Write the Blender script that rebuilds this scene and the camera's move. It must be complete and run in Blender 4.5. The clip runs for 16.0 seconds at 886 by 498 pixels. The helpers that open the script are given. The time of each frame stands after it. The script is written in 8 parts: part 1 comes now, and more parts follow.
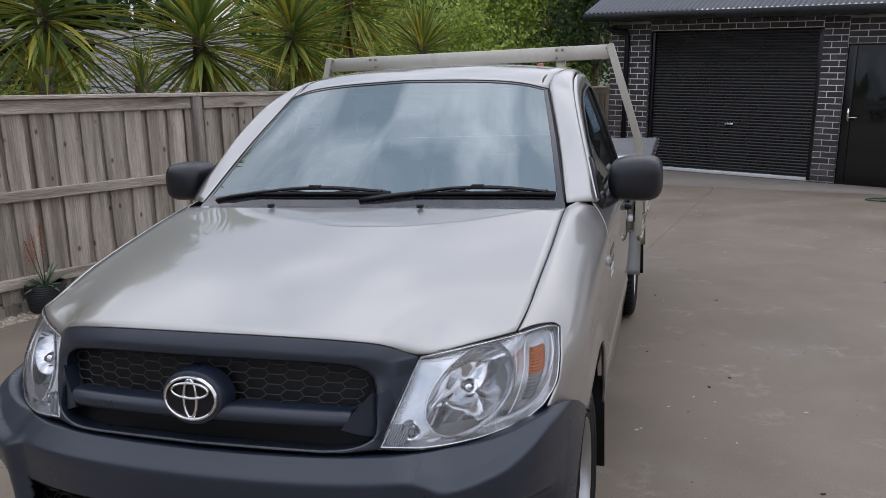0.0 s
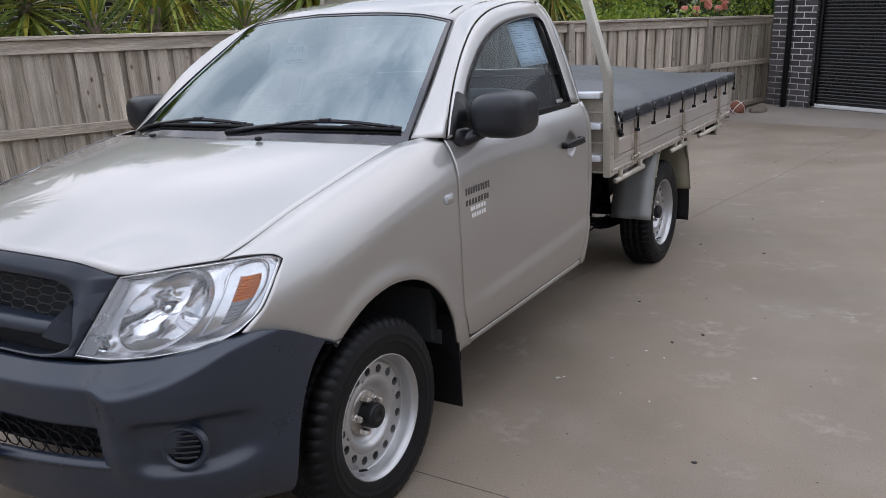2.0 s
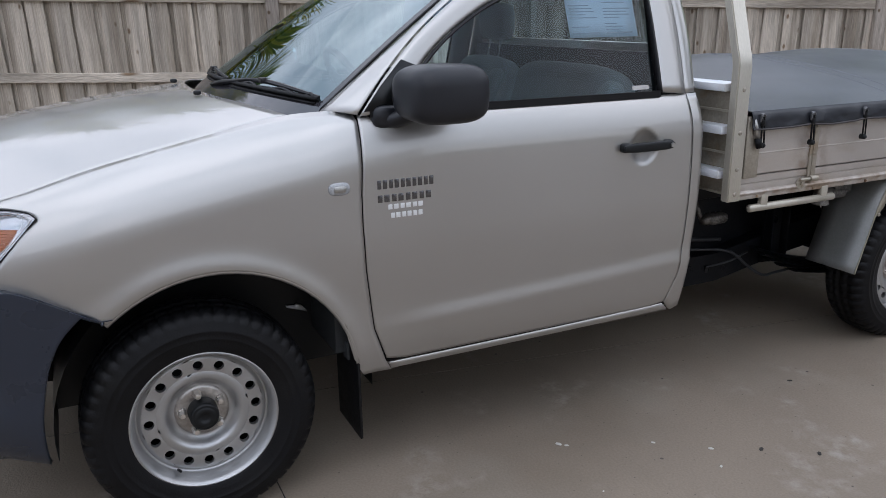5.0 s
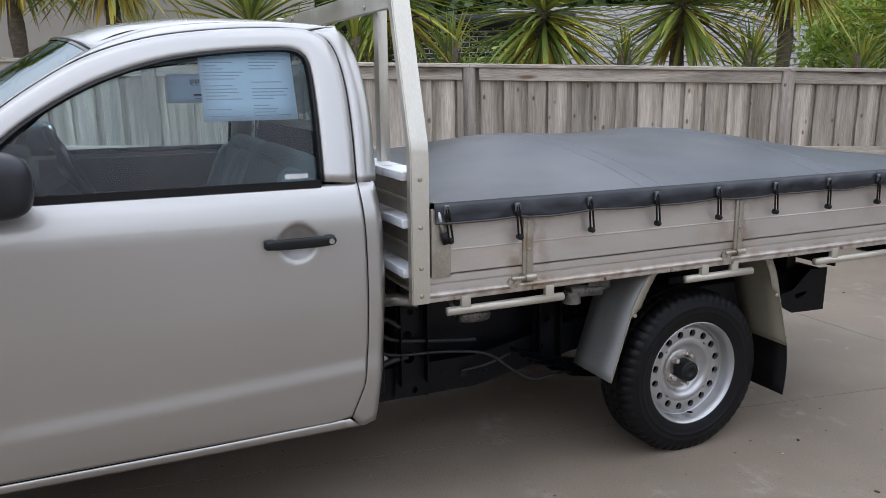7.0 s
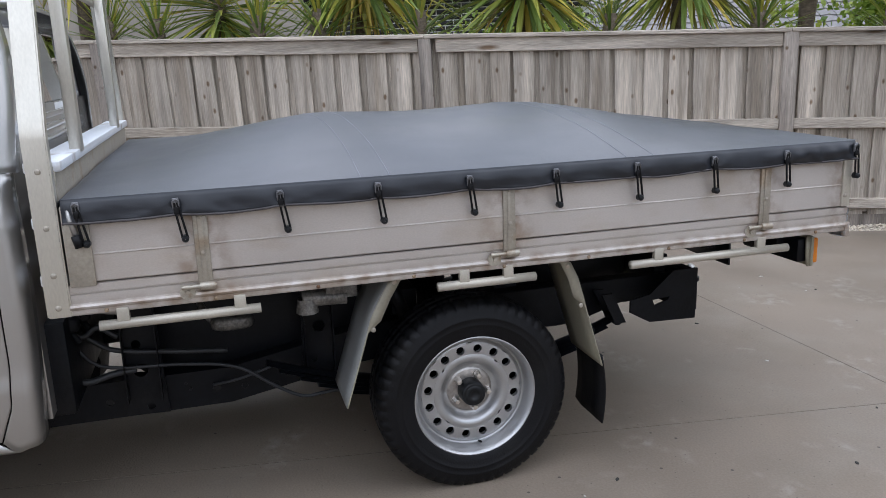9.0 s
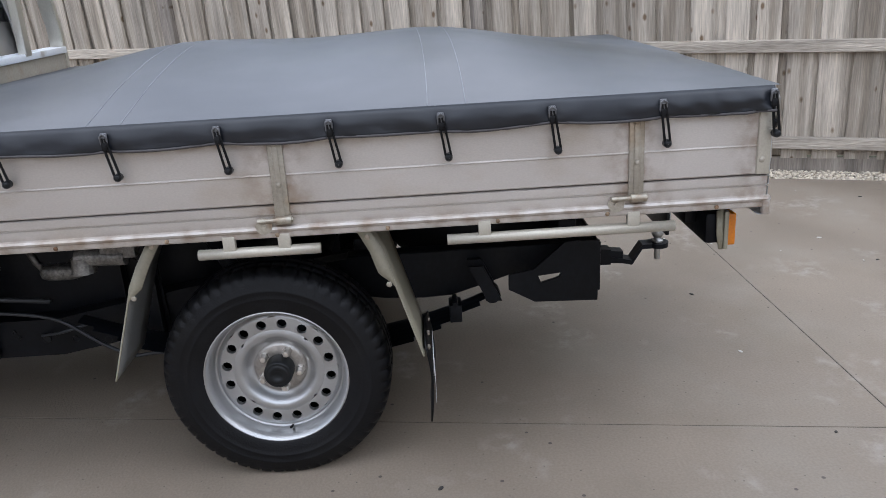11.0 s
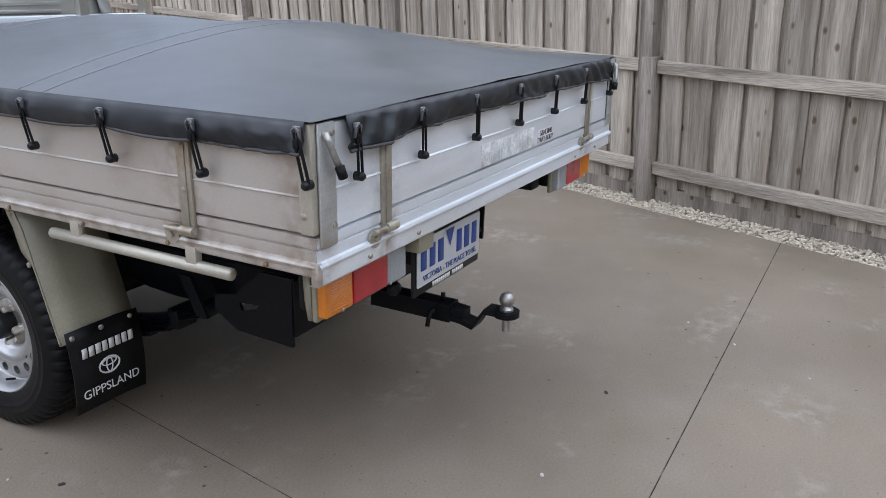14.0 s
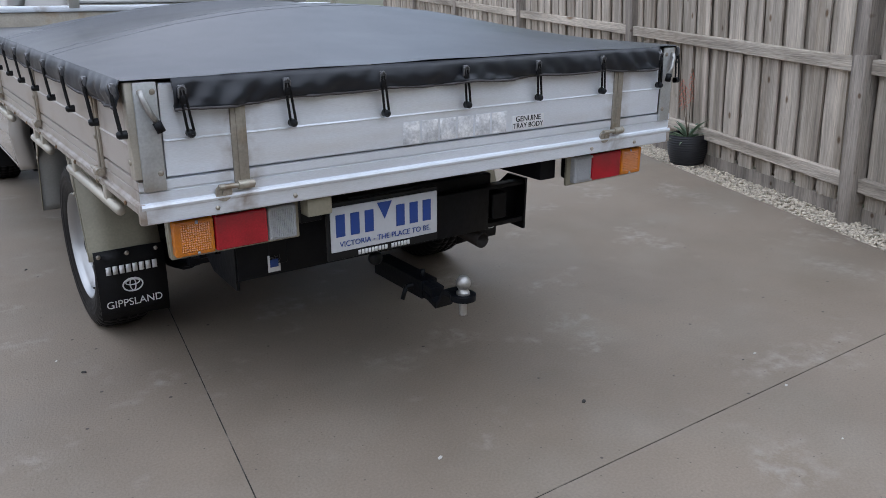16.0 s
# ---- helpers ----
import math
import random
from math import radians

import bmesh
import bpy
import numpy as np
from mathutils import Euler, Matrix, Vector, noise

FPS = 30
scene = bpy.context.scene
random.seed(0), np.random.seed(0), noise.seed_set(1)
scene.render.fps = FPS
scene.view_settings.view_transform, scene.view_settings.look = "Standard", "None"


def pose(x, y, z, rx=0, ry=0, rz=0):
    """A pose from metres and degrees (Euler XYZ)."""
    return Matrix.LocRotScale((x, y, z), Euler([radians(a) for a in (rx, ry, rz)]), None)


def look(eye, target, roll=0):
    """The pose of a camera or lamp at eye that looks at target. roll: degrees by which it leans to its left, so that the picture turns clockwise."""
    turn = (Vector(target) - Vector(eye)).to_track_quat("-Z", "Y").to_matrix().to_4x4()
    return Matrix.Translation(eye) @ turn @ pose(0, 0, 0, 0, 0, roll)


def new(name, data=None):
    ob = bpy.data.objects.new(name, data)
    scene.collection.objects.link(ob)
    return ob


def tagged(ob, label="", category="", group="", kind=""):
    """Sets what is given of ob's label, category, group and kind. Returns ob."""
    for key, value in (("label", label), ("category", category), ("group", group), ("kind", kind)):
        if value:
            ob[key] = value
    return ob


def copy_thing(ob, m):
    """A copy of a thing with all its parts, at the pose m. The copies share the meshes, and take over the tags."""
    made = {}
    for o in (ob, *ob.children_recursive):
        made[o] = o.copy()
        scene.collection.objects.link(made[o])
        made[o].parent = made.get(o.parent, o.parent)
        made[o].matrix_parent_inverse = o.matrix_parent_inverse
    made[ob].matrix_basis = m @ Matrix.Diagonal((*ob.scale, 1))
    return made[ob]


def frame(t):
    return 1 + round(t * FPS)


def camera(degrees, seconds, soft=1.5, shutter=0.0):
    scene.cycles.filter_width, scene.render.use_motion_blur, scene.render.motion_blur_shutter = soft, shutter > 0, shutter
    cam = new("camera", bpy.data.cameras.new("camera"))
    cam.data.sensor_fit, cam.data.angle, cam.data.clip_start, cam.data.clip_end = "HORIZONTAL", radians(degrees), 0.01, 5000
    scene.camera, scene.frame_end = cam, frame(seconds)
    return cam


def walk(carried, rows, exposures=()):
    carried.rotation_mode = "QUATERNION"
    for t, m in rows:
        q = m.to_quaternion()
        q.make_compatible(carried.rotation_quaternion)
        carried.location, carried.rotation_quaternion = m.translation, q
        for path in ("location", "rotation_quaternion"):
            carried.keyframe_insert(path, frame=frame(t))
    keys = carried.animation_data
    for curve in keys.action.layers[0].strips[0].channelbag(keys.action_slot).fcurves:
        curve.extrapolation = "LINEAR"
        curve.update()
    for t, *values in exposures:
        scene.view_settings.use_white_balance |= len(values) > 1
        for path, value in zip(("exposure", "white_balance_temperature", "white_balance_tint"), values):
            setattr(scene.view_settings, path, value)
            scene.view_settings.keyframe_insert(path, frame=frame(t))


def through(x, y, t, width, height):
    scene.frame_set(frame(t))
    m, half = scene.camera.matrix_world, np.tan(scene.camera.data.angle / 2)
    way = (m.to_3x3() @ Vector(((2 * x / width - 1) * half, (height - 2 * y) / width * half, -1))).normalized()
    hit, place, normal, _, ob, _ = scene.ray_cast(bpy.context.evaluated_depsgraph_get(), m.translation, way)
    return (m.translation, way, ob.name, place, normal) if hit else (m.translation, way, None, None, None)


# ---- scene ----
cam = camera(58.3, 16.0, soft=0.7)
# The parking slab falls gently towards the side fence; BASE carries its frame (x across the vehicle, y to its tail) into the world.
SLOPE = Vector((0.039, -0.032, 1.0)).rotation_difference(Vector((0, 0, 1))).to_matrix().to_4x4()
BASE = pose(0, 0, 0, 0, 0, 20) @ SLOPE
PATH = [
    (0, (1.118, -2.391, 1.614), (0.556, -0.515, 1.206), -2.4),
    (0.5, (1.383, -2.303, 1.583), (0.788, -0.438, 1.173), -1.8),
    (1, (1.672, -2.148, 1.579), (0.975, -0.326, 1.138), -2.1),
    (1.5, (2.049, -2.040, 1.575), (1.063, -0.369, 1.089), -3.3),
    (2, (2.322, -1.879, 1.546), (1.284, -0.255, 1.011), -3.4),
    (2.5, (2.548, -1.649, 1.514), (1.368, -0.124, 0.981), -3.5),
    (3, (2.766, -1.403, 1.472), (1.330, -0.127, 0.914), -2.3),
    (3.2, (2.846, -1.304, 1.463), (1.344, -0.107, 0.905), -2.8),
    (5.3, (3.046, -0.093, 1.455), (1.285, 0.688, 0.918), -0.8),
    (5.5, (3.077, 0.016, 1.462), (1.301, 0.799, 0.978), -0.6),
    (6, (3.206, 0.311, 1.477), (1.42, 1.095, 1.035), 0.4),
    (6.5, (3.192, 0.619, 1.461), (1.406, 1.407, 1.029), 0.3),
    (7, (3.186, 0.968, 1.47), (1.395, 1.758, 1.059), -0.6),
    (7.5, (3.238, 1.326, 1.465), (1.415, 2.038, 1.054), -0.9),
    (8, (3.211, 1.634, 1.435), (1.387, 2.336, 1.011), -1.2),
    (8.5, (3.17, 1.979, 1.437), (1.349, 2.674, 0.991), -1.4),
    (8.7, (3.184, 2.126, 1.431), (1.342, 2.762, 0.981), -1.7),
    (10.8, (2.998, 3.445, 1.417), (1.106, 3.482, 0.769), -3.7),
    (11, (2.938, 3.565, 1.405), (1.045, 3.59, 0.758), -3.4),
    (11.5, (2.79, 3.873, 1.398), (0.903, 3.839, 0.738), -3.1),
    (12, (2.696, 4.219, 1.396), (0.82, 3.993, 0.741), -1.9),
    (12.5, (2.558, 4.475, 1.377), (0.695, 4.089, 0.757), -0.7),
    (13, (2.414, 4.76, 1.385), (0.613, 4.156, 0.761), -1.5),
    (13.5, (2.317, 5.125, 1.383), (0.605, 4.305, 0.752), -1.0),
    (14, (2.138, 5.411, 1.35), (0.477, 4.49, 0.723), 0.7),
    (14.5, (1.967, 5.707, 1.351), (0.47, 4.536, 0.73), 0.3),
    (15, (1.819, 5.999, 1.361), (0.486, 4.648, 0.731), -1.1),
    (15.5, (1.603, 6.174, 1.331), (0.314, 4.783, 0.694), 0.1),
    (16, (1.396, 6.34, 1.312), (0.303, 4.791, 0.676), 0.1),
]
EXPOSURES = [(0, -0.38, 6520, 16), (1.5, -0.07, 6520, 16), (3, -0.06, 6520, 16), (5.5, -0.06, 6300, 14), (6.5, 0.16, 6380, 15), (7, 0.20, 6350, 14), (8.5, 0.27, 6250, 14), (12, 0.50, 6250, 13), (13.5, 0.44, 6250, 13), (15, 0.17, 6120, 13), (16, 0.12, 6100, 13)]
walk(cam, [(t, BASE @ look(eye, target, roll)) for t, eye, target, roll in PATH], EXPOSURES)

# ---- light: an overcast day ----
world = bpy.data.worlds.new("overcast_sky")
scene.world = world
world.use_nodes = True
wn, wl = world.node_tree.nodes, world.node_tree.links
wn.clear()
sky = wn.new("ShaderNodeTexSky")
sky.sky_type, sky.sun_disc = "NISHITA", False
sky.sun_elevation, sky.sun_rotation = radians(45), radians(7)
tc = wn.new("ShaderNodeTexCoord")
cloud = wn.new("ShaderNodeTexNoise")
cloud.inputs["Scale"].default_value, cloud.inputs["Detail"].default_value, cloud.inputs["Roughness"].default_value = 2.6, 6, 0.52
wl.new(tc.outputs["Generated"], cloud.inputs["Vector"])
tone = wn.new("ShaderNodeValToRGB")
tone.color_ramp.elements[0].position, tone.color_ramp.elements[0].color = 0.39, (4.3, 5.6, 7.0, 1)
tone.color_ramp.elements[1].position, tone.color_ramp.elements[1].color = 0.60, (12.8, 13.4, 14.7, 1)
wl.new(cloud.outputs["Fac"], tone.inputs["Fac"])
veil = wn.new("ShaderNodeMixRGB")
veil.inputs["Fac"].default_value = 0.85
wl.new(sky.outputs["Color"], veil.inputs[1])
wl.new(tone.outputs["Color"], veil.inputs[2])
# an overcast dome is brightest overhead: (1 + 2 sin h) / 3
split = wn.new("ShaderNodeSeparateXYZ")
wl.new(tc.outputs["Generated"], split.inputs[0])
dome = wn.new("ShaderNodeMapRange")
dome.inputs["From Min"].default_value, dome.inputs["From Max"].default_value = 0.0, 1.0
dome.inputs["To Min"].default_value, dome.inputs["To Max"].default_value = 0.45, 1.32
wl.new(split.outputs["Z"], dome.inputs["Value"])
lit = wn.new("ShaderNodeMixRGB")
lit.blend_type, lit.inputs["Fac"].default_value = "MULTIPLY", 1.0
wl.new(veil.outputs["Color"], lit.inputs[1]), wl.new(dome.outputs["Result"], lit.inputs[2])
air = wn.new("ShaderNodeBackground")
air.inputs["Strength"].default_value = 0.15
wl.new(lit.outputs["Color"], air.inputs["Color"])
wo = wn.new("ShaderNodeOutputWorld")
wl.new(air.outputs["Background"], wo.inputs["Surface"])
sun_data = bpy.data.lights.new("sun", "SUN")
sun_data.energy, sun_data.angle, sun_data.color = 0.9, radians(170), (1.0, 0.95, 0.88)
sun = new("sun", sun_data)
sun.matrix_world = look((1.2, 11, 10), (0, 1, 0))


# ---- mesh helpers ----
def part(name, bm, material, parent=None, label="", sharp=38):
    """One mesh object out of bm; edges sharper than that many degrees stay hard."""
    for f in bm.faces:
        f.smooth = True
    for e in bm.edges:
        if len(e.link_faces) == 2 and e.calc_face_angle(0) > radians(sharp):
            e.smooth = False
    me = bpy.data.meshes.new(name)
    bm.to_mesh(me)
    bm.free()
    me.materials.append(material)
    ob = new(name, me)
    if parent is not None:
        ob.parent = parent
    if label:
        tagged(ob, label)
    return ob


def raw(name, verts, faces, material, parent=None, smooth=False):
    me = bpy.data.meshes.new(name)
    me.from_pydata([tuple(v) for v in verts], [], [tuple(f) for f in faces])
    me.materials.append(material)
    if smooth:
        me.polygons.foreach_set("use_smooth", [True] * len(me.polygons))
    ob = new(name, me)
    if parent is not None:
        ob.parent = parent
    return ob


def root(name, label, category, m=None, group="", kind=""):
    ob = new(name)
    ob.empty_display_size = 0.2
    ob.matrix_basis = BASE if m is None else m
    return tagged(ob, label, category, group, kind)


def box(bm, x0, x1, y0, y1, z0, z1, bevel=0.0, m=None):
    vs = [bm.verts.new((x, y, z)) for x in (x0, x1) for y in (y0, y1) for z in (z0, z1)]
    fs = [bm.faces.new([vs[i] for i in f]) for f in ((0, 1, 3, 2), (4, 6, 7, 5), (0, 4, 5, 1), (2, 3, 7, 6), (0, 2, 6, 4), (1, 5, 7, 3))]
    if bevel:
        es = list({e for f in fs for e in f.edges})
        r = bmesh.ops.bevel(bm, geom=es, offset=bevel, segments=2, affect="EDGES", profile=0.5)
        vs = list({v for f in r["faces"] for v in f.verts} | {v for v in vs if v.is_valid})
    if m is not None:
        bmesh.ops.transform(bm, matrix=m, verts=[v for v in vs if v.is_valid])
    return vs


def one_box(name, material, parent, x0, x1, y0, y1, z0, z1, bevel=0.003, label="", m=None):
    bm = bmesh.new()
    box(bm, x0, x1, y0, y1, z0, z1, bevel, m)
    return part(name, bm, material, parent, label)


def tube(bm, pts, r, n=10, caps=True, flat=1.0):
    """A round bar along pts; r may be one radius or one for each point."""
    pts = [Vector(p) for p in pts]
    rs = r if isinstance(r, (list, tuple)) else [r] * len(pts)
    rings, side = [], None
    for i, p in enumerate(pts):
        d = (pts[min(i + 1, len(pts) - 1)] - pts[max(i - 1, 0)]).normalized()
        if side is None:
            side = d.cross(Vector((0, 0, 1)) if abs(d.z) < 0.9 else Vector((0, 1, 0))).normalized()
        side = (side - d * side.dot(d)).normalized()
        other = d.cross(side)
        rings.append([bm.verts.new(p + (side * math.cos(a) + other * math.sin(a) * flat) * rs[i]) for a in (2 * math.pi * k / n for k in range(n))])
    for a, b in zip(rings, rings[1:]):
        for k in range(n):
            bm.faces.new((a[k], a[(k + 1) % n], b[(k + 1) % n], b[k]))
    if caps:
        bm.faces.new(rings[0][::-1])
        bm.faces.new(rings[-1])


def square_tube(bm, pts, w, h, up=(0, 1, 0)):
    """A rectangular bar along pts, w across and h along up."""
    pts, up = [Vector(p) for p in pts], Vector(up)
    rings = []
    for i, p in enumerate(pts):
        d1 = (pts[i] - pts[i - 1]).normalized() if i else None
        d2 = (pts[i + 1] - pts[i]).normalized() if i + 1 < len(pts) else None
        d = ((d1 or d2) + (d2 or d1)).normalized()
        side = d.cross(up).normalized()
        k = 1 / max(0.5, d.dot(d1 or d2))
        rings.append([bm.verts.new(p + side * (a * w / 2 * k) + up * (b * h / 2)) for a, b in ((-1, -1), (1, -1), (1, 1), (-1, 1))])
    for a, b in zip(rings, rings[1:]):
        for k in range(4):
            bm.faces.new((a[k], a[(k + 1) % 4], b[(k + 1) % 4], b[k]))
    bm.faces.new(rings[0][::-1]), bm.faces.new(rings[-1])
    bmesh.ops.recalc_face_normals(bm, faces=bm.faces)


def grid(bm, P, skip=None):
    """Faces over an array of points (rows, columns, 3)."""
    nv, nu = P.shape[:2]
    vs = [[bm.verts.new(P[j, i]) for i in range(nu)] for j in range(nv)]
    for j in range(nv - 1):
        for i in range(nu - 1):
            if skip is None or not skip(i, j):
                bm.faces.new((vs[j][i], vs[j][i + 1], vs[j + 1][i + 1], vs[j + 1][i]))
    return vs


def spline(pts, n):
    """n points along a smooth curve through pts, evenly by chord length."""
    p = np.array(pts, float)
    if len(p) == 2:
        return p[0] + np.linspace(0, 1, n)[:, None] * (p[1] - p[0])
    k = np.concatenate(([0], np.cumsum(np.linalg.norm(np.diff(p, axis=0), axis=1))))
    out = []
    for s in np.linspace(0, k[-1], n):
        i = min(max(np.searchsorted(k, s) - 1, 0), len(p) - 2)
        h = k[i + 1] - k[i]
        t = (s - k[i]) / h
        m0 = (p[i + 1] - p[i - 1]) / (k[i + 1] - k[i - 1]) if i else (p[1] - p[0]) / (k[1] - k[0])
        m1 = (p[i + 2] - p[i]) / (k[i + 2] - k[i]) if i + 2 < len(p) else (p[i + 1] - p[i]) / h
        out.append((2 * t ** 3 - 3 * t * t + 1) * p[i] + (t ** 3 - 2 * t * t + t) * h * m0 + (3 * t * t - 2 * t ** 3) * p[i + 1] + (t ** 3 - t * t) * h * m1)
    return np.array(out)


def polyline(pts, n):
    """n points along straight pieces through pts."""
    p = np.array(pts, float)
    k = np.concatenate(([0], np.cumsum(np.linalg.norm(np.diff(p, axis=0), axis=1))))
    s = np.linspace(0, k[-1], n)
    return np.stack([np.interp(s, k, p[:, c]) for c in range(p.shape[1])], 1)


def coons(bottom, top, left, right):
    """A surface between four border curves; left and right run from bottom to top."""
    nu, nv = len(bottom), len(left)
    u, v = np.linspace(0, 1, nu)[None, :, None], np.linspace(0, 1, nv)[:, None, None]
    ruled = (1 - v) * bottom[None] + v * top[None] + (1 - u) * left[:, None] + u * right[:, None]
    return ruled - ((1 - u) * (1 - v) * bottom[0] + u * (1 - v) * bottom[-1] + (1 - u) * v * top[0] + u * v * top[-1])


def mirrored(P):
    Q = P.copy()
    Q[..., 0] *= -1
    return Q[:, ::-1]


def thick(ob, t, offset=-1.0):
    mod = ob.modifiers.new("thickness", "SOLIDIFY")
    mod.thickness, mod.offset = t, offset
    return ob


def flat_faced(ob):
    ob.data.polygons.foreach_set("use_smooth", [False] * len(ob.data.polygons))
    return ob


def lathe(bm, profile, n=48, m=None):
    """Turns (radius, along) round the x axis."""
    rings = []
    for r, h in profile:
        rings.append([bm.verts.new((h, r * math.cos(a), r * math.sin(a))) for a in (2 * math.pi * k / n for k in range(n))])
    for a, b in zip(rings, rings[1:]):
        for k in range(n):
            bm.faces.new((a[k], b[k], b[(k + 1) % n], a[(k + 1) % n]))
    if m is not None:
        bmesh.ops.transform(bm, matrix=m, verts=[v for r in rings for v in r])
    return rings


def blob(bm, c, r, e=0.6, n=20, m=20):
    """A rounded block: a ball squared up by e < 1."""
    def q(v, k):
        return math.copysign(abs(v) ** k, v)
    rows = []
    for j in range(m + 1):
        b = -math.pi / 2 + math.pi * j / m
        rows.append([bm.verts.new((c[0] + r[0] * q(math.cos(b), e) * q(math.cos(a), e), c[1] + r[1] * q(math.cos(b), e) * q(math.sin(a), e), c[2] + r[2] * q(math.sin(b), e)))
                     for a in (2 * math.pi * i / n for i in range(n))])
    for a, b in zip(rows, rows[1:]):
        for i in range(n):
            bm.faces.new((a[i], a[(i + 1) % n], b[(i + 1) % n], b[i]))
    bmesh.ops.remove_doubles(bm, verts=[v for r_ in (rows[0], rows[-1]) for v in r_], dist=1e-5)


def ellipse(cx, cy, cz, rx, rz, n=40):
    return [(cx + rx * math.cos(a), cy, cz + rz * math.sin(a)) for a in (2 * math.pi * k / n for k in range(n + 1))]


def text(name, body, size, material, parent, m, label="", depth=0.0006):
    cu = bpy.data.curves.new(name, "FONT")
    cu.body, cu.size, cu.extrude, cu.align_x, cu.align_y = body, size, depth, "CENTER", "CENTER"
    cu.materials.append(material)
    ob = new(name, cu)
    ob.parent = parent
    ob.matrix_basis = m
    if label:
        tagged(ob, label)
    return ob


# ---- materials ----
def stuff(name, base, rough=0.5, metal=0.0, var=0.12, scale=3.0, fine=60.0, bump=0.0, stretch=(1, 1, 1), coat=0.0, coords="Object", each=0.0, island=0.0,
          second=None, second_scale=1.5, second_at=(0.5, 0.7), rough_var=0.08, spec=0.5):
    """A surface with variation at two scales: broad (scale) and fine, a possible second colour in patches, and relief."""
    m = bpy.data.materials.new(name)
    m.use_nodes = True
    n, l = m.node_tree.nodes, m.node_tree.links
    b = n["Principled BSDF"]
    b.inputs["Metallic"].default_value = metal
    b.inputs["Coat Weight"].default_value, b.inputs["Coat Roughness"].default_value = coat, 0.04
    b.inputs["Specular IOR Level"].default_value = spec
    co = n.new("ShaderNodeTexCoord")
    mp = n.new("ShaderNodeMapping")
    mp.inputs["Scale"].default_value = stretch
    l.new(co.outputs[coords], mp.inputs["Vector"])
    vec = mp.outputs["Vector"]
    if each:
        info = n.new("ShaderNodeObjectInfo")
        mul = n.new("ShaderNodeMath")
        mul.operation, mul.inputs[1].default_value = "MULTIPLY", 37.0
        l.new(info.outputs["Random"], mul.inputs[0])
        add = n.new("ShaderNodeVectorMath")
        l.new(vec, add.inputs[0]), l.new(mul.outputs[0], add.inputs[1])
        vec = add.outputs["Vector"]

    def noise_at(s, detail=5.0):
        t = n.new("ShaderNodeTexNoise")
        t.inputs["Scale"].default_value, t.inputs["Detail"].default_value = s, detail
        l.new(vec, t.inputs["Vector"])
        return t.outputs["Fac"]

    def mix(kind, fac, a, c):
        x = n.new("ShaderNodeMixRGB")
        x.blend_type = kind
        for i, v in ((0, fac), (1, a), (2, c)):
            if isinstance(v, (int, float, tuple)):
                x.inputs[i].default_value = v
            else:
                l.new(v, x.inputs[i])
        return x.outputs["Color"]

    def ramp(fac, p0, c0, p1, c1):
        r = n.new("ShaderNodeValToRGB")
        r.color_ramp.elements[0].position, r.color_ramp.elements[0].color = p0, c0
        r.color_ramp.elements[1].position, r.color_ramp.elements[1].color = p1, c1
        l.new(fac, r.inputs["Fac"])
        return r.outputs["Color"]

    lo, hi = 1 - var, 1 + var
    broad, small = noise_at(scale), noise_at(fine, 3.0)
    col = (*base, 1)
    if second:
        col = mix("MIX", ramp(noise_at(second_scale, 6.0), second_at[0], (0, 0, 0, 1), second_at[1], (1, 1, 1, 1)), col, (*second, 1))
    col = mix("MULTIPLY", 1.0, col, ramp(broad, 0.3, (lo, lo, lo, 1), 0.7, (hi, hi, hi, 1)))
    col = mix("MULTIPLY", 1.0, col, ramp(small, 0.3, (1 - var * 0.7,) * 3 + (1,), 0.7, (1 + var * 0.7,) * 3 + (1,)))
    if each:
        col = mix("MULTIPLY", 1.0, col, ramp(info.outputs["Random"], 0, (1 - each,) * 3 + (1,), 1, (1 + each,) * 3 + (1,)))
    if island:
        geo = n.new("ShaderNodeNewGeometry")
        col = mix("MULTIPLY", 1.0, col, ramp(geo.outputs["Random Per Island"], 0, (1 - island,) * 3 + (1,), 1, (1 + island,) * 3 + (1,)))
    l.new(col, b.inputs["Base Color"])
    r = ramp(broad, 0.3, (max(rough - rough_var, 0.02),) * 3 + (1,), 0.7, (min(rough + rough_var, 1),) * 3 + (1,))
    l.new(r, b.inputs["Roughness"])
    if bump:
        bp = n.new("ShaderNodeBump")
        bp.inputs["Strength"].default_value, bp.inputs["Distance"].default_value = bump, 0.01
        l.new(small, bp.inputs["Height"])
        l.new(bp.outputs["Normal"], b.inputs["Normal"])
    return m


def glass(name, tint, gloss=0.02, ior=1.5):
    """A pane: clear along the way through, with a Fresnel gloss."""
    m = bpy.data.materials.new(name)
    m.use_nodes = True
    n, l = m.node_tree.nodes, m.node_tree.links
    n.clear()
    clear, shine, fres, mixer, out = (n.new("ShaderNode" + k) for k in ("BsdfTransparent", "BsdfGlossy", "Fresnel", "MixShader", "OutputMaterial"))
    clear.inputs["Color"].default_value = (*tint, 1)
    shine.inputs["Roughness"].default_value = gloss
    fres.inputs["IOR"].default_value = ior
    l.new(fres.outputs["Fac"], mixer.inputs[0]), l.new(clear.outputs[0], mixer.inputs[1]), l.new(shine.outputs[0], mixer.inputs[2])
    l.new(mixer.outputs[0], out.inputs["Surface"])
    return m


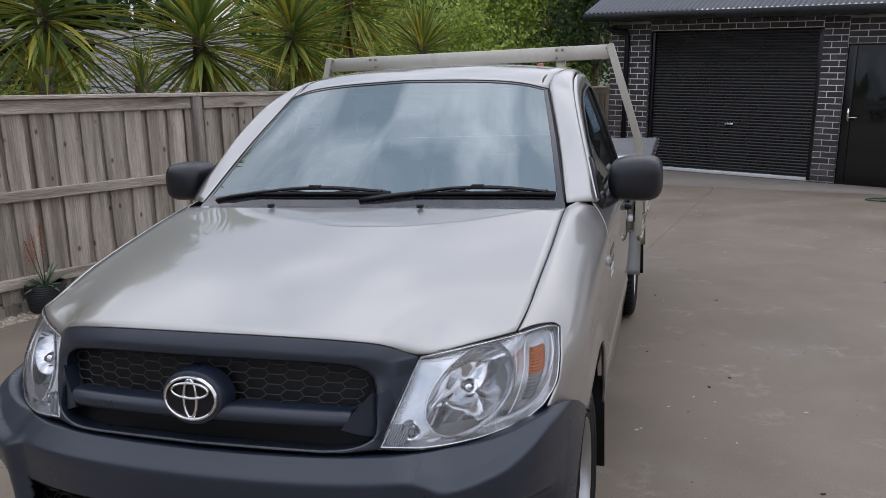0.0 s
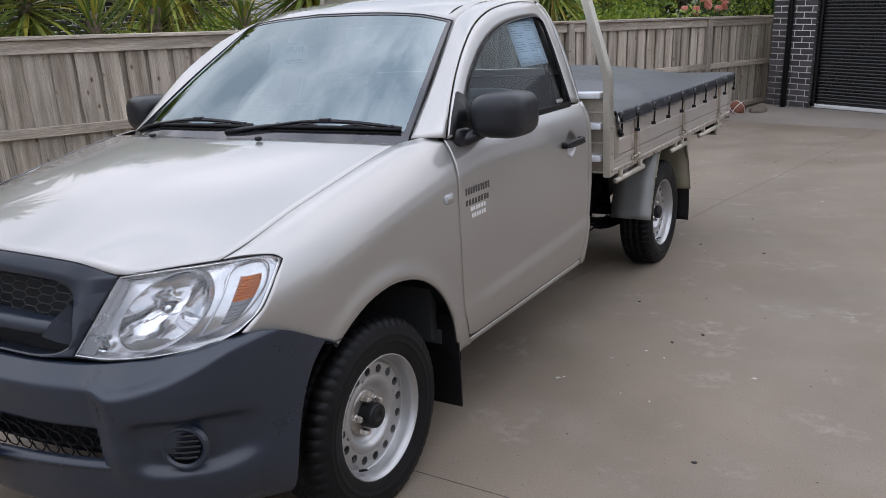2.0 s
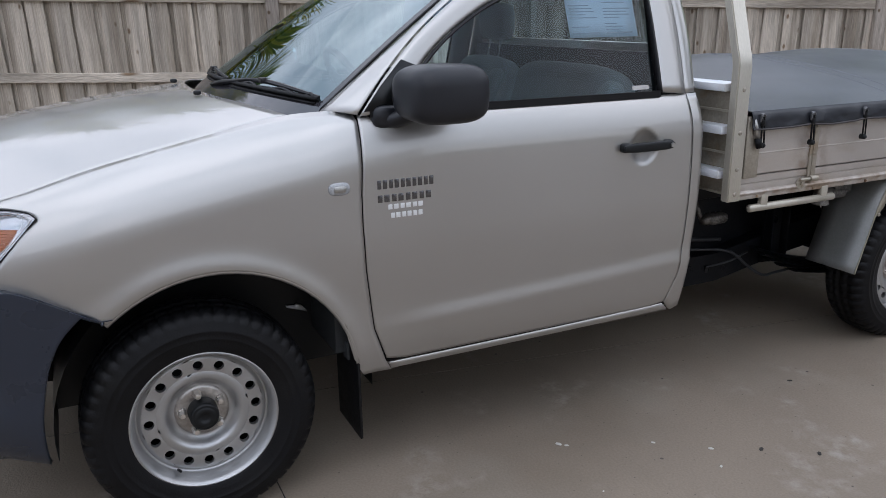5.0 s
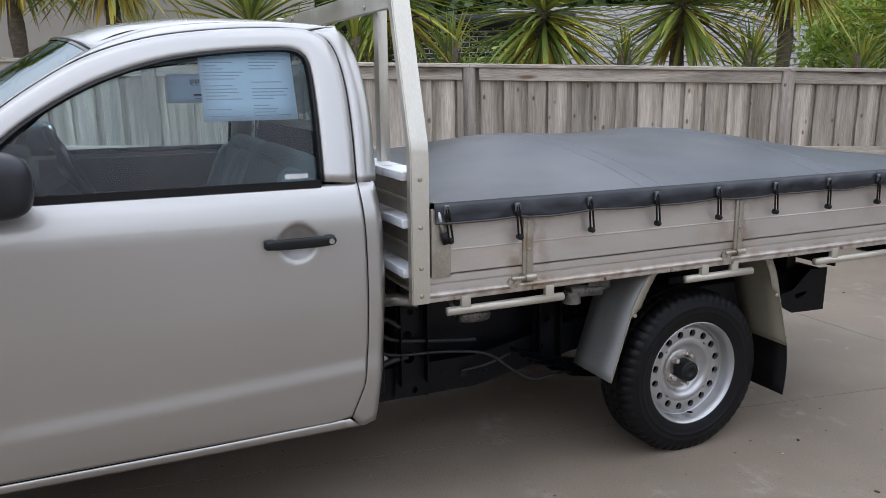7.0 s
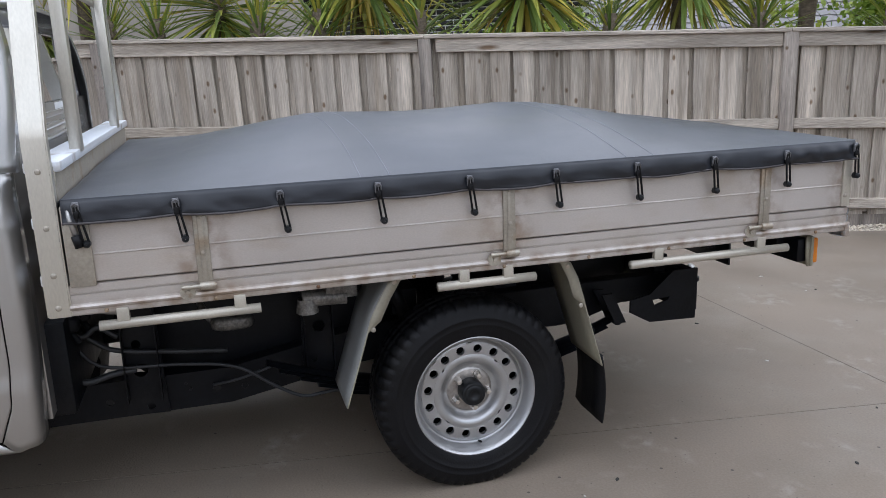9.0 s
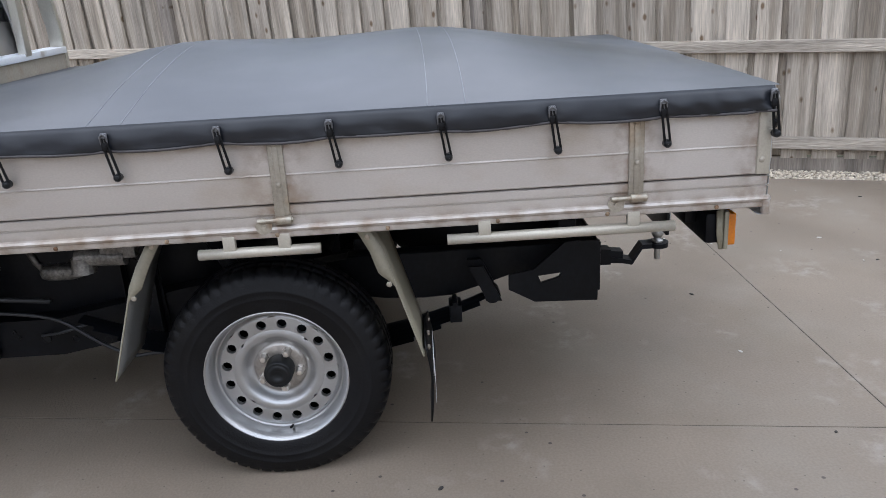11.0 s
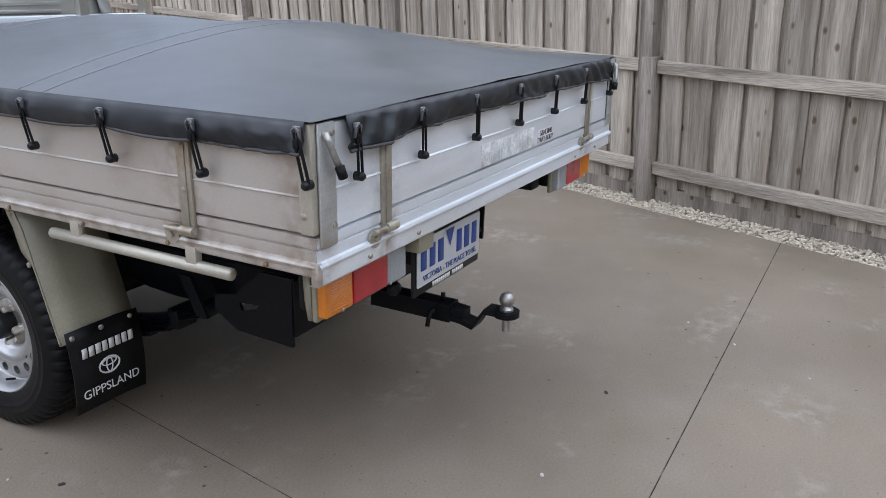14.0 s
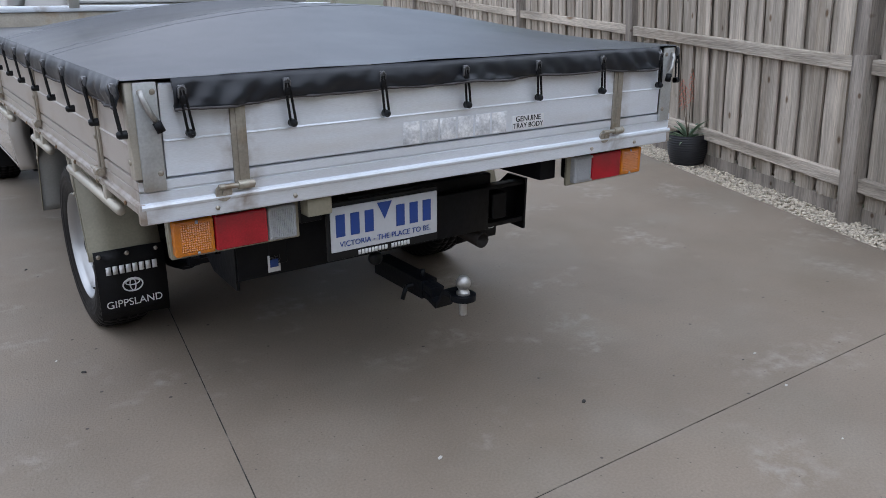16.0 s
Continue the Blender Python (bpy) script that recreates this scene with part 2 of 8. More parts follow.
def wood_stuff(name, base, dark, each=0.22):
    """Silvered pine: long grain, knots and darker weathering, each board in its own tone."""
    m = stuff(name, base, rough=0.85, var=0.30, scale=2.2, fine=22, bump=0.9, stretch=(6, 6, 0.45), each=each, second=dark, second_scale=1.6, second_at=(0.46, 0.66), spec=0.2)
    n, l = m.node_tree.nodes, m.node_tree.links
    b = n["Principled BSDF"]
    co = n.new("ShaderNodeTexCoord")
    mp = n.new("ShaderNodeMapping")
    mp.inputs["Scale"].default_value = (1.4, 9.0, 7.5)
    info = n.new("ShaderNodeObjectInfo")
    add = n.new("ShaderNodeVectorMath")
    mul = n.new("ShaderNodeMath")
    mul.operation, mul.inputs[1].default_value = "MULTIPLY", 53.0
    l.new(info.outputs["Random"], mul.inputs[0])
    l.new(co.outputs["Object"], mp.inputs["Vector"])
    l.new(mp.outputs["Vector"], add.inputs[0]), l.new(mul.outputs[0], add.inputs[1])
    vo = n.new("ShaderNodeTexVoronoi")
    vo.inputs["Scale"].default_value = 1.0
    l.new(add.outputs["Vector"], vo.inputs["Vector"])
    r = n.new("ShaderNodeValToRGB")
    r.color_ramp.elements[0].position, r.color_ramp.elements[0].color = 0.07, (0.40, 0.32, 0.25, 1)
    r.color_ramp.elements[1].position, r.color_ramp.elements[1].color = 0.15, (1, 1, 1, 1)
    l.new(vo.outputs["Distance"], r.inputs["Fac"])
    x = n.new("ShaderNodeMixRGB")
    x.blend_type, x.inputs[0].default_value = "MULTIPLY", 1.0
    old = b.inputs["Base Color"].links[0].from_socket
    l.new(old, x.inputs[1]), l.new(r.outputs["Color"], x.inputs[2])
    l.new(x.outputs["Color"], b.inputs["Base Color"])
    return m


PAINT = stuff("silver_paint", (0.436, 0.424, 0.406), rough=0.46, metal=0.94, var=0.02, scale=2, fine=900, coat=1.0, rough_var=0.02)
PAINT.node_tree.nodes["Principled BSDF"].inputs["Coat Roughness"].default_value = 0.015
PAINT.node_tree.nodes["Principled BSDF"].inputs["Coat IOR"].default_value = 1.70
DARK_PLASTIC = stuff("dark_grey_plastic", (0.0140, 0.0205, 0.035), rough=0.32, var=0.10, scale=5, fine=420, bump=0.04, spec=0.65)
BLACK_PLASTIC = stuff("black_plastic", (0.007, 0.008, 0.009), rough=0.42, var=0.1, scale=9, fine=300, bump=0.05, spec=0.3)
RUBBER = stuff("black_rubber", (0.0048, 0.0048, 0.0056), rough=0.50, var=0.25, scale=12, fine=160, bump=0.12, second=(0.009, 0.0088, 0.0085), second_scale=5, second_at=(0.55, 0.8), spec=0.20)
TRIM = stuff("black_seal", (0.005, 0.005, 0.006), rough=0.5, var=0.1, spec=0.3)
MIRROR_PLASTIC = stuff("mirror_plastic", (0.012, 0.013, 0.017), rough=0.36, var=0.1, scale=6, fine=400, bump=0.05, spec=0.4)
MESH_GREY = stuff("honeycomb_plastic", (0.030, 0.029, 0.028), rough=0.5, var=0.2)
LIT_EDGE = stuff("lit_edge_grey", (0.08, 0.085, 0.095), rough=0.35, var=0.1)
UNDER = stuff("black_chassis_paint", (0.0040, 0.0048, 0.0068), rough=0.45, var=0.3, scale=8, fine=60, bump=0.1, second=(0.009, 0.0085, 0.008), second_scale=4, spec=0.18)
WHEEL = stuff("silver_wheel_paint", (0.44, 0.44, 0.44), rough=0.40, metal=0.85, var=0.05, scale=9, fine=300, bump=0.02)
CHROME = stuff("chrome", (0.85, 0.85, 0.85), rough=0.07, metal=1.0, var=0.02, rough_var=0.03)
DULL_STEEL = stuff("dull_steel", (0.40, 0.39, 0.37), rough=0.42, metal=0.85, var=0.15, scale=20, fine=120, bump=0.05)
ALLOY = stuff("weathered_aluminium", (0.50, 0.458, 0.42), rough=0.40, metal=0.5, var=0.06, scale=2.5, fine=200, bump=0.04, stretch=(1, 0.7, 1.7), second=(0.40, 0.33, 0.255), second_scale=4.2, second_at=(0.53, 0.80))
# paler, bluer copy of the tray aluminium: reflected sky put into the colour
ALLOY_SKYLIT = stuff("skylit_aluminium", (0.80, 0.835, 0.885), rough=0.42, metal=0.42, var=0.07, scale=2.5, fine=200, bump=0.03, stretch=(0.4, 1, 3), second=(0.70, 0.70, 0.70), second_scale=3)


def rust_beside(m, axis, places, reach, colour):
    """Brown seepage beside straps and bolts at the given places along an axis."""
    n, l = m.node_tree.nodes, m.node_tree.links
    b = n["Principled BSDF"]
    col = b.inputs["Base Color"].links[0].from_socket
    co, xyz, dirt = n.new("ShaderNodeTexCoord"), n.new("ShaderNodeSeparateXYZ"), n.new("ShaderNodeTexNoise")
    dirt.inputs["Scale"].default_value, dirt.inputs["Detail"].default_value = 16.0, 6.0
    l.new(co.outputs["Object"], xyz.inputs[0]), l.new(co.outputs["Object"], dirt.inputs["Vector"])

    def math_node(op, a, c):
        x = n.new("ShaderNodeMath")
        x.operation = op
        for i, v in enumerate((a, c)):
            if isinstance(v, (int, float)):
                x.inputs[i].default_value = v
            elif v is not None:
                l.new(v, x.inputs[i])
        return x.outputs[0]

    near = None
    for p in places:
        d = math_node("ABSOLUTE", math_node("SUBTRACT", xyz.outputs["XYZ".index(axis)], p), None)
        near = d if near is None else math_node("MINIMUM", near, d)
    r = n.new("ShaderNodeMapRange")
    r.inputs["From Min"].default_value, r.inputs["From Max"].default_value, r.inputs["To Min"].default_value, r.inputs["To Max"].default_value = 0.0, reach, 1.0, 0.0
    l.new(near, r.inputs["Value"])
    r2 = n.new("ShaderNodeMapRange")
    r2.inputs["From Min"].default_value, r2.inputs["From Max"].default_value, r2.inputs["To Min"].default_value, r2.inputs["To Max"].default_value = 0.42, 0.68, 0.0, 1.0
    l.new(dirt.outputs["Fac"], r2.inputs["Value"])
    x = n.new("ShaderNodeMixRGB")
    l.new(math_node("MULTIPLY", r.outputs["Result"], r2.outputs["Result"]), x.inputs[0]), l.new(col, x.inputs[1])
    x.inputs[2].default_value = (*colour, 1)
    l.new(x.outputs["Color"], b.inputs["Base Color"])


rust_beside(ALLOY, "Y", (2.268, 3.180, 4.104, 4.44), 0.11, (0.20, 0.125, 0.07))
rust_beside(ALLOY, "Z", (1.045, 0.80), 0.03, (0.24, 0.17, 0.11))
rust_beside(ALLOY_SKYLIT, "X", (0.685, -0.655, 0.93), 0.07, (0.26, 0.19, 0.13))
ALLOY_BARE = stuff("bare_aluminium_bar", (0.47, 0.435, 0.365), rough=0.40, metal=0.4, var=0.08, scale=6, fine=200, bump=0.04, second=(0.36, 0.31, 0.24), second_scale=6, second_at=(0.58, 0.82))
RUSTY = stuff("rust_stained_pin", (0.27, 0.20, 0.13), rough=0.6, metal=0.3, var=0.3, scale=40, fine=160, bump=0.15, second=(0.15, 0.075, 0.035), second_scale=25, second_at=(0.45, 0.65))
RACK_ALLOY = stuff("rack_aluminium", (0.58, 0.55, 0.48), rough=0.38, metal=0.85, var=0.07, scale=5, fine=200, bump=0.03, stretch=(1, 1, 0.3), second=(0.38, 0.35, 0.29), second_scale=5, second_at=(0.56, 0.82))
POST_ALLOY = stuff("blotched_aluminium", (0.50, 0.51, 0.505), rough=0.42, metal=0.6, var=0.12, scale=9, fine=150, bump=0.05, second=(0.36, 0.34, 0.30), second_scale=7, second_at=(0.5, 0.7))
STRAP = stuff("stained_strap", (0.35, 0.315, 0.26), rough=0.45, metal=0.5, var=0.14, scale=14, fine=120, bump=0.08, second=(0.26, 0.17, 0.09), second_scale=9, second_at=(0.55, 0.8))
GUARD_GREY = stuff("grey_sheet_guard", (0.25, 0.255, 0.25), rough=0.42, metal=0.4, var=0.08, scale=4, fine=120, bump=0.04, second=(0.20, 0.20, 0.19), second_scale=3)
GUARD = stuff("cream_painted_guard", (0.285, 0.263, 0.195), rough=0.42, metal=0.15, var=0.1, scale=4, fine=120, bump=0.04, second=(0.23, 0.208, 0.16), second_scale=3)
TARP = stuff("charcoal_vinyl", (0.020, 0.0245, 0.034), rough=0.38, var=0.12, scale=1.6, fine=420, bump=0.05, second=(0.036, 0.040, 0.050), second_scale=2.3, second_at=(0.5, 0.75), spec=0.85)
# darker copy of the vinyl: the upright hem's shade is put into its colour
HEM_SHADED = stuff("shaded_vinyl_hem", (0.010, 0.0118, 0.0165), rough=0.42, var=0.15, scale=4, fine=420, bump=0.05, spec=0.5)
THREAD = stuff("pale_thread", (0.30, 0.31, 0.33), rough=0.8)
SEAT = stuff("grey_vinyl_seat", (0.25, 0.285, 0.285), rough=0.55, var=0.08, fine=300, bump=0.08)
CABIN = stuff("dark_cabin_trim", (0.026, 0.029, 0.032), rough=0.7, var=0.1, fine=300, bump=0.06)
CABIN_GREY = stuff("grey_cabin_trim", (0.08, 0.083, 0.086), rough=0.7, var=0.08, fine=300)
INK_PALE = stuff("pale_ink", (0.36, 0.41, 0.48), rough=0.8, var=0.0)
INK = stuff("dark_ink", (0.10, 0.12, 0.16), rough=0.8, var=0.0)
AMBER_PALE = stuff("pale_amber_lens", (0.66, 0.22, 0.08), rough=0.16, var=0.08, fine=200, bump=0.3, coat=0.4)
AMBER = stuff("amber_lens", (0.60, 0.175, 0.004), rough=0.10, var=0.15, fine=200, bump=0.05, coat=0.5)
RED = stuff("red_lens", (0.40, 0.004, 0.014), rough=0.10, var=0.25, scale=14, fine=200, bump=0.03, coat=0.5)
HOOK = stuff("dark_hook_metal", (0.13, 0.13, 0.135), rough=0.4, metal=0.4, var=0.2)
CLEAR = stuff("clear_ribbed_lens", (0.36, 0.37, 0.38), rough=0.12, var=0.1, fine=200, bump=0.3, coat=0.6)
PLATE_WHITE = stuff("plate_white", (0.55, 0.56, 0.58), rough=0.35, var=0.03)
PLATE_BLUE = stuff("plate_blue", (0.02, 0.06, 0.26), rough=0.4, var=0.03)
SIGN_WHITE = stuff("white_print", (0.72, 0.72, 0.72), rough=0.5, var=0.05)
SILVER_PRINT = stuff("worn_silver_print", (0.78, 0.78, 0.78), rough=0.5, metal=0.1, var=0.25, scale=30, fine=150, second=(0.60, 0.61, 0.63), second_scale=22, second_at=(0.40, 0.62))
SCREEN = glass("windscreen_glass", (0.26, 0.36, 0.38), 0.012, 3.1)
SCREEN.node_tree.nodes["Glossy BSDF"].inputs["Color"].default_value = (0.80, 0.93, 0.97, 1)
PANE = glass("door_glass", (0.80, 0.93, 0.97), 0.01, 1.5)
LAMP_GLASS = glass("headlamp_glass", (0.93, 0.94, 0.95), 0.015, 1.45)
WOOD = wood_stuff("silvered_paling", (0.455, 0.400, 0.335), (0.29, 0.245, 0.195), each=0.17)
WOOD_RAIL = wood_stuff("silvered_rail", (0.455, 0.40, 0.335), (0.30, 0.258, 0.21), each=0.12)
WOOD_RAIL.node_tree.nodes["Mapping"].inputs["Scale"].default_value = (6, 0.5, 6)
WOOD_RAIL.node_tree.nodes["Mapping.001"].inputs["Scale"].default_value = (1, 1.4, 6)
WOOD_POST = wood_stuff("weathered_post", (0.31, 0.27, 0.23), (0.20, 0.172, 0.148), each=0.12)
SLAB = stuff("exposed_concrete", (0.215, 0.174, 0.133), rough=0.66, var=0.12, scale=1.3, fine=120, bump=0.2, second=(0.238, 0.203, 0.161), second_scale=1.9, second_at=(0.5, 0.78), spec=0.4, rough_var=0.16)


def slab_stuff(m):
    """Pale scuffs, dark specks and hairline soiling over the concrete."""
    n, l = m.node_tree.nodes, m.node_tree.links
    b = n["Principled BSDF"]
    co = n.new("ShaderNodeTexCoord")
    col = b.inputs["Base Color"].links[0].from_socket

    def tex(kind, scale, detail=6.0, stretch=(1, 1, 1)):
        mp = n.new("ShaderNodeMapping")
        mp.inputs["Scale"].default_value = stretch
        l.new(co.outputs["Object"], mp.inputs["Vector"])
        t = n.new("ShaderNodeTex" + kind)
        t.inputs["Scale"].default_value = scale
        if kind == "Noise":
            t.inputs["Detail"].default_value, t.inputs["Roughness"].default_value = detail, 0.62
        l.new(mp.outputs["Vector"], t.inputs["Vector"])
        return t.outputs["Fac" if kind == "Noise" else "Distance"]

    def ramp(fac, p0, v0, p1, v1):
        r = n.new("ShaderNodeMapRange")
        r.inputs["From Min"].default_value, r.inputs["From Max"].default_value, r.inputs["To Min"].default_value, r.inputs["To Max"].default_value = p0, p1, v0, v1
        l.new(fac, r.inputs["Value"])
        return r.outputs["Result"]

    def over(fac, colour, kind="MIX"):
        x = n.new("ShaderNodeMixRGB")
        x.blend_type = kind
        l.new(fac, x.inputs[0]), l.new(col, x.inputs[1])
        x.inputs[2].default_value = (*colour, 1)
        return x.outputs["Color"]

    def times(a, c):
        x = n.new("ShaderNodeMath")
        x.operation = "MULTIPLY"
        l.new(a, x.inputs[0]), l.new(c, x.inputs[1])
        return x.outputs[0]

    col = over(times(ramp(tex("Noise", 2.3, 3.0), 0.56, 0.0, 0.66, 1.0), ramp(tex("Noise", 17, 8.0), 0.44, 0.0, 0.66, 0.72)), (0.34, 0.305, 0.262))
    col = over(ramp(tex("Noise", 0.8, 4.0), 0.45, 0.0, 0.75, 0.65), (0.66, 0.64, 0.58), "MULTIPLY")
    col = over(ramp(tex("Voronoi", 7.0), 0.035, 0.85, 0.05, 0.0), (0.05, 0.04, 0.035))
    col = over(ramp(tex("Voronoi", 23.0), 0.05, 0.7, 0.08, 0.0), (0.08, 0.065, 0.055))
    l.new(col, b.inputs["Base Color"])


slab_stuff(SLAB)
JOINT = stuff("gritty_joint_dirt", (0.022, 0.019, 0.016), rough=0.95, var=0.35, scale=30, fine=160, bump=0.5, second=(0.15, 0.13, 0.11), second_scale=9, second_at=(0.52, 0.66))
APRON = stuff("pale_concrete", (0.225, 0.195, 0.168), rough=0.8, var=0.1, scale=1.5, fine=120, bump=0.1)
SOIL = stuff("brown_soil_and_grass", (0.10, 0.095, 0.055), rough=0.95, var=0.3, scale=0.6, fine=14, bump=0.3, second=(0.06, 0.085, 0.03), second_scale=0.3)
PEBBLE = stuff("cream_pebble", (0.52, 0.455, 0.36), rough=0.7, var=0.12, scale=20, fine=200, island=0.3)
GRIT = stuff("cream_grit", (0.42, 0.38, 0.31), rough=0.9, var=0.3, scale=30, fine=90, bump=0.6)
BRICK = stuff("charcoal_brick", (0.060, 0.055, 0.058), rough=0.8, var=0.25, scale=9, fine=90, bump=0.35, each=0.35)
MORTAR = stuff("pale_mortar", (0.70, 0.68, 0.65), rough=0.9, var=0.1, fine=120, bump=0.2)
STEEL_BLACK = stuff("black_steel_sheet", (0.005, 0.005, 0.006), rough=0.27, var=0.1, scale=1.5, fine=60, spec=0.5)
ROOF = stuff("charcoal_roof_sheet", (0.16, 0.17, 0.185), rough=0.4, metal=0.2, var=0.08, scale=1.2, fine=40)
TILE_ROOF = stuff("grey_roof_tile", (0.22, 0.205, 0.20), rough=0.75, var=0.12, scale=2, fine=30, bump=0.2)
RENDER_WALL = stuff("beige_render", (0.36, 0.32, 0.275), rough=0.9, var=0.05, scale=1, fine=80, bump=0.1)
BARK = stuff("yucca_bark", (0.16, 0.125, 0.09), rough=0.95, var=0.35, scale=14, fine=60, bump=0.8, stretch=(1, 1, 3))


def leaf_stuff(name, colours, rough=0.45, through=0.25):
    """Leaves: each its own tone out of a row of colours, a little light passing through."""
    m = bpy.data.materials.new(name)
    m.use_nodes = True
    n, l = m.node_tree.nodes, m.node_tree.links
    b = n["Principled BSDF"]
    geo = n.new("ShaderNodeNewGeometry")
    r = n.new("ShaderNodeValToRGB")
    while len(r.color_ramp.elements) < len(colours):
        r.color_ramp.elements.new(0.5)
    for e, (p, c) in zip(r.color_ramp.elements, colours):
        e.position, e.color = p, (*c, 1)
    l.new(geo.outputs["Random Per Island"], r.inputs["Fac"])
    l.new(r.outputs["Color"], b.inputs["Base Color"])
    b.inputs["Roughness"].default_value = rough
    tr, mx = n.new("ShaderNodeBsdfTranslucent"), n.new("ShaderNodeMixShader")
    l.new(r.outputs["Color"], tr.inputs["Color"])
    mx.inputs[0].default_value = through
    out = n["Material Output"]
    l.new(b.outputs[0], mx.inputs[1]), l.new(tr.outputs[0], mx.inputs[2]), l.new(mx.outputs[0], out.inputs["Surface"])
    return m


YUCCA = leaf_stuff("yucca_leaf", [(0.0, (0.105, 0.175, 0.040)), (0.45, (0.20, 0.265, 0.055)), (0.72, (0.33, 0.355, 0.070)), (0.88, (0.42, 0.38, 0.06)), (1.0, (0.58, 0.44, 0.07))], 0.35)
YUCCA_DRY = leaf_stuff("dry_yucca_leaf", [(0.0, (0.16, 0.20, 0.05)), (0.3, (0.42, 0.35, 0.07)), (0.7, (0.58, 0.42, 0.07)), (1.0, (0.36, 0.23, 0.09))], 0.4)
LEAF_BRIGHT = leaf_stuff("bright_leaf", [(0.0, (0.13, 0.22, 0.035)), (0.5, (0.28, 0.38, 0.06)), (1.0, (0.45, 0.50, 0.085))], 0.5, 0.35)
LEAF_DARK = leaf_stuff("dark_leaf", [(0.0, (0.03, 0.065, 0.02)), (0.6, (0.07, 0.12, 0.035)), (1.0, (0.13, 0.18, 0.055))], 0.5, 0.2)
LEAF_ALOE = leaf_stuff("aloe_leaf", [(0.0, (0.09, 0.14, 0.09)), (1.0, (0.17, 0.23, 0.14))])
REFLECT = stuff("lamp_reflector", (0.80, 0.80, 0.81), rough=0.10, metal=0.95, var=0.03, rough_var=0.05)
PETAL = leaf_stuff("salmon_petal", [(0.0, (0.70, 0.17, 0.13)), (0.5, (0.82, 0.30, 0.24)), (1.0, (0.85, 0.42, 0.34))])
PAPER = leaf_stuff("white_paper", [(0.0, (0.70, 0.78, 0.86)), (1.0, (0.72, 0.80, 0.88))], 0.8, 0.5)
REAR_PANE = glass("dark_rear_glass", (0.26, 0.31, 0.33), 0.012, 1.6)


# ---- the place ----
NORMAL = (BASE.to_3x3() @ Vector((0, 0, 1)))


def ground_z(x, y):
    return -(NORMAL.x * x + NORMAL.y * y) / NORMAL.z


def slab_xy(X, Y):
    """World ground point to the slab's frame."""
    v = BASE.inverted() @ Vector((X, Y, ground_z(X, Y)))
    return v.x, v.y


# ground: one sheet out to the horizon
steps = sorted({-900, -400, -150, -60, -30, 30, 60, 150, 400, 900} | set(range(-20, 21, 2)))
gv = [(x, y, ground_z(max(-9, min(10, x)), max(-14, min(13, y))) - 0.09 - (0.25 if x < -5.2 else 0)) for y in steps for x in steps]
gn_ = len(steps)
ground = raw("ground", gv, [(j * gn_ + i, j * gn_ + i + 1, (j + 1) * gn_ + i + 1, (j + 1) * gn_ + i) for j in range(gn_ - 1) for i in range(gn_ - 1)], SOIL, smooth=True)
tagged(ground, "brown soil and rough grass round the driveway", "ground", kind="structure")

# driveway: concrete slabs with sawn joints between them
driveway = root("driveway", "large grey-brown concrete driveway with sawn joints", "driveway", kind="structure")
GAP = 0.0022


def edge_x(y):
    return -3.834 + (y - 1.395) * 0.364


def joint_x(y):
    return 0.354 + 0.1465 * (y - 1.78) if y < 4.95 else 0.818 + 0.18 * (y - 4.95)


def slab(pts, z=0.0, depth=0.10, parent=driveway, material=SLAB, name="slab"):
    bm = bmesh.new()
    top = [bm.verts.new((x, y, z)) for x, y in pts]
    f = bm.faces.new(top)
    if f.normal.z < 0:
        f.normal_flip()
    r = bmesh.ops.extrude_face_region(bm, geom=[f])
    bmesh.ops.translate(bm, vec=(0, 0, -depth), verts=[v for v in r["geom"] if isinstance(v, bmesh.types.BMVert)])
    bmesh.ops.recalc_face_normals(bm, faces=bm.faces)
    return part(name, bm, material, parent)


far_l, far_r = slab_xy(-4.08, 9.5), slab_xy(10.0, 9.5)


def apron_y(x):
    return far_l[1] + (x - far_l[0]) * (far_r[1] - far_l[1]) / (far_r[0] - far_l[0])


J1 = [(joint_x(y), y) for y in (0.21, 2.5, 4.95)]
J2 = [(joint_x(y), y) for y in (5.005, 7.0, 9.0)]
J0 = [(joint_x(y) + 0.06, y) for y in (-14, 0.21 - GAP)]
xe = 1.62
slab([(edge_x(-14), -14)] + [(x - GAP, y) for x, y in J0] + [(edge_x(0.21 - GAP), 0.21 - GAP)])
slab([(11, -14), (11, 0.21 - GAP)] + [(x + GAP, y) for x, y in reversed(J0)])
slab([(edge_x(0.21 + GAP), 0.21 + GAP)] + [(x - GAP, y + (GAP if i == 0 else 0)) for i, (x, y) in enumerate(J1)] + [(joint_x(5.0) - GAP, 5.005 - GAP), (edge_x(5.005 - GAP), 5.005 - GAP)])
slab([(edge_x(5.005 + GAP), 5.005 + GAP)] + [(x - GAP, y + (GAP if i == 0 else 0)) for i, (x, y) in enumerate(J2)] + [(xe - GAP, apron_y(xe) - GAP), (far_l[0], far_l[1] - GAP)])
slab([(11, 0.21 + GAP), (11, apron_y(11) - GAP), (xe + GAP, apron_y(xe) - GAP)] + [(x + GAP, y) for x, y in reversed(J2)] + [(x + GAP, y + (GAP if i == 2 else 0)) for i, (x, y) in enumerate(reversed(J1))])
bm = bmesh.new()
for (x0, y0), (x1, y1) in zip(J0[:-1] + J1[:-1] + J2[:-1], J0[1:] + J1[1:] + J2[1:]):
    vs = [bm.verts.new((x, y, -0.0015)) for x, y in ((x0 - GAP, y0), (x0 + GAP, y0), (x1 + GAP, y1), (x1 - GAP, y1))]
    bm.faces.new(vs)
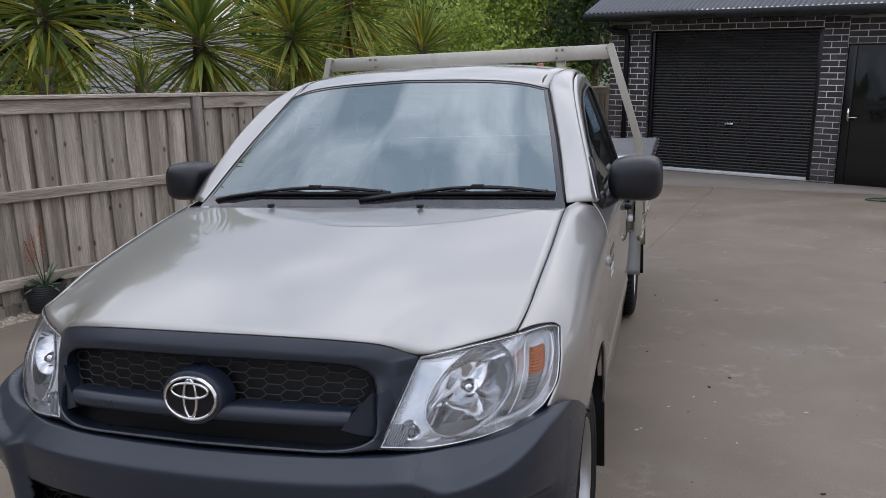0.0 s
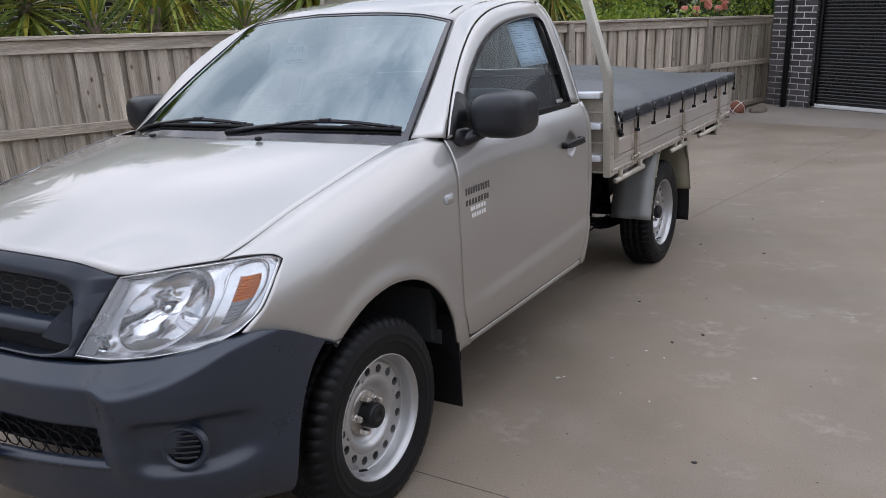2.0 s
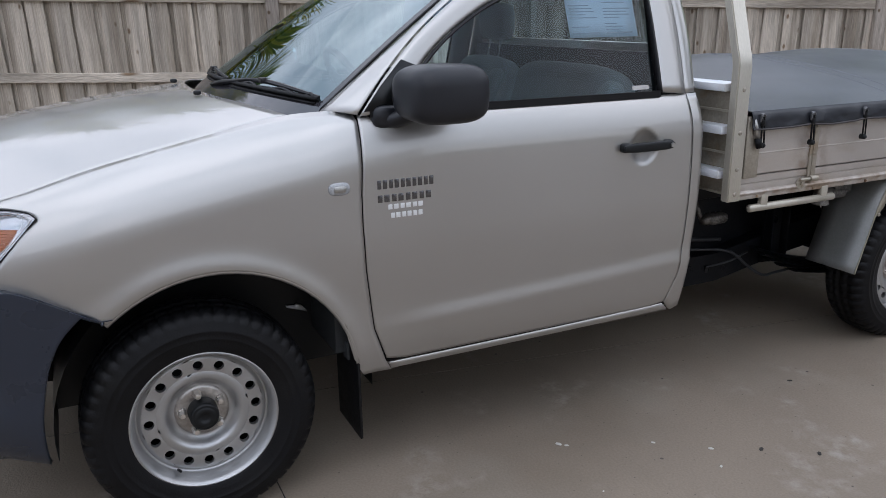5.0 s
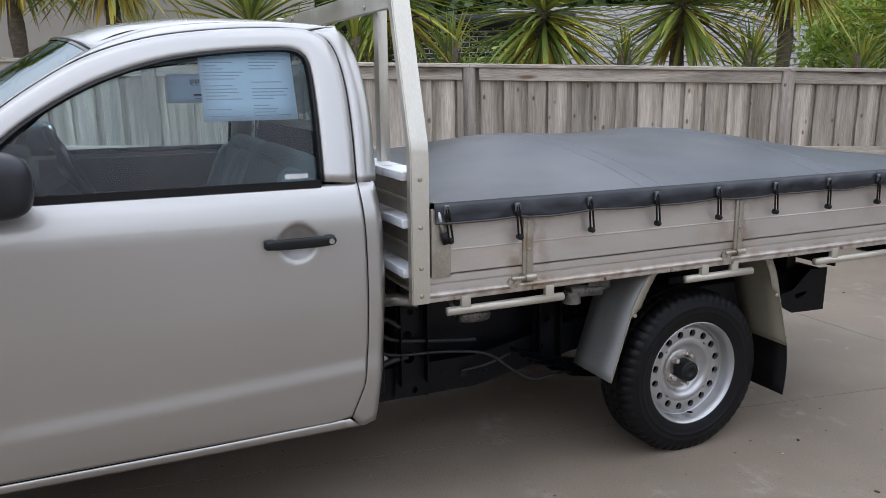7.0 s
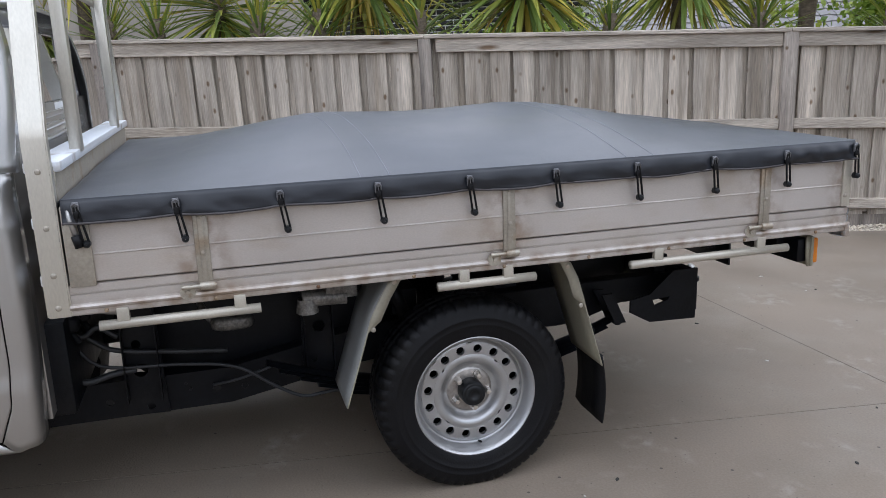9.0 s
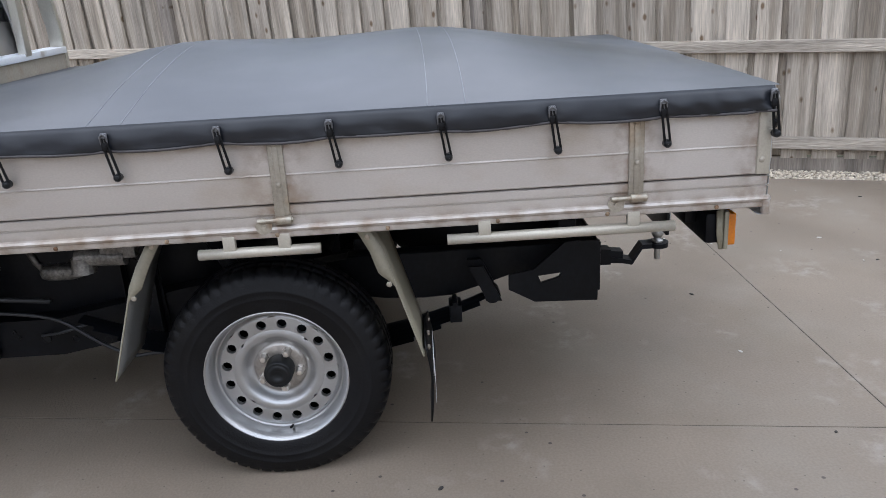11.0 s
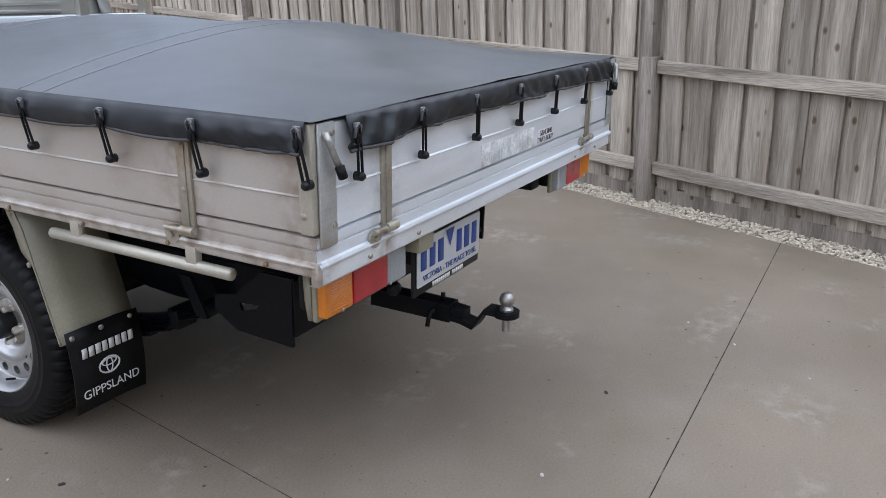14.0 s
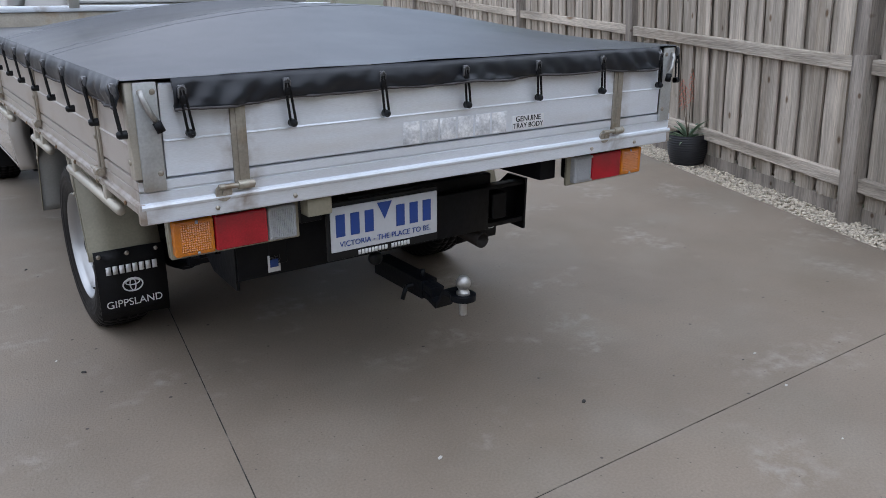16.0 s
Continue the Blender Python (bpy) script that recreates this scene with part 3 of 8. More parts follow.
for y in (0.21, 5.005):
    bm.faces.new([bm.verts.new((x, y + d, -0.0015)) for x, d in ((edge_x(y), -GAP), (joint_x(y) if y > 1 else 11, -GAP), (joint_x(y) if y > 1 else 11, GAP), (edge_x(y), GAP))])
part("joint_filler", bm, JOINT, driveway, "dark dirt in the slab joints")

# apron before the garage, level at the wall
bm = bmesh.new()
xs = [-4.05, -3.2, -2.0, -0.7, 1.0, 3.0, 6.0, 9.5]
a = [bm.verts.new((x, 9.51, ground_z(x, 9.51) + 0.012)) for x in xs]
b_ = [bm.verts.new((x, 10.74, -0.245)) for x in xs]
c_ = [bm.verts.new((x, 9.51, ground_z(x, 9.51) - 0.2)) for x in xs]
for i in range(len(xs) - 1):
    bm.faces.new((a[i], a[i + 1], b_[i + 1], b_[i]))
    bm.faces.new((c_[i], c_[i + 1], a[i + 1], a[i]))
tagged(part("apron", bm, APRON), "pale concrete apron before the garage door", "pavement", kind="structure")

# specks and pale scuffs on the concrete
fleck = stuff("pale_fleck", (0.5, 0.48, 0.44), rough=0.8)
mark = stuff("dark_fleck", (0.03, 0.028, 0.025), rough=0.9)
rnd = random.Random(4)
litter = root("leaf_litter", "tiny pale and dark bits of litter lying on concrete", "debris", kind="stuff")
for material, spots in ((fleck, [(0.98, 1.17), (0.96, 1.15), (1.10, 1.45), (1.22, 1.6), (1.32, 1.55)]), (mark, [(1.683, 0.70), (1.3, 1.75), (0.4, 5.6), (-0.6, 5.7)])):
    bm = bmesh.new()
    for x, y in spots + [(rnd.uniform(0.9, 3), rnd.uniform(0.3, 8)) for _ in range(14)] + [(rnd.uniform(-3, 1), rnd.uniform(4.6, 7)) for _ in range(12)]:
        s = rnd.uniform(0.004, 0.010)
        bmesh.ops.create_icosphere(bm, subdivisions=1, radius=s, matrix=pose(x, y, 0.002, 0, 0, rnd.uniform(0, 180)) @ Matrix.Diagonal((1.4, 0.8, 0.4, 1)))
    part("bits", bm, material, litter)

# gravel strip along the fence
strip = root("gravel_strip", "bed of small cream pebbles along the fence foot", "gravel", m=Matrix.Identity(4), kind="stuff")
bm = bmesh.new()
v0 = [bm.verts.new((x, y, ground_z(x, y) - 0.035)) for y in (-13, 12) for x in (-4.085, -4.46)]
bm.faces.new((v0[0], v0[1], v0[3], v0[2]))
part("grit", bm, GRIT, strip)
ico = bmesh.new()
bmesh.ops.create_icosphere(ico, subdivisions=1, radius=1.0)
iv, if_ = np.array([v.co[:] for v in ico.verts]), [tuple(v.index for v in f.verts) for f in ico.faces]
ico.free()
rg = np.random.default_rng(7)
for y0, y1, per in ((-1.0, 3.2, 1500), (3.2, 8.0, 1300), (8.0, 11.2, 350), (-8.0, -1.0, 300)):
    n = int((y1 - y0) * per)
    X, Y = -4.075 - 0.30 * rg.random(n), y0 + (y1 - y0) * rg.random(n)
    Z = ground_z(X, Y) - 0.022 + 0.018 * rg.random(n)
    S = (0.0066 + 0.0065 * rg.random((n, 1)))[:, :, None] * (0.7 + 0.6 * rg.random((n, 1, 3)))
    A = rg.random(n) * 6.28
    P = iv[None] * S * (1 + 0.12 * rg.standard_normal((n, len(iv), 1)))
    ca, sa = np.cos(A)[:, None], np.sin(A)[:, None]
    P = np.stack([P[..., 0] * ca - P[..., 1] * sa + X[:, None], P[..., 0] * sa + P[..., 1] * ca + Y[:, None], P[..., 2] * 0.75 + Z[:, None]], -1)
    F = (np.array(if_)[None] + (np.arange(n) * len(iv))[:, None, None]).reshape(-1, 3)
    raw("pebbles", P.reshape(-1, 3), F, PEBBLE, strip, smooth=True)


# ---- side fence ----
def top_z(y):
    return 1.462 - 0.0375 * y


def mid_z(y):
    return 0.762 - 0.033 * y


def low_z(y):
    return 0.090 - 0.0290 * y


fence = root("paling_fence", "weathered silver-grey timber paling fence with posts and rails", "fence", m=Matrix.Identity(4), kind="structure")
POSTS = [-10.8, -8.1, -5.4, -2.68, 0.05, 2.72, 5.53, 6.66, 9.62]
XB = -4.385


def sloped_bar(name, y0, y1, x0, x1, zf, h, material):
    bm = bmesh.new()
    vs = [bm.verts.new((x, y, zf(y) - d)) for y in (y0, y1) for x in (x0, x1) for d in (0, h)]
    for f in ((0, 2, 3, 1), (4, 5, 7, 6), (0, 4, 6, 2), (1, 3, 7, 5), (0, 1, 5, 4), (2, 6, 7, 3)):
        bm.faces.new([vs[i] for i in f])
    bmesh.ops.recalc_face_normals(bm, faces=bm.faces)
    bmesh.ops.bevel(bm, geom=bm.edges[:], offset=0.004, segments=1, affect="EDGES")
    for v in bm.verts:
        v.co.z += noise.noise(Vector((v.co.x * 3, v.co.y * 1.7, 3))) * 0.006
    return part(name, bm, material, fence)


for i, y in enumerate(POSTS):
    w = 0.05 if i % 2 else 0.055
    one_box("post", WOOD_POST, fence, XB + 0.005, XB + 0.105, y - w, y + w, ground_z(XB, y) - 0.3, top_z(y) - 0.005, 0.006)
one_box("post", WOOD_POST, fence, XB + 0.03, XB + 0.125, 2.708, 2.80, ground_z(XB, 2.7) - 0.3, mid_z(2.75) + 0.02, 0.006, "short doubled post stub")
one_box("post", WOOD_POST, fence, XB + 0.005, XB + 0.105, 6.93, 7.04, ground_z(XB, 7) - 0.3, top_z(7) - 0.03, 0.006)
ends = POSTS + [11.6]
for a, b_ in zip(ends, ends[1:]):
    y0, y1 = a + 0.056, b_ - 0.056
    if a == 2.72:
        y0 = 2.805
    sloped_bar("rail", y0, y1, XB + 0.042, XB + 0.092, mid_z, 0.080, WOOD_RAIL)
    sloped_bar("rail", y0, y1, XB + 0.042, XB + 0.092, low_z, 0.080, WOOD_RAIL)
    sloped_bar("fascia", y0, y1, XB + 0.042, XB + 0.080, lambda y: top_z(y) - 0.018, 0.105, WOOD_RAIL)
    sloped_bar("capping", a, b_ - 0.004, XB - 0.045, XB + 0.110, lambda y: top_z(y) + 0.014, 0.030, WOOD_RAIL)
    sloped_bar("plinth", y0, y1, XB + 0.02, XB + 0.042, lambda y: ground_z(XB, y) + 0.09, 0.25, WOOD_POST)


def paling_mesh(w, seed):
    """A rough-sawn board a metre high, its lower end at z = 0; scaled on placing."""
    r = random.Random(seed)
    bm = bmesh.new()
    rows = []
    for k in range(7):
        z = k / 6
        dx, dy, dw = r.uniform(-0.003, 0.003), r.uniform(-0.004, 0.004), r.uniform(-0.003, 0.003)
        rows.append([bm.verts.new((x + dx, s * (w / 2 + dw) + dy, z)) for x, s in ((0, -1), (0.003, -0.94), (0.003, 0.94), (0, 1), (-0.013, 1), (-0.013, -1))])
    for p, q in zip(rows, rows[1:]):
        for k in range(6):
            bm.faces.new((p[k], p[(k + 1) % 6], q[(k + 1) % 6], q[k]))
    bm.faces.new(rows[0][::-1]), bm.faces.new(rows[-1])
    bmesh.ops.recalc_face_normals(bm, faces=bm.faces)
    me = bpy.data.meshes.new("paling")
    bm.to_mesh(me)
    bm.free()
    me.materials.append(WOOD)
    return me


front = [paling_mesh(0.158, k) for k in range(6)]
back = [paling_mesh(0.128, 20 + k) for k in range(6)]
rb = random.Random(11)
y = -10.9
while y < 11.5:
    for kind, off, depth in ((front, 0.0, 0.045), (back, 0.1, 0.014)):
        ob = new("paling", rb.choice(kind))
        ob.parent = fence
        yy = y + off + rb.uniform(-0.008, 0.008)
        z0 = ground_z(XB, yy) + (0.085 if kind is front else 0.10)
        ob.matrix_basis = pose(XB + depth + rb.uniform(-0.002, 0.002), yy, z0, rb.uniform(-0.5, 0.5), 0, rb.uniform(-1.2, 1.2)) @ Matrix.Diagonal((1, rb.uniform(0.92, 1.06), top_z(yy) - 0.02 - z0, 1))
    y += 0.2

# ---- garage ----
GY = 10.7
garage = root("garage", "charcoal brick garage with black roller door and steel roof", "garage", m=Matrix.Identity(4))
G0, G1, D0, D1, P0, P1 = -3.93, 5.5, -3.26, -0.71, -0.385, 0.55
HEAD, TOP = 1.96, 2.11
bm = bmesh.new()
for x0, x1, z0, z1 in ((G0 + 0.008, D0 - 0.008, -0.4, TOP), (D1 + 0.008, P0 - 0.008, -0.4, TOP), (P1 + 0.008, G1, -0.4, TOP), (D0 - 0.008, D1 + 0.008, HEAD, TOP), (P0 - 0.008, P1 + 0.008, 1.73, TOP)):
    box(bm, x0, x1, GY - 0.004, GY + 0.12, z0, z1)
box(bm, G0 + 0.006, G0 + 0.12, GY + 0.12, GY + 6, -0.6, TOP)
part("wall", bm, MORTAR, garage, "pale mortar bed of the brick wall")
# roller door: a curtain of ribs
bm = bmesh.new()
nrib = 46
prof = []
for k in range(nrib * 6 + 1):
    z = -0.215 + (HEAD + 0.215) * k / (nrib * 6)
    ph = (k % 6) / 6
    prof.append((0.013 if ph < 0.6 else 0.0, z))
P = np.array([[(x, GY + 0.105 - d, z) for x in (D0 - 0.05, D1 + 0.05)] for d, z in prof])
grid(bm, P)
rdoor = part("roller_door", bm, STEEL_BLACK, garage, "closed black ribbed steel roller door", sharp=20)
one_box("bottom_rail", SIGN_WHITE, rdoor, D0, D1, GY + 0.06, GY + 0.11, -0.240, -0.190, 0.003, "bare aluminium bottom rail")
one_box("lock_handle", CHROME, rdoor, -2.02, -1.89, GY + 0.07, GY + 0.09, 0.535, 0.56, 0.004, "small chrome lock handle")
for x in (D0, D1):
    s = 1 if x == D0 else -1
    one_box("door_guide", STEEL_BLACK, garage, min(x, x + s * 0.06), max(x, x + s * 0.06), GY + 0.05, GY + 0.09, -0.23, HEAD, 0.004)
one_box("lintel", STEEL_BLACK, garage, D0 - 0.06, D1 + 0.06, GY + 0.012, GY + 0.03, HEAD - 0.012, HEAD + 0.01, 0.002)
# side door with a dark glass leaf
pd = one_box("entry_door", STEEL_BLACK, garage, P0, P1, GY + 0.05, GY + 0.09, -0.25, 1.73, 0.004, "black framed entry door with dark glass")
one_box("door_pane", stuff("dark_glass", (0.010, 0.011, 0.011), rough=0.06, var=0.05, rough_var=0.03), pd, P0 + 0.13, P1 - 0.13, GY + 0.044, GY + 0.05, -0.12, 1.60, 0.001)
for x0, x1, z0, z1 in ((P0 + 0.02, P0 + 0.12, -0.24, 1.70), (P1 - 0.12, P1 - 0.02, -0.24, 1.70)):
    one_box("stile", STEEL_BLACK, pd, x0, x1, GY + 0.030, GY + 0.05, z0, z1, 0.004)
bm = bmesh.new()
tube(bm, [(P0 + 0.09, GY + 0.03, 0.72), (P0 + 0.09, GY - 0.02, 0.72), (P0 + 0.11, GY - 0.03, 0.72), (P0 + 0.22, GY - 0.03, 0.72)], 0.008, 8)
box(bm, P0 + 0.075, P0 + 0.105, GY + 0.018, GY + 0.032, 0.66, 0.86)
part("door_handle", bm, CHROME, pd, "chrome lever handle on a long plate")
# eaves, gutter, roof sheets, downpipe
one_box("soffit", STEEL_BLACK, garage, G0 - 0.30, G1 + 0.4, GY - 0.33, GY + 0.1, TOP, TOP + 0.02, 0.002)
one_box("gutter", STEEL_BLACK, garage, G0 - 0.33, G1 + 0.4, GY - 0.42, GY - 0.30, TOP + 0.0, TOP + 0.13, 0.012)
nr = int((G1 - G0 + 0.8) / 0.019)
rows = []
for t_ in (0.0, 1.0):
    rows.append([(G0 - 0.32 + 0.019 * k, GY - 0.38 + 4.5 * t_, TOP + 0.14 + 1.75 * t_ + 0.016 * math.sin(k * math.pi / 2)) for k in range(nr)])
P = np.array(rows)
bm = bmesh.new()
grid(bm, P)
thick(part("roof", bm, ROOF, garage, "charcoal corrugated steel roof"), 0.004)
bm = bmesh.new()
vs = [bm.verts.new(p) for p in ((G0 - 0.31, GY - 0.36, TOP), (G0 - 0.31, GY + 4.1, TOP), (G0 - 0.31, GY + 4.1, TOP + 1.85), (G0 - 0.31, GY - 0.36, TOP + 0.12))]
bm.faces.new(vs)
thick(part("barge_board", bm, STEEL_BLACK, garage), 0.03)
bm = bmesh.new()
tube(bm, [(-3.86, GY - 0.36, TOP + 0.02), (-3.86, GY - 0.36, TOP - 0.08), (-3.80, GY - 0.25, TOP - 0.13), (-3.66, GY - 0.07, TOP - 0.15), (-3.63, GY - 0.055, TOP - 0.22), (-3.63, GY - 0.055, -0.28)], 0.042, 12)
part("downpipe", bm, BLACK_PLASTIC, garage, "dark round downpipe at the brick pier")


# ---- behind the fence: yuccas ----
def blade(V, F, origin, direction, length, width, droop, r):
    """One sword leaf, folded along its middle, out of six short rows."""
    d = Vector(direction).normalized()
    side = d.cross(Vector((0, 0, 1)))
    side = side.normalized() if side.length > 1e-3 else Vector((1, 0, 0))
    p, base = Vector(origin), len(V)
    n = 6
    for k in range(n + 1):
        t = k / n
        w = width * (0.55 + 1.1 * t if t < 0.4 else 1.0 * (1 - ((t - 0.4) / 0.6) ** 1.6) + 0.02)
        up = side.cross(d)
        V.extend([p - side * w / 2 + up * w * 0.18, p - up * w * 0.05, p + side * w / 2 + up * w * 0.18])
        d = (d + Vector((0, 0, -droop / n))).normalized()
        p = p + d * length / n
    for k in range(n):
        a = base + 3 * k
        F.extend([(a, a + 1, a + 4, a + 3), (a + 1, a + 2, a + 5, a + 4)])


def yucca(x, y, z, seed, size=1.0, leaves=120, dry=40, trunk=True):
    """A stem with a ball of sword leaves about (x, y, z); the oldest hang and yellow."""
    r = random.Random(seed)
    yc = root("yucca", "tall yucca with green sword leaves, yellowing below, behind the fence" if dry > 20 else "young yucca sucker with bright green sword leaves", "yucca", m=Matrix.Translation((x, y, z)), group="yuccas behind the fence")
    foot = ground_z(x, y) - 0.3 - z
    if trunk:
        bm = bmesh.new()
        k = 14
        tube(bm, [(r.uniform(-0.015, 0.015), r.uniform(-0.015, 0.015) - 0.10 * (1 - i / k), foot + (0.25 - foot) * i / k) for i in range(k + 1)], [0.085 + 0.012 * (i % 2) - 0.03 * i / k for i in range(k + 1)], 10)
        part("trunk", bm, BARK, yc, "ringed brown trunk")
    V, F = [], []
    leaves = int(leaves * 1.5)
    for i in range(leaves):
        f = (i + 0.5) / leaves
        az, el = i * 2.39996 + r.uniform(-0.3, 0.3), radians(84 - 118 * f + r.uniform(-9, 9))
        d = (math.cos(az) * math.cos(el), math.sin(az) * math.cos(el), math.sin(el))
        ln = size * r.uniform(0.62, 0.90) * (0.8 + 0.4 * min(1, f * 2))
        blade(V, F, (0.03 * d[0], 0.03 * d[1], 0.16 - 0.42 * f * size), d, ln, size * r.uniform(0.038, 0.056), r.uniform(0.0, 0.28) + 0.22 * f, r)
    raw("crown", V, F, YUCCA, yc)
    V, F = [], []
    for i in range(dry):
        az, el = i * 2.39996 + r.uniform(-0.4, 0.4), radians(r.uniform(-62, -12))
        d = (math.cos(az) * math.cos(el), math.sin(az) * math.cos(el), math.sin(el))
        blade(V, F, (0.04 * d[0], 0.04 * d[1], -0.2 * size - 0.22 * r.random()), d, size * r.uniform(0.42, 0.66), size * r.uniform(0.03, 0.045), r.uniform(0.4, 1.0), r)
    if dry:
        raw("dry_leaves", V, F, YUCCA_DRY, yc)
    return yc


for k, (yy, zz, sz, lv, dr) in enumerate(((-3.6, 3.1, 1.2, 130, 40), (-2.5, 3.5, 1.25, 140, 50), (-1.43, 2.75, 1.1, 140, 80), (-0.45, 2.62, 1.05, 140, 80), (0.75, 1.78, 0.95, 130, 25), (2.05, 2.2, 1.15, 150, 70),
                                          (3.55, 1.93, 1.05, 170, 45), (4.95, 2.0, 1.05, 170, 35), (6.1, 2.45, 1.05, 140, 80), (7.3, 1.72, 0.85, 130, 20))):
    yucca(-5.25 - 0.12 * (k % 3), yy, zz, 100 + k, sz, lv, dr)
for k, (xx, yy, zz, sz) in enumerate(((-4.95, 2.62, 1.32, 0.62), (-5.0, 1.75, 1.38, 0.66), (-5.0, 5.5, 1.18, 0.62), (-4.95, 4.25, 1.2, 0.5), (-4.95, -0.15, 1.42, 0.6), (-4.95, 0.3, 1.38, 0.55), (-5.0, 1.2, 1.36, 0.6), (-5.0, 6.6, 1.1, 0.55))):
    yucca(xx, yy, zz, 300 + k, sz, 46, 0)


def leaf_cloud(rg, n, centre, radii, size, up=0.4):
    """n small folded leaves through an uneven cloud of clumps."""
    clumps = rg.standard_normal((26, 3)) * 0.45
    which = rg.integers(0, 26, n)
    p = clumps[which] + rg.standard_normal((n, 3)) * 0.2
    p = np.array(centre) + p * np.array(radii)
    d = rg.standard_normal((n, 3)) + (0, 0, up)
    d /= np.linalg.norm(d, axis=1)[:, None]
    s = np.cross(d, rg.standard_normal((n, 3)))
    s /= np.linalg.norm(s, axis=1)[:, None] + 1e-9
    ln = size * (0.6 + 0.8 * rg.random((n, 1)))
    V = np.stack([p, p + d * ln * 0.5 + s * ln * 0.3, p + d * ln, p + d * ln * 0.5 - s * ln * 0.3], 1).reshape(-1, 3)
    return V, np.arange(n * 4).reshape(-1, 4)


def shrub(x, y, z, radii, n, size, material, seed, label, name="shrub"):
    rg = np.random.default_rng(seed)
    sh = root(name, label, name, m=Matrix.Translation((x, y, 0)), group="greenery behind the fence")
    bm = bmesh.new()
    g0 = ground_z(x, y) - 0.3
    tube(bm, [(0, 0, g0), (0.03, 0.02, g0 * 0.3 + z * 0.5), (0, 0.05, z)], [0.09, 0.06, 0.03], 8)
    for k in range(7):
        a = k * 0.9
        tube(bm, [(0, 0, z * 0.45), (math.cos(a) * radii[0] * 0.35, math.sin(a) * radii[1] * 0.35, z * 0.8), (math.cos(a) * radii[0] * 0.7, math.sin(a) * radii[1] * 0.7, z + radii[2] * 0.3 * math.sin(k * 2.1))], [0.035, 0.022, 0.008], 6)
    part("trunk", bm, BARK, sh)
    V, F = leaf_cloud(rg, n, (0, 0, z), radii, size)
    raw("crown", V, F, material, sh)
    return sh


BUSH = "dense bright green leafy shrub behind the fence"
for k, (x, y, z, rr, n, s, mt) in enumerate(((-6.6, 7.6, 1.5, (0.8, 0.9, 0.8), 5200, 0.075, LEAF_BRIGHT), (-5.4, 8.8, 1.0, (0.6, 0.9, 0.6), 5200, 0.07, LEAF_BRIGHT), (-6.4, 9.8, 1.7, (0.9, 1.0, 0.9), 6000, 0.075, LEAF_BRIGHT), (-6.9, 12.6, 2.3, (1.1, 1.3, 1.3), 7000, 0.09, LEAF_BRIGHT),
                                            (-5.9, 14.2, 2.6, (1.0, 1.2, 1.4), 6000, 0.10, LEAF_DARK), (-9.6, 3.6, 0.9, (0.8, 1.2, 0.6), 4000, 0.08, LEAF_BRIGHT), (-8.0, 15.5, 3.4, (1.6, 1.8, 1.8), 7000, 0.13, LEAF_DARK), (-9.5, 10.5, 2.6, (1.5, 2.2, 1.4), 7000, 0.12, LEAF_BRIGHT),
                                            (-8.8, -0.5, 0.6, (0.6, 1.0, 0.6), 3000, 0.09, LEAF_DARK))):
    shrub(x, y, z, rr, n, s, mt, 50 + k, BUSH if mt is LEAF_BRIGHT else "dark green leafy tree behind the fence", "shrub" if mt is LEAF_BRIGHT else "tree")
rose = shrub(-4.95, 10.35, 0.95, (0.32, 0.6, 0.32), 1800, 0.055, LEAF_DARK, 77, "rose bush with salmon pink blooms over the fence", "rose_bush")
rr = random.Random(8)
for k in range(16):
    bm = bmesh.new()
    c = Vector((rr.uniform(0.12, 0.45), rr.uniform(-0.75, 0.35), rr.uniform(1.14, 1.42)))
    for q in range(16):
        f = q / 16
        m = Matrix.Translation(c) @ pose(0, 0, 0, 20 + 60 * f, 0, q * 137.5) @ Matrix.Translation((0, 0.012 + 0.03 * f, 0.01))
        bmesh.ops.create_icosphere(bm, subdivisions=1, radius=0.060, matrix=m @ Matrix.Diagonal((1, 0.35, 0.9, 1)))
    part("bloom", bm, PETAL, rose, "salmon pink rose bloom")

# far trees, one soft belt behind everything
rg = np.random.default_rng(5)
Vs, Fs, off = [], [], 0
for k in range(40):
    y = -34 + 1.9 * k + rg.uniform(-0.8, 0.8)
    x = -23 - rg.uniform(0, 6) if y < 16 else -13 - rg.uniform(0, 8)
    h = rg.uniform(4.5, 7.5)
    V, F = leaf_cloud(rg, 3600, (x, y, h * 0.42), (2.0, 2.1, h * 0.55), 0.46)
    Vs.append(V), Fs.append(F + off)
    off += len(V)
belt = raw("far_trees", np.concatenate(Vs), np.concatenate(Fs), LEAF_DARK)
tagged(belt, "belt of dark green trees in the distance", "trees", kind="stuff")

# ---- neighbouring house behind the fence ----
house = root("neighbour_house", "beige rendered and dark brick house with grey tiled roof", "house", m=Matrix.Identity(4))
one_box("wall", RENDER_WALL, house, -14.5, -9.2, -14, 0.6, -1.6, 2.9, 0.02, "beige rendered wall")
DARK_WALL = stuff("dark_brick_wall", (0.055, 0.05, 0.052), rough=0.85, var=0.2, scale=5, fine=60, bump=0.2)
one_box("wall", DARK_WALL, house, -14.5, -9.6, 0.62, 4.6, -1.6, 1.75, 0.02, "dark brick wall")
bm = bmesh.new()
for k in range(30):
    z = -0.5 + 0.076 * k
    for q in range(17):
        y0 = 0.63 + 0.24 * q + (0.12 if k % 2 else 0)
        if y0 + 0.23 < 4.6:
            box(bm, -9.6, -9.592, y0, y0 + 0.226, z, z + 0.062)
part("brickwork", bm, BRICK, house)
one_box("wall_joints", MORTAR, house, -9.61, -9.596, 0.63, 4.59, -0.6, 1.74, 0.001)


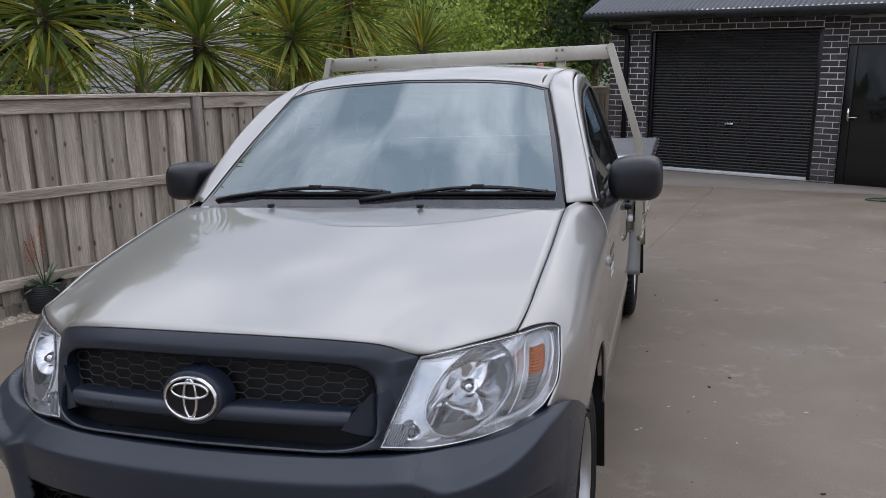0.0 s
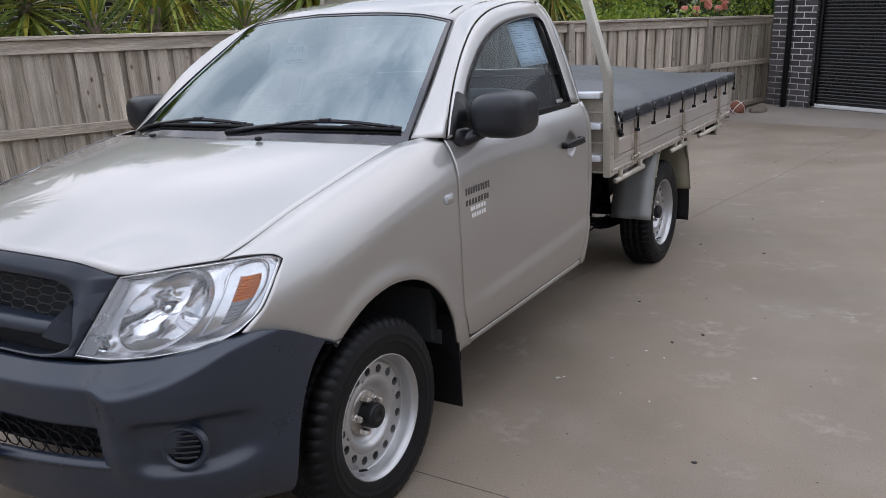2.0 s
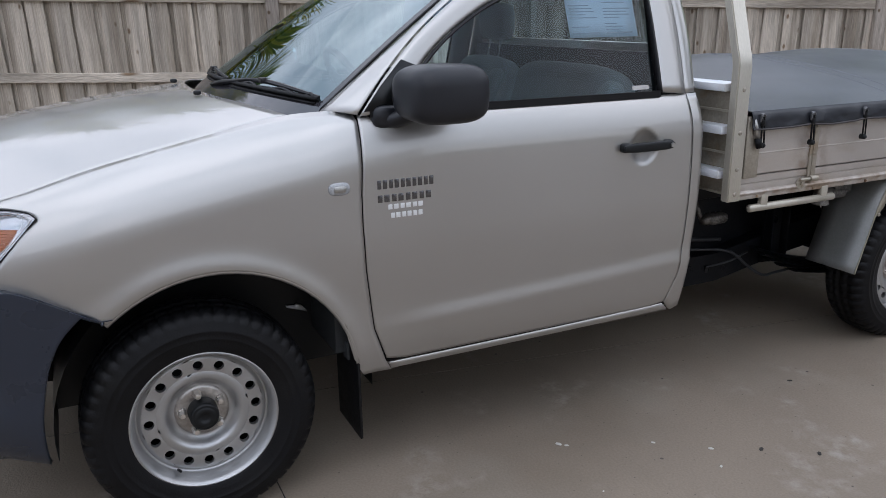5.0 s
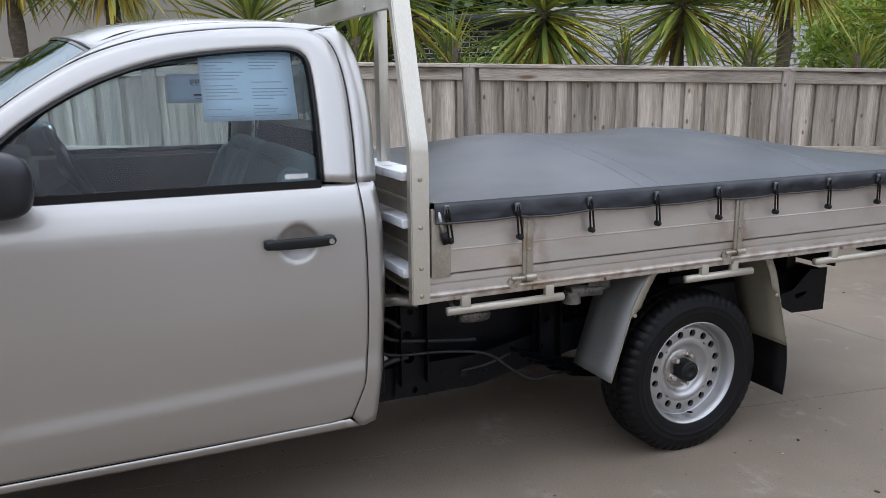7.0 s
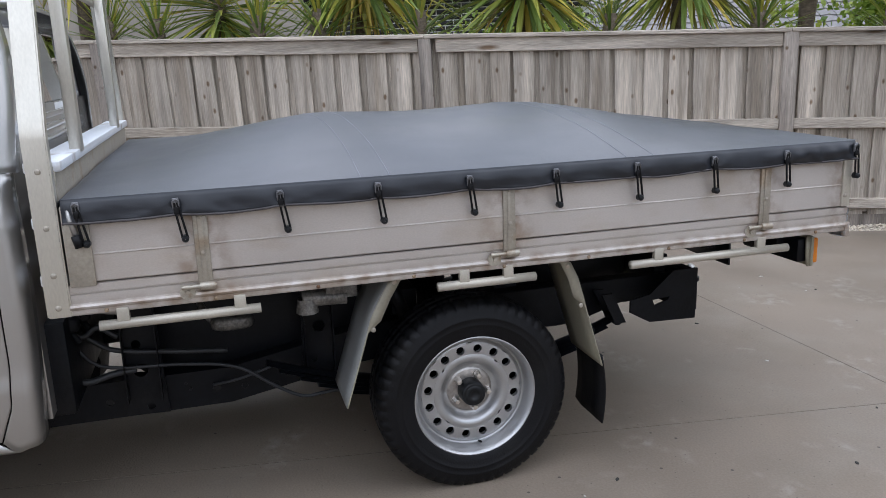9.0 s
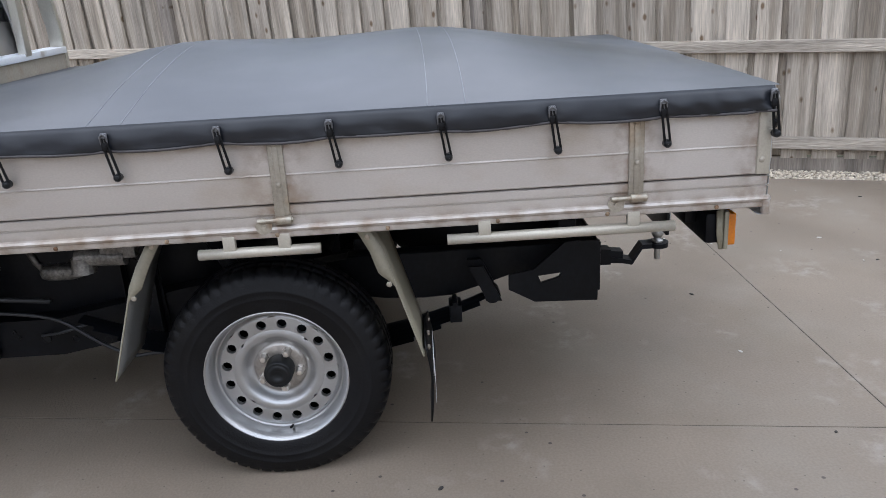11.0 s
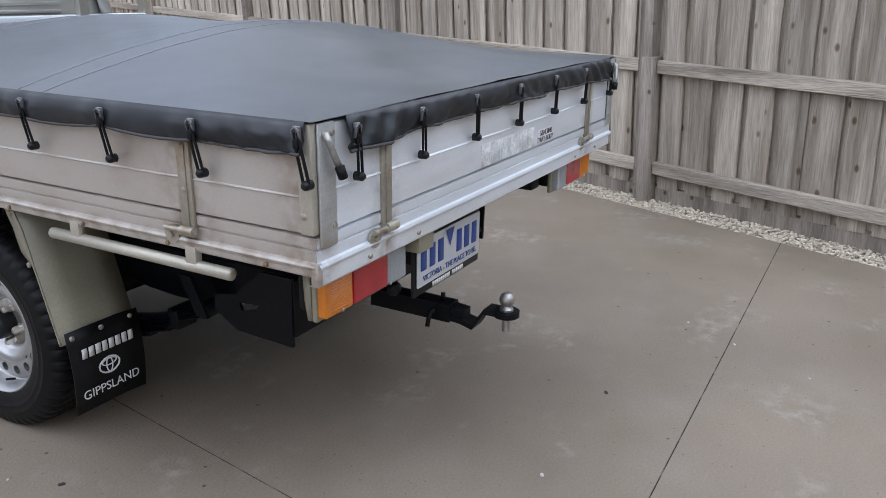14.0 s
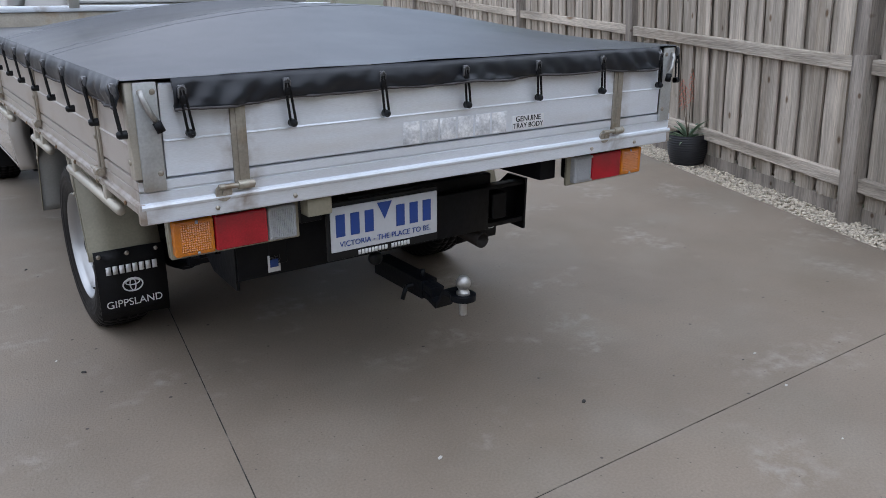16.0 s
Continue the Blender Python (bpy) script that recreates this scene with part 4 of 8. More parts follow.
def tiled_roof(y0, y1, x0, x1, z0, z1, parent, name="roof"):
    """Rows of flat tiles stepping up from the eave at x0 to the ridge at x1."""
    V, F = [], []
    rows, cols = 16, int((y1 - y0) / 0.3)
    for j in range(rows):
        for i in range(cols):
            ya, yb = y0 + (y1 - y0) * i / cols + 0.006, y0 + (y1 - y0) * (i + 1) / cols - 0.006
            xa, xb = x0 + (x1 - x0) * j / rows, x0 + (x1 - x0) * (j + 1) / rows
            za, zb = z0 + (z1 - z0) * j / rows, z0 + (z1 - z0) * (j + 1) / rows
            n0 = len(V)
            V.extend([(xa, ya, za + 0.035), (xa, yb, za + 0.035), (xb, yb, zb + 0.01), (xb, ya, zb + 0.01), (xa, ya, za - 0.03), (xa, yb, za - 0.03), (xa, (ya + yb) / 2, za + 0.055), (xb, (ya + yb) / 2, zb + 0.03)])
            F.extend([(n0, n0 + 6, n0 + 7, n0 + 3), (n0 + 6, n0 + 1, n0 + 2, n0 + 7), (n0 + 4, n0 + 5, n0 + 1, n0 + 6, n0)])
    ob = raw(name, V, F, TILE_ROOF, parent)
    tagged(ob, "grey concrete tile roof", kind="stuff")


tiled_roof(-14.4, 1.0, -8.9, -12.0, 2.85, 4.3, house)
one_box("fascia", STEEL_BLACK, house, -9.5, -9.3, 0.6, 4.8, 1.74, 1.93, 0.01)
far_house = root("far_house", "far house with grey tiled roof behind the yuccas", "house", m=Matrix.Identity(4))
one_box("wall", RENDER_WALL, far_house, -20, -13.2, 4.9, 13.0, -2.0, 0.6, 0.02)
tiled_roof(4.6, 13.3, -12.6, -16.5, 0.45, 2.25, far_house)

# unseen plain wall added to close the other side; dims reflections and light there
tagged(one_box("wall_east", RENDER_WALL, None, 10.5, 10.8, -15, 10.2, -0.3, 3.3, 0.01), "unseen plain beige wall, added to dim side light and reflections", "wall", kind="structure")


# ---- the utility truck ----
truck = root("utility_truck", "silver single-cab utility truck with aluminium drop-side tray", "truck")


def curve_at(xs, vs):
    """A smooth curve through given values that never overshoots them."""
    xs, vs = np.array(xs, float), np.array(vs, float)
    h, d = np.diff(xs), np.diff(vs) / np.diff(xs)
    m = np.concatenate(([d[0]], (d[:-1] + d[1:]) / 2, [d[-1]]))
    m[1:-1] = np.where(d[:-1] * d[1:] <= 0, 0, 2 * d[:-1] * d[1:] / np.where(d[:-1] * d[1:] <= 0, 1, d[:-1] + d[1:]))

    def at(q):
        q = np.clip(np.asarray(q, float), xs[0], xs[-1])
        i = np.clip(np.searchsorted(xs, q) - 1, 0, len(h) - 1)
        t = (q - xs[i]) / h[i]
        return (2 * t ** 3 - 3 * t * t + 1) * vs[i] + (t ** 3 - 2 * t * t + t) * h[i] * m[i] + (3 * t * t - 2 * t ** 3) * vs[i + 1] + (t ** 3 - t * t) * h[i] * m[i + 1]

    return at


HOOD_Y = [-0.62, -0.483, -0.222, 0.0, 0.329, 0.42, 0.50, 0.70, 1.9]
HOOD_Z = curve_at(HOOD_Y, [0.975, 0.990, 1.062, 1.112, 1.174, 1.182, 1.186, 1.188, 1.188])
HOOD_X = curve_at(HOOD_Y, [0.70, 0.738, 0.752, 0.755, 0.752, 0.772, 0.794, 0.818, 0.818])
SIDE_P = curve_at([0.30, 0.36, 0.45, 0.52, 0.60, 0.70, 0.82, 0.95, 1.05, 1.12, 1.2], [0.835, 0.850, 0.864, 0.868, 0.872, 0.879, 0.884, 0.884, 0.883, 0.882, 0.881])
ROUND = curve_at([-0.6, 0.2, 0.55, 0.8, 1.9], [0.17, 0.20, 0.175, 0.155, 0.155])


FOLD_Z = curve_at([0.5, 1.1, 1.75], [0.512, 0.534, 0.566])


def side_x(y, z):
    """Half width of the body side at (y, z): bowed panels, shoulders rounding over to the bonnet line, the nose tapering."""
    y, z = np.asarray(y, float), np.asarray(z, float)
    taper = np.clip((-0.12 - y) / 0.42, 0, 2)
    w = SIDE_P(z) - 0.075 * taper ** 2
    w = w + 0.010 * np.exp(-(((y - 0.04) ** 2 + (z - 0.36) ** 2) ** 0.5 - 0.43) ** 2 / 0.0012)
    zh, xh = HOOD_Z(y), HOOD_X(y)
    h = ROUND(y)
    t = np.clip((z - (zh - h)) / h, 0, 1)
    # soft fold low on the doors: the panel flares out to a line that rises to the tail
    on_door = np.clip((y - 0.50) / 0.25, 0, 1)
    fold = np.clip((FOLD_Z(y) + 0.055 - z) / 0.055, 0, 1)
    w = w + on_door * 0.008 * (fold * fold * (3 - 2 * fold) - np.clip((FOLD_Z(y) - z) / 0.14, 0, 1) * 1.2)
    return xh + (w - xh) * np.clip(1 - t * t, 0, 1) ** 0.72


def side_patch(bottom, top, left, right, nu, nv, make=spline, lift=0.0):
    """A body-side panel between four borders in (y, z), laid on the side surface."""
    def run(c, n):
        return make(c, n) if callable(make) else c
    q = coons(run(bottom, nu), run(top, nu), polyline(left, nv), polyline(right, nv))
    return np.stack([side_x(q[..., 0], q[..., 1]) + lift, q[..., 0], q[..., 1]], -1)


def both(name, P, material, label="", t=0.004, skip=None, parent=truck):
    out = []
    for Q in (P, mirrored(P)):
        bm = bmesh.new()
        grid(bm, Q, skip if Q is P else (None if skip is None else (lambda i, j: skip(P.shape[1] - 2 - i, j))))
        bmesh.ops.recalc_face_normals(bm, faces=bm.faces)
        ob = part(name, bm, material, parent, label, sharp=50)
        if t:
            thick(ob, t, 0)
        out.append(ob)
    return out


# wings: from the headlamp back to the door, cut out over the wheel
arch = [(0.05 + 0.418 * math.cos(a), 0.362 + 0.418 * math.sin(a)) for a in (math.pi * (0.765 - 0.765 * k / 24) for k in range(25))]
arch = [(max(y, -0.243), z) if z > 0.69 else (y, z) for y, z in arch if z > 0.36]
wing_bottom = polyline([(-0.524, 0.808), (-0.40, 0.757), (-0.252, 0.695)] + [p for p in arch if p[0] > -0.235 and (p[0] < 0.46)] + [(0.466, 0.42), (0.474, 0.372), (0.577, 0.366)], 72)
wing_top = polyline([(-0.483, 0.990)] + [(y, float(HOOD_Z(y))) for y in np.linspace(-0.47, 0.329, 16)] + [(0.43, 1.180), (0.500, 1.170)], 72)
wing_left = spline([(-0.524, 0.808), (-0.47, 0.848), (-0.425, 0.893), (-0.383, 0.936), (-0.356, 0.964), (-0.362, 0.976), (-0.39, 0.984), (-0.44, 0.9895), (-0.483, 0.990)], 40)
wing_right = [(0.578, 0.366), (0.555, 0.408), (0.518, 0.52), (0.496, 0.714), (0.490, 0.85), (0.490, 0.95), (0.504, 1.170)]
P = side_patch(wing_bottom, wing_top, wing_left, wing_right, 72, 48, make=None)
top_y = P[-1, :, 1]
P[-1, :, 2] = np.where(top_y < 0.33, HOOD_Z(top_y), P[-1, :, 2])
P[-1, :, 0] = HOOD_X(top_y)
wings = both("front_wing", P, PAINT)
# rolled lip of the wheel opening
for s in (1, -1):
    bm = bmesh.new()
    pts = [(s * (float(side_x(y, z)) - 0.006), y, z) for y, z in [(-0.235, 0.69)] + [p for p in arch if p[0] > -0.235 and p[0] < 0.46] + [(0.466, 0.42)]]
    tube(bm, pts, 0.009, 6)
    part("wing_lip", bm, PAINT, wings[0 if s > 0 else 1])
    bm = bmesh.new()
    outer = [(0.06 + 0.455 * math.cos(a), 0.35 + 0.455 * math.sin(a)) for a in (math.pi * (1.04 - 1.06 * k / 28) for k in range(29))]
    grid(bm, np.array([[(s * x, y, z) for y, z in outer] for x in (0.845, 0.70, 0.52)]))
    grid(bm, np.array([[(s * 0.52, y, 0.30 + (z - 0.30) * k) for y, z in outer] for k in (0.0, 1.0)]))
    liner = part("wheel_liner", bm, BLACK_PLASTIC, truck, "black wheel arch liner")
    if s > 0:
        bm = bmesh.new()
        bm.faces.new([bm.verts.new((0.527, y, z)) for y, z in ((0.330, 0.514), (0.362, 0.510), (0.367, 0.517), (0.385, 0.508), (0.405, 0.482), (0.334, 0.507))])
        thick(part("torn_scrap", bm, SIGN_WHITE, liner, "white torn scrap inside the wheel arch"), 0.003, 0)
    one_box("mud_flap", RUBBER, truck, min(s * 0.66, s * 0.872), max(s * 0.66, s * 0.872), 0.458, 0.468, 0.155, 0.52, 0.003, "black rubber flap behind the front wheel")
    bm = bmesh.new()
    blob(bm, (s * 0.884, 0.424, 0.972), (0.012, 0.033, 0.019), 0.7, 16, 8)
    rep = part("side_repeater", bm, CLEAR, truck, "oval clear side indicator")
    bm = bmesh.new()
    blob(bm, (s * 0.893, 0.424, 0.972), (0.007, 0.020, 0.010), 0.6, 12, 6)
    part("repeater_lens", bm, DULL_STEEL, rep)

# bonnet
fr = spline([(0.0, -0.780, 1.047), (0.22, -0.766, 1.042), (0.36, -0.738, 1.030), (0.453, -0.706, 1.013), (0.53, -0.653, 0.974), (0.64, -0.575, 0.984), (0.733, -0.486, 0.990)], 28)
re = spline([(0.0, 0.170, 1.203), (0.25, 0.186, 1.202), (0.5, 0.238, 1.194), (0.66, 0.292, 1.183), (0.748, 0.325, 1.175)], 28)
ce = spline([(0.0, -0.780, 1.047), (0, -0.68, 1.080), (0, -0.45, 1.130), (0, -0.15, 1.176), (0, 0.170, 1.203)], 34)
ed = spline([(0.733, -0.486, 0.991)] + [(float(HOOD_X(y)) - 0.0035, y, float(HOOD_Z(y)) + 0.0005) for y in (-0.42, -0.35, -0.222, -0.1, 0.0, 0.1, 0.2)] + [(0.748, 0.325, 1.175)], 34)
P = coons(fr, re, ce, ed)


def crown_terms(x, y):
    return np.stack([np.ones_like(x), y, y ** 2, y ** 3, 0.3 * x * x + x ** 4, (0.3 * x * x + x ** 4) * y, x ** 4 * y * y, x ** 6, x ** 6 * y], -1)


# one smooth crown through the panel's borders; the dip over the lamps eases out close to the front edge
rim = np.concatenate([fr[:8], fr[-5:], re, ce, ed])
crown = np.linalg.lstsq(crown_terms(rim[:, 0], rim[:, 1]), rim[:, 2], rcond=None)[0]
even = crown_terms(P[..., 0], P[..., 1]) @ crown
miss = P[..., 2] - even
u, v = np.linspace(0, 1, 28)[None], np.linspace(0, 1, 34)[:, None]
run = P[..., 1] - P[:1, :, 1]
P[..., 2] = even + miss[:1] * np.exp(-(run / 0.085) ** 1.6) + miss[:, -1:] * u ** 10 * np.clip(v * 4, 0, 1) + miss[-1:] * v ** 14
full = np.concatenate([mirrored(P)[:, :-1], P], 1)
bm = bmesh.new()
grid(bm, full)
bonnet = thick(part("bonnet", bm, PAINT, truck, "broad silver bonnet with soft ridges", sharp=60), 0.006, -1)
bm = bmesh.new()
lip = np.concatenate([full[:1], full[:1] + np.array([0, 0.02, -0.02])])
grid(bm, lip)
part("bonnet_lip", bm, PAINT, bonnet)
# dark strip laid along each side edge to draw the shaded shut gap
for s in (1, -1):
    bm = bmesh.new()
    tube(bm, ed * np.array([s, 1, 1]) + np.array([s * 0.0018, 0, -0.0010]), 0.0022, 6)
    part("bonnet_seal", bm, TRIM, bonnet, "dark strip drawn as the shaded shut gap along the wing")
for s in (1, -1):
    bm = bmesh.new()
    blob(bm, (s * 0.282, 0.150, 1.209), (0.012, 0.013, 0.008), 0.7, 12, 8)
    part("washer_nozzle", bm, BLACK_PLASTIC, truck)
# engine bay shade and scuttle under the screen
one_box("engine_bay", UNDER, truck, -0.42, 0.42, -0.50, 0.40, 0.45, 0.93, 0.02)
sc = spline([(0.0, 0.150, 1.140), (0.4, 0.19, 1.136), (0.748, 0.325, 1.118)], 14)
sc2 = spline([(0.0, 0.34, 1.150), (0.4, 0.38, 1.146), (0.755, 0.47, 1.128)], 14)
bm = bmesh.new()
H = np.stack([sc, sc2])
grid(bm, np.concatenate([mirrored(H)[:, :-1], H], 1))
thick(part("scuttle", bm, BLACK_PLASTIC, truck, "black scuttle panel under the windscreen"), 0.01)

# doors
door_left = [(0.560, 0.412), (0.522, 0.52), (0.500, 0.714), (0.494, 0.85), (0.494, 0.95), (0.508, 1.168)]
door_right = [(1.665, 0.412), (1.708, 0.52), (1.720, 0.65), (1.724, 0.864), (1.722, 1.0), (1.712, 1.168)]
dbot = polyline([(0.560, 0.412), (0.62, 0.401), (1.60, 0.401), (1.665, 0.412)], 130)
dtop = polyline([(0.508, 1.168), (1.712, 1.168)], 130)
DP = side_patch(dbot, dtop, door_left, door_right, 130, 84, make=None)
dish = ((DP[..., 1] - 1.512) / 0.056) ** 2 + ((DP[..., 2] - 1.004) / 0.056) ** 2
DP[..., 0] -= 0.024 * np.clip(1 - dish, 0, 1) ** 0.6
doors = both("door", DP, PAINT, "silver door with black handle and glass")


def cab_x(z):
    """Half width of the upper cab at height z."""
    return np.interp(z, [1.15, 1.168, 1.25, 1.40, 1.55, 1.62, 1.66], [0.842, 0.838, 0.810, 0.757, 0.701, 0.672, 0.64])


SEAM = [(0.508, 1.168), (0.600, 1.268), (0.715, 1.376), (0.84, 1.468), (0.98, 1.548), (1.14, 1.600), (1.32, 1.626), (1.52, 1.636), (1.63, 1.630), (1.686, 1.595), (1.714, 1.50), (1.720, 1.35), (1.712, 1.168)]
WIN = [(0.640, 1.178), (0.690, 1.262), (0.775, 1.347), (0.89, 1.425), (1.015, 1.487), (1.16, 1.535), (1.30, 1.560), (1.47, 1.574), (1.56, 1.574), (1.600, 1.555), (1.612, 1.50), (1.612, 1.35), (1.606, 1.178)]


def upper(pts, dx=0.0):
    p = np.array(pts)
    return np.stack([cab_x(p[:, 1]) + dx, p[:, 0], p[:, 1]], -1)


n = 60
seam, win = spline(SEAM, n), spline(WIN, n)
mids = [(1 - k) * seam + k * win for k in (0.03, 0.25, 0.5, 0.75, 1.0)]
P = np.stack([upper(m, 0.006 * math.sin(math.pi * k)) for m, k in zip(mids, (0.0, 0.3, 0.6, 0.8, 0.8))])
frames = both("door_frame", P, PAINT, t=0.012)
for i, ob in enumerate(frames):
    ob.parent = doors[i]
# black seal round the glass, and the glass
inner = win + (np.array([1.25, 1.36]) - win) * 0.035
P = np.stack([upper(win, 0.012), upper((win + inner) / 2, 0.015), upper(inner, 0.004)])
for i, ob in enumerate(both("window_seal", P, TRIM, t=0.006)):
    ob.parent = doors[i]
base = polyline([inner[0], inner[-1]], n)
base[:, 1] = 1.172
P = np.stack([upper((1 - k) * base + k * inner, -0.006) for k in np.linspace(0, 1, 10)])
panes = both("door_glass", P, PANE, t=0)
for i, ob in enumerate(panes):
    ob.parent = doors[i]
    ob.visible_shadow = False
# belt seal, sail panel, handle, mirror
for i, s in enumerate((1, -1)):
    bm = bmesh.new()
    pts = polyline([(0.54, 1.172), (1.598, 1.172)], 16)
    square_tube(bm, [(s * (float(cab_x(1.17)) + 0.006), y, 1.174) for y, z in pts], 0.014, 0.022, (0, 0, 1))
    part("belt_seal", bm, TRIM, doors[i])
    bm = bmesh.new()
    tri = [(0.525, 1.182), (0.585, 1.248), (0.660, 1.318), (0.705, 1.300), (0.72, 1.182)]
    P = np.stack([upper([(p[0], 1.180) for p in tri], 0.010), upper(tri, 0.010)])
    P[..., 0] *= s
    grid(bm, P)
    thick(part("mirror_mount", bm, BLACK_PLASTIC, doors[i]), 0.016, 0)
    bm = bmesh.new()
    blob(bm, (s * 0.968, 0.694, 1.232), (0.100, 0.120, 0.086), 0.58, 36, 26)
    for v in bm.verts:
        f = (v.co.x * s - 0.87) / 0.2
        v.co.z += 0.010 * (1 - f) * (1 if v.co.z < 1.23 else -0.6)
        v.co.y += 0.030 * f
    bmesh.ops.recalc_face_normals(bm, faces=bm.faces)
    mir = part("mirror", bm, MIRROR_PLASTIC, doors[i], "dark grey door mirror")
    bm = bmesh.new()
    tube(bm, [(s * 0.83, 0.600, 1.150), (s * 0.86, 0.62, 1.155), (s * 0.90, 0.67, 1.175), (s * 0.94, 0.71, 1.20)], [0.034, 0.036, 0.034, 0.03], 14, flat=0.7)
    blob(bm, (s * 0.838, 0.60, 1.162), (0.03, 0.055, 0.034), 0.6, 16, 10)
    part("mirror_arm", bm, MIRROR_PLASTIC, mir)
    bm = bmesh.new()
    blob(bm, (s * 0.972, 0.806, 1.232), (0.080, 0.016, 0.064), 0.5, 20, 12)
    part("mirror_glass", bm, CHROME, mir)
    # handle: black grip over a dished cup
    bm = bmesh.new()
    blob(bm, (s * (float(side_x(1.52, 1.0)) + 0.026), 1.515, 1.008), (0.010, 0.108, 0.016), 0.55, 24, 12)
    for e in (1.425, 1.605):
        blob(bm, (s * (float(side_x(1.52, 1.0)) + 0.010), e, 1.008), (0.018, 0.018, 0.016), 0.6, 12, 8)
    part("handle", bm, BLACK_PLASTIC, doors[i], "black pull handle")
    bm = bmesh.new()
    lathe(bm, [(0.0001, 0.004), (0.008, 0.004), (0.008, -0.004)], 14, pose(s * (float(side_x(1.6, 1.0)) + 0.036), 1.605, 1.008) @ (Matrix.Identity(4) if s > 0 else pose(0, 0, 0, 0, 180, 0)))
    part("lock", bm, DULL_STEEL, doors[i])

BADGE = stuff("dark_badge_metal", (0.16, 0.16, 0.17), rough=0.22, metal=0.9, var=0.1)
# badges on the near-side door: plain metal bars where the maker's names stand
for s in (1, -1):
    for y0, y1, z0, z1, nb in ((0.540, 0.726, 0.958, 0.984, 5), (0.540, 0.718, 0.918, 0.940, 4), (0.572, 0.690, 0.895, 0.910, 3), (0.580, 0.688, 0.868, 0.884, 3)):
        bm = bmesh.new()
        for k in range(nb):
            for f0, f1 in ((0.0, 0.34), (0.46, 0.84)):
                a, b_ = y0 + (y1 - y0) * (k + f0) / nb, y0 + (y1 - y0) * (k + f1) / nb
                x = s * float(side_x((a + b_) / 2, z0))
                box(bm, min(x, x + s * 0.003), max(x, x + s * 0.003), a, b_, z0, z1, 0.001)
        part("badge", bm, BADGE if nb > 3 else SIGN_WHITE, doors[0 if s > 0 else 1], "plain metal badge bars")

# sills and rear cab corners
P = side_patch([(0.583, 0.362), (1.0, 0.362), (1.70, 0.366)], [(0.565, 0.394), (0.65, 0.394), (1.2, 0.396), (1.66, 0.404)], [(0.583, 0.362), (0.565, 0.394)], [(1.70, 0.366), (1.66, 0.404)], 30, 4)
P[0, :, 0] -= 0.012
both("sill", P, PAINT)
P = side_patch([(1.668, 0.408), (1.70, 0.372), (1.732, 0.380)], [(1.716, 1.168), (1.752, 1.168)], [(1.668, 0.408), (1.712, 0.52), (1.724, 0.65), (1.728, 0.864), (1.726, 1.0), (1.716, 1.168)], [(1.732, 0.380), (1.746, 0.52), (1.756, 0.69), (1.762, 0.864), (1.760, 1.0), (1.748, 1.168)], 10, 30)
P = np.concatenate([P, P[:, -1:] + np.array([-0.004, 0.010, 0]), P[:, -1:] + np.array([-0.012, 0.020, 0]), P[:, -1:] + np.array([-0.026, 0.028, 0]), P[:, -1:] + np.array([-0.05, 0.032, 0]), P[:, -1:] + np.array([-0.09, 0.033, 0])], 1)
both("rear_quarter", P, PAINT)

# roof, screen pillars and the cab's back
TOPC = [(0.742, 0.425, 1.178), (0.700, 0.60, 1.300), (0.655, 0.78, 1.424), (0.600, 1.0, 1.574), (0.596, 1.05, 1.598), (0.604, 1.18, 1.636), (0.618, 1.40, 1.656), (0.622, 1.60, 1.656), (0.618, 1.722, 1.645)]
outc = upper(spline([p for p in SEAM if p[0] < 1.64 or p[1] > 1.62], 44), 0.0)
outc = outc + np.array([-0.001, -0.004, 0.004])
topc = spline(TOPC, 44)
rows = []
for k in np.linspace(0, 1, 7):
    r = (1 - k) * topc + k * outc
    bulge = 0.007 * math.sin(math.pi * k)
    r = r + np.array([0.88, -0.15, 0.42]) * bulge
    rows.append(r)
both("screen_pillar", np.stack(rows), PAINT)
rear_seam = upper(spline([(1.634, 1.630), (1.690, 1.595), (1.718, 1.50), (1.724, 1.35), (1.716, 1.168)], 24))
rear_edge = spline([(0.618, 1.722, 1.645), (0.645, 1.756, 1.605), (0.690, 1.782, 1.51), (0.742, 1.794, 1.37), (0.806, 1.786, 1.168)], 24)
P = np.stack([rear_seam, rear_seam * 0.75 + rear_edge * 0.25 + np.array([0.007, 0.002, 0.001]), rear_seam * 0.5 + rear_edge * 0.5 + np.array([0.010, 0.003, 0.002]), rear_seam * 0.2 + rear_edge * 0.8 + np.array([0.006, 0.003, 0.001]), rear_edge, rear_edge + np.array([-0.018, 0.007, -0.004]), rear_edge + np.array([-0.07, 0.009, -0.006])])
both("rear_pillar", P, PAINT)
# roof skin
ny, nx = 26, 13
edge = spline(TOPC[3:], ny)
fc = spline([(0.0, 0.888, 1.632), (0.3, 0.92, 1.622), (0.50, 0.972, 1.600), (0.600, 1.0, 1.574)], nx)
rc = spline([(0.0, 1.762, 1.668), (0.35, 1.752, 1.664), (0.618, 1.722, 1.645)], nx)
cc = spline([(0.0, 0.888, 1.632), (0, 1.0, 1.665), (0, 1.2, 1.692), (0, 1.5, 1.696), (0, 1.762, 1.668)], ny)
P = coons(fc, rc, cc, edge)
full = np.concatenate([mirrored(P)[:, :-1], P], 1)
back_lip = full[-1:] + np.array([0, 0.03, -0.03])
bm = bmesh.new()
grid(bm, np.concatenate([full, back_lip]))
roof = thick(part("roof", bm, PAINT, truck, "smooth silver cab roof", sharp=60), 0.006, -1)
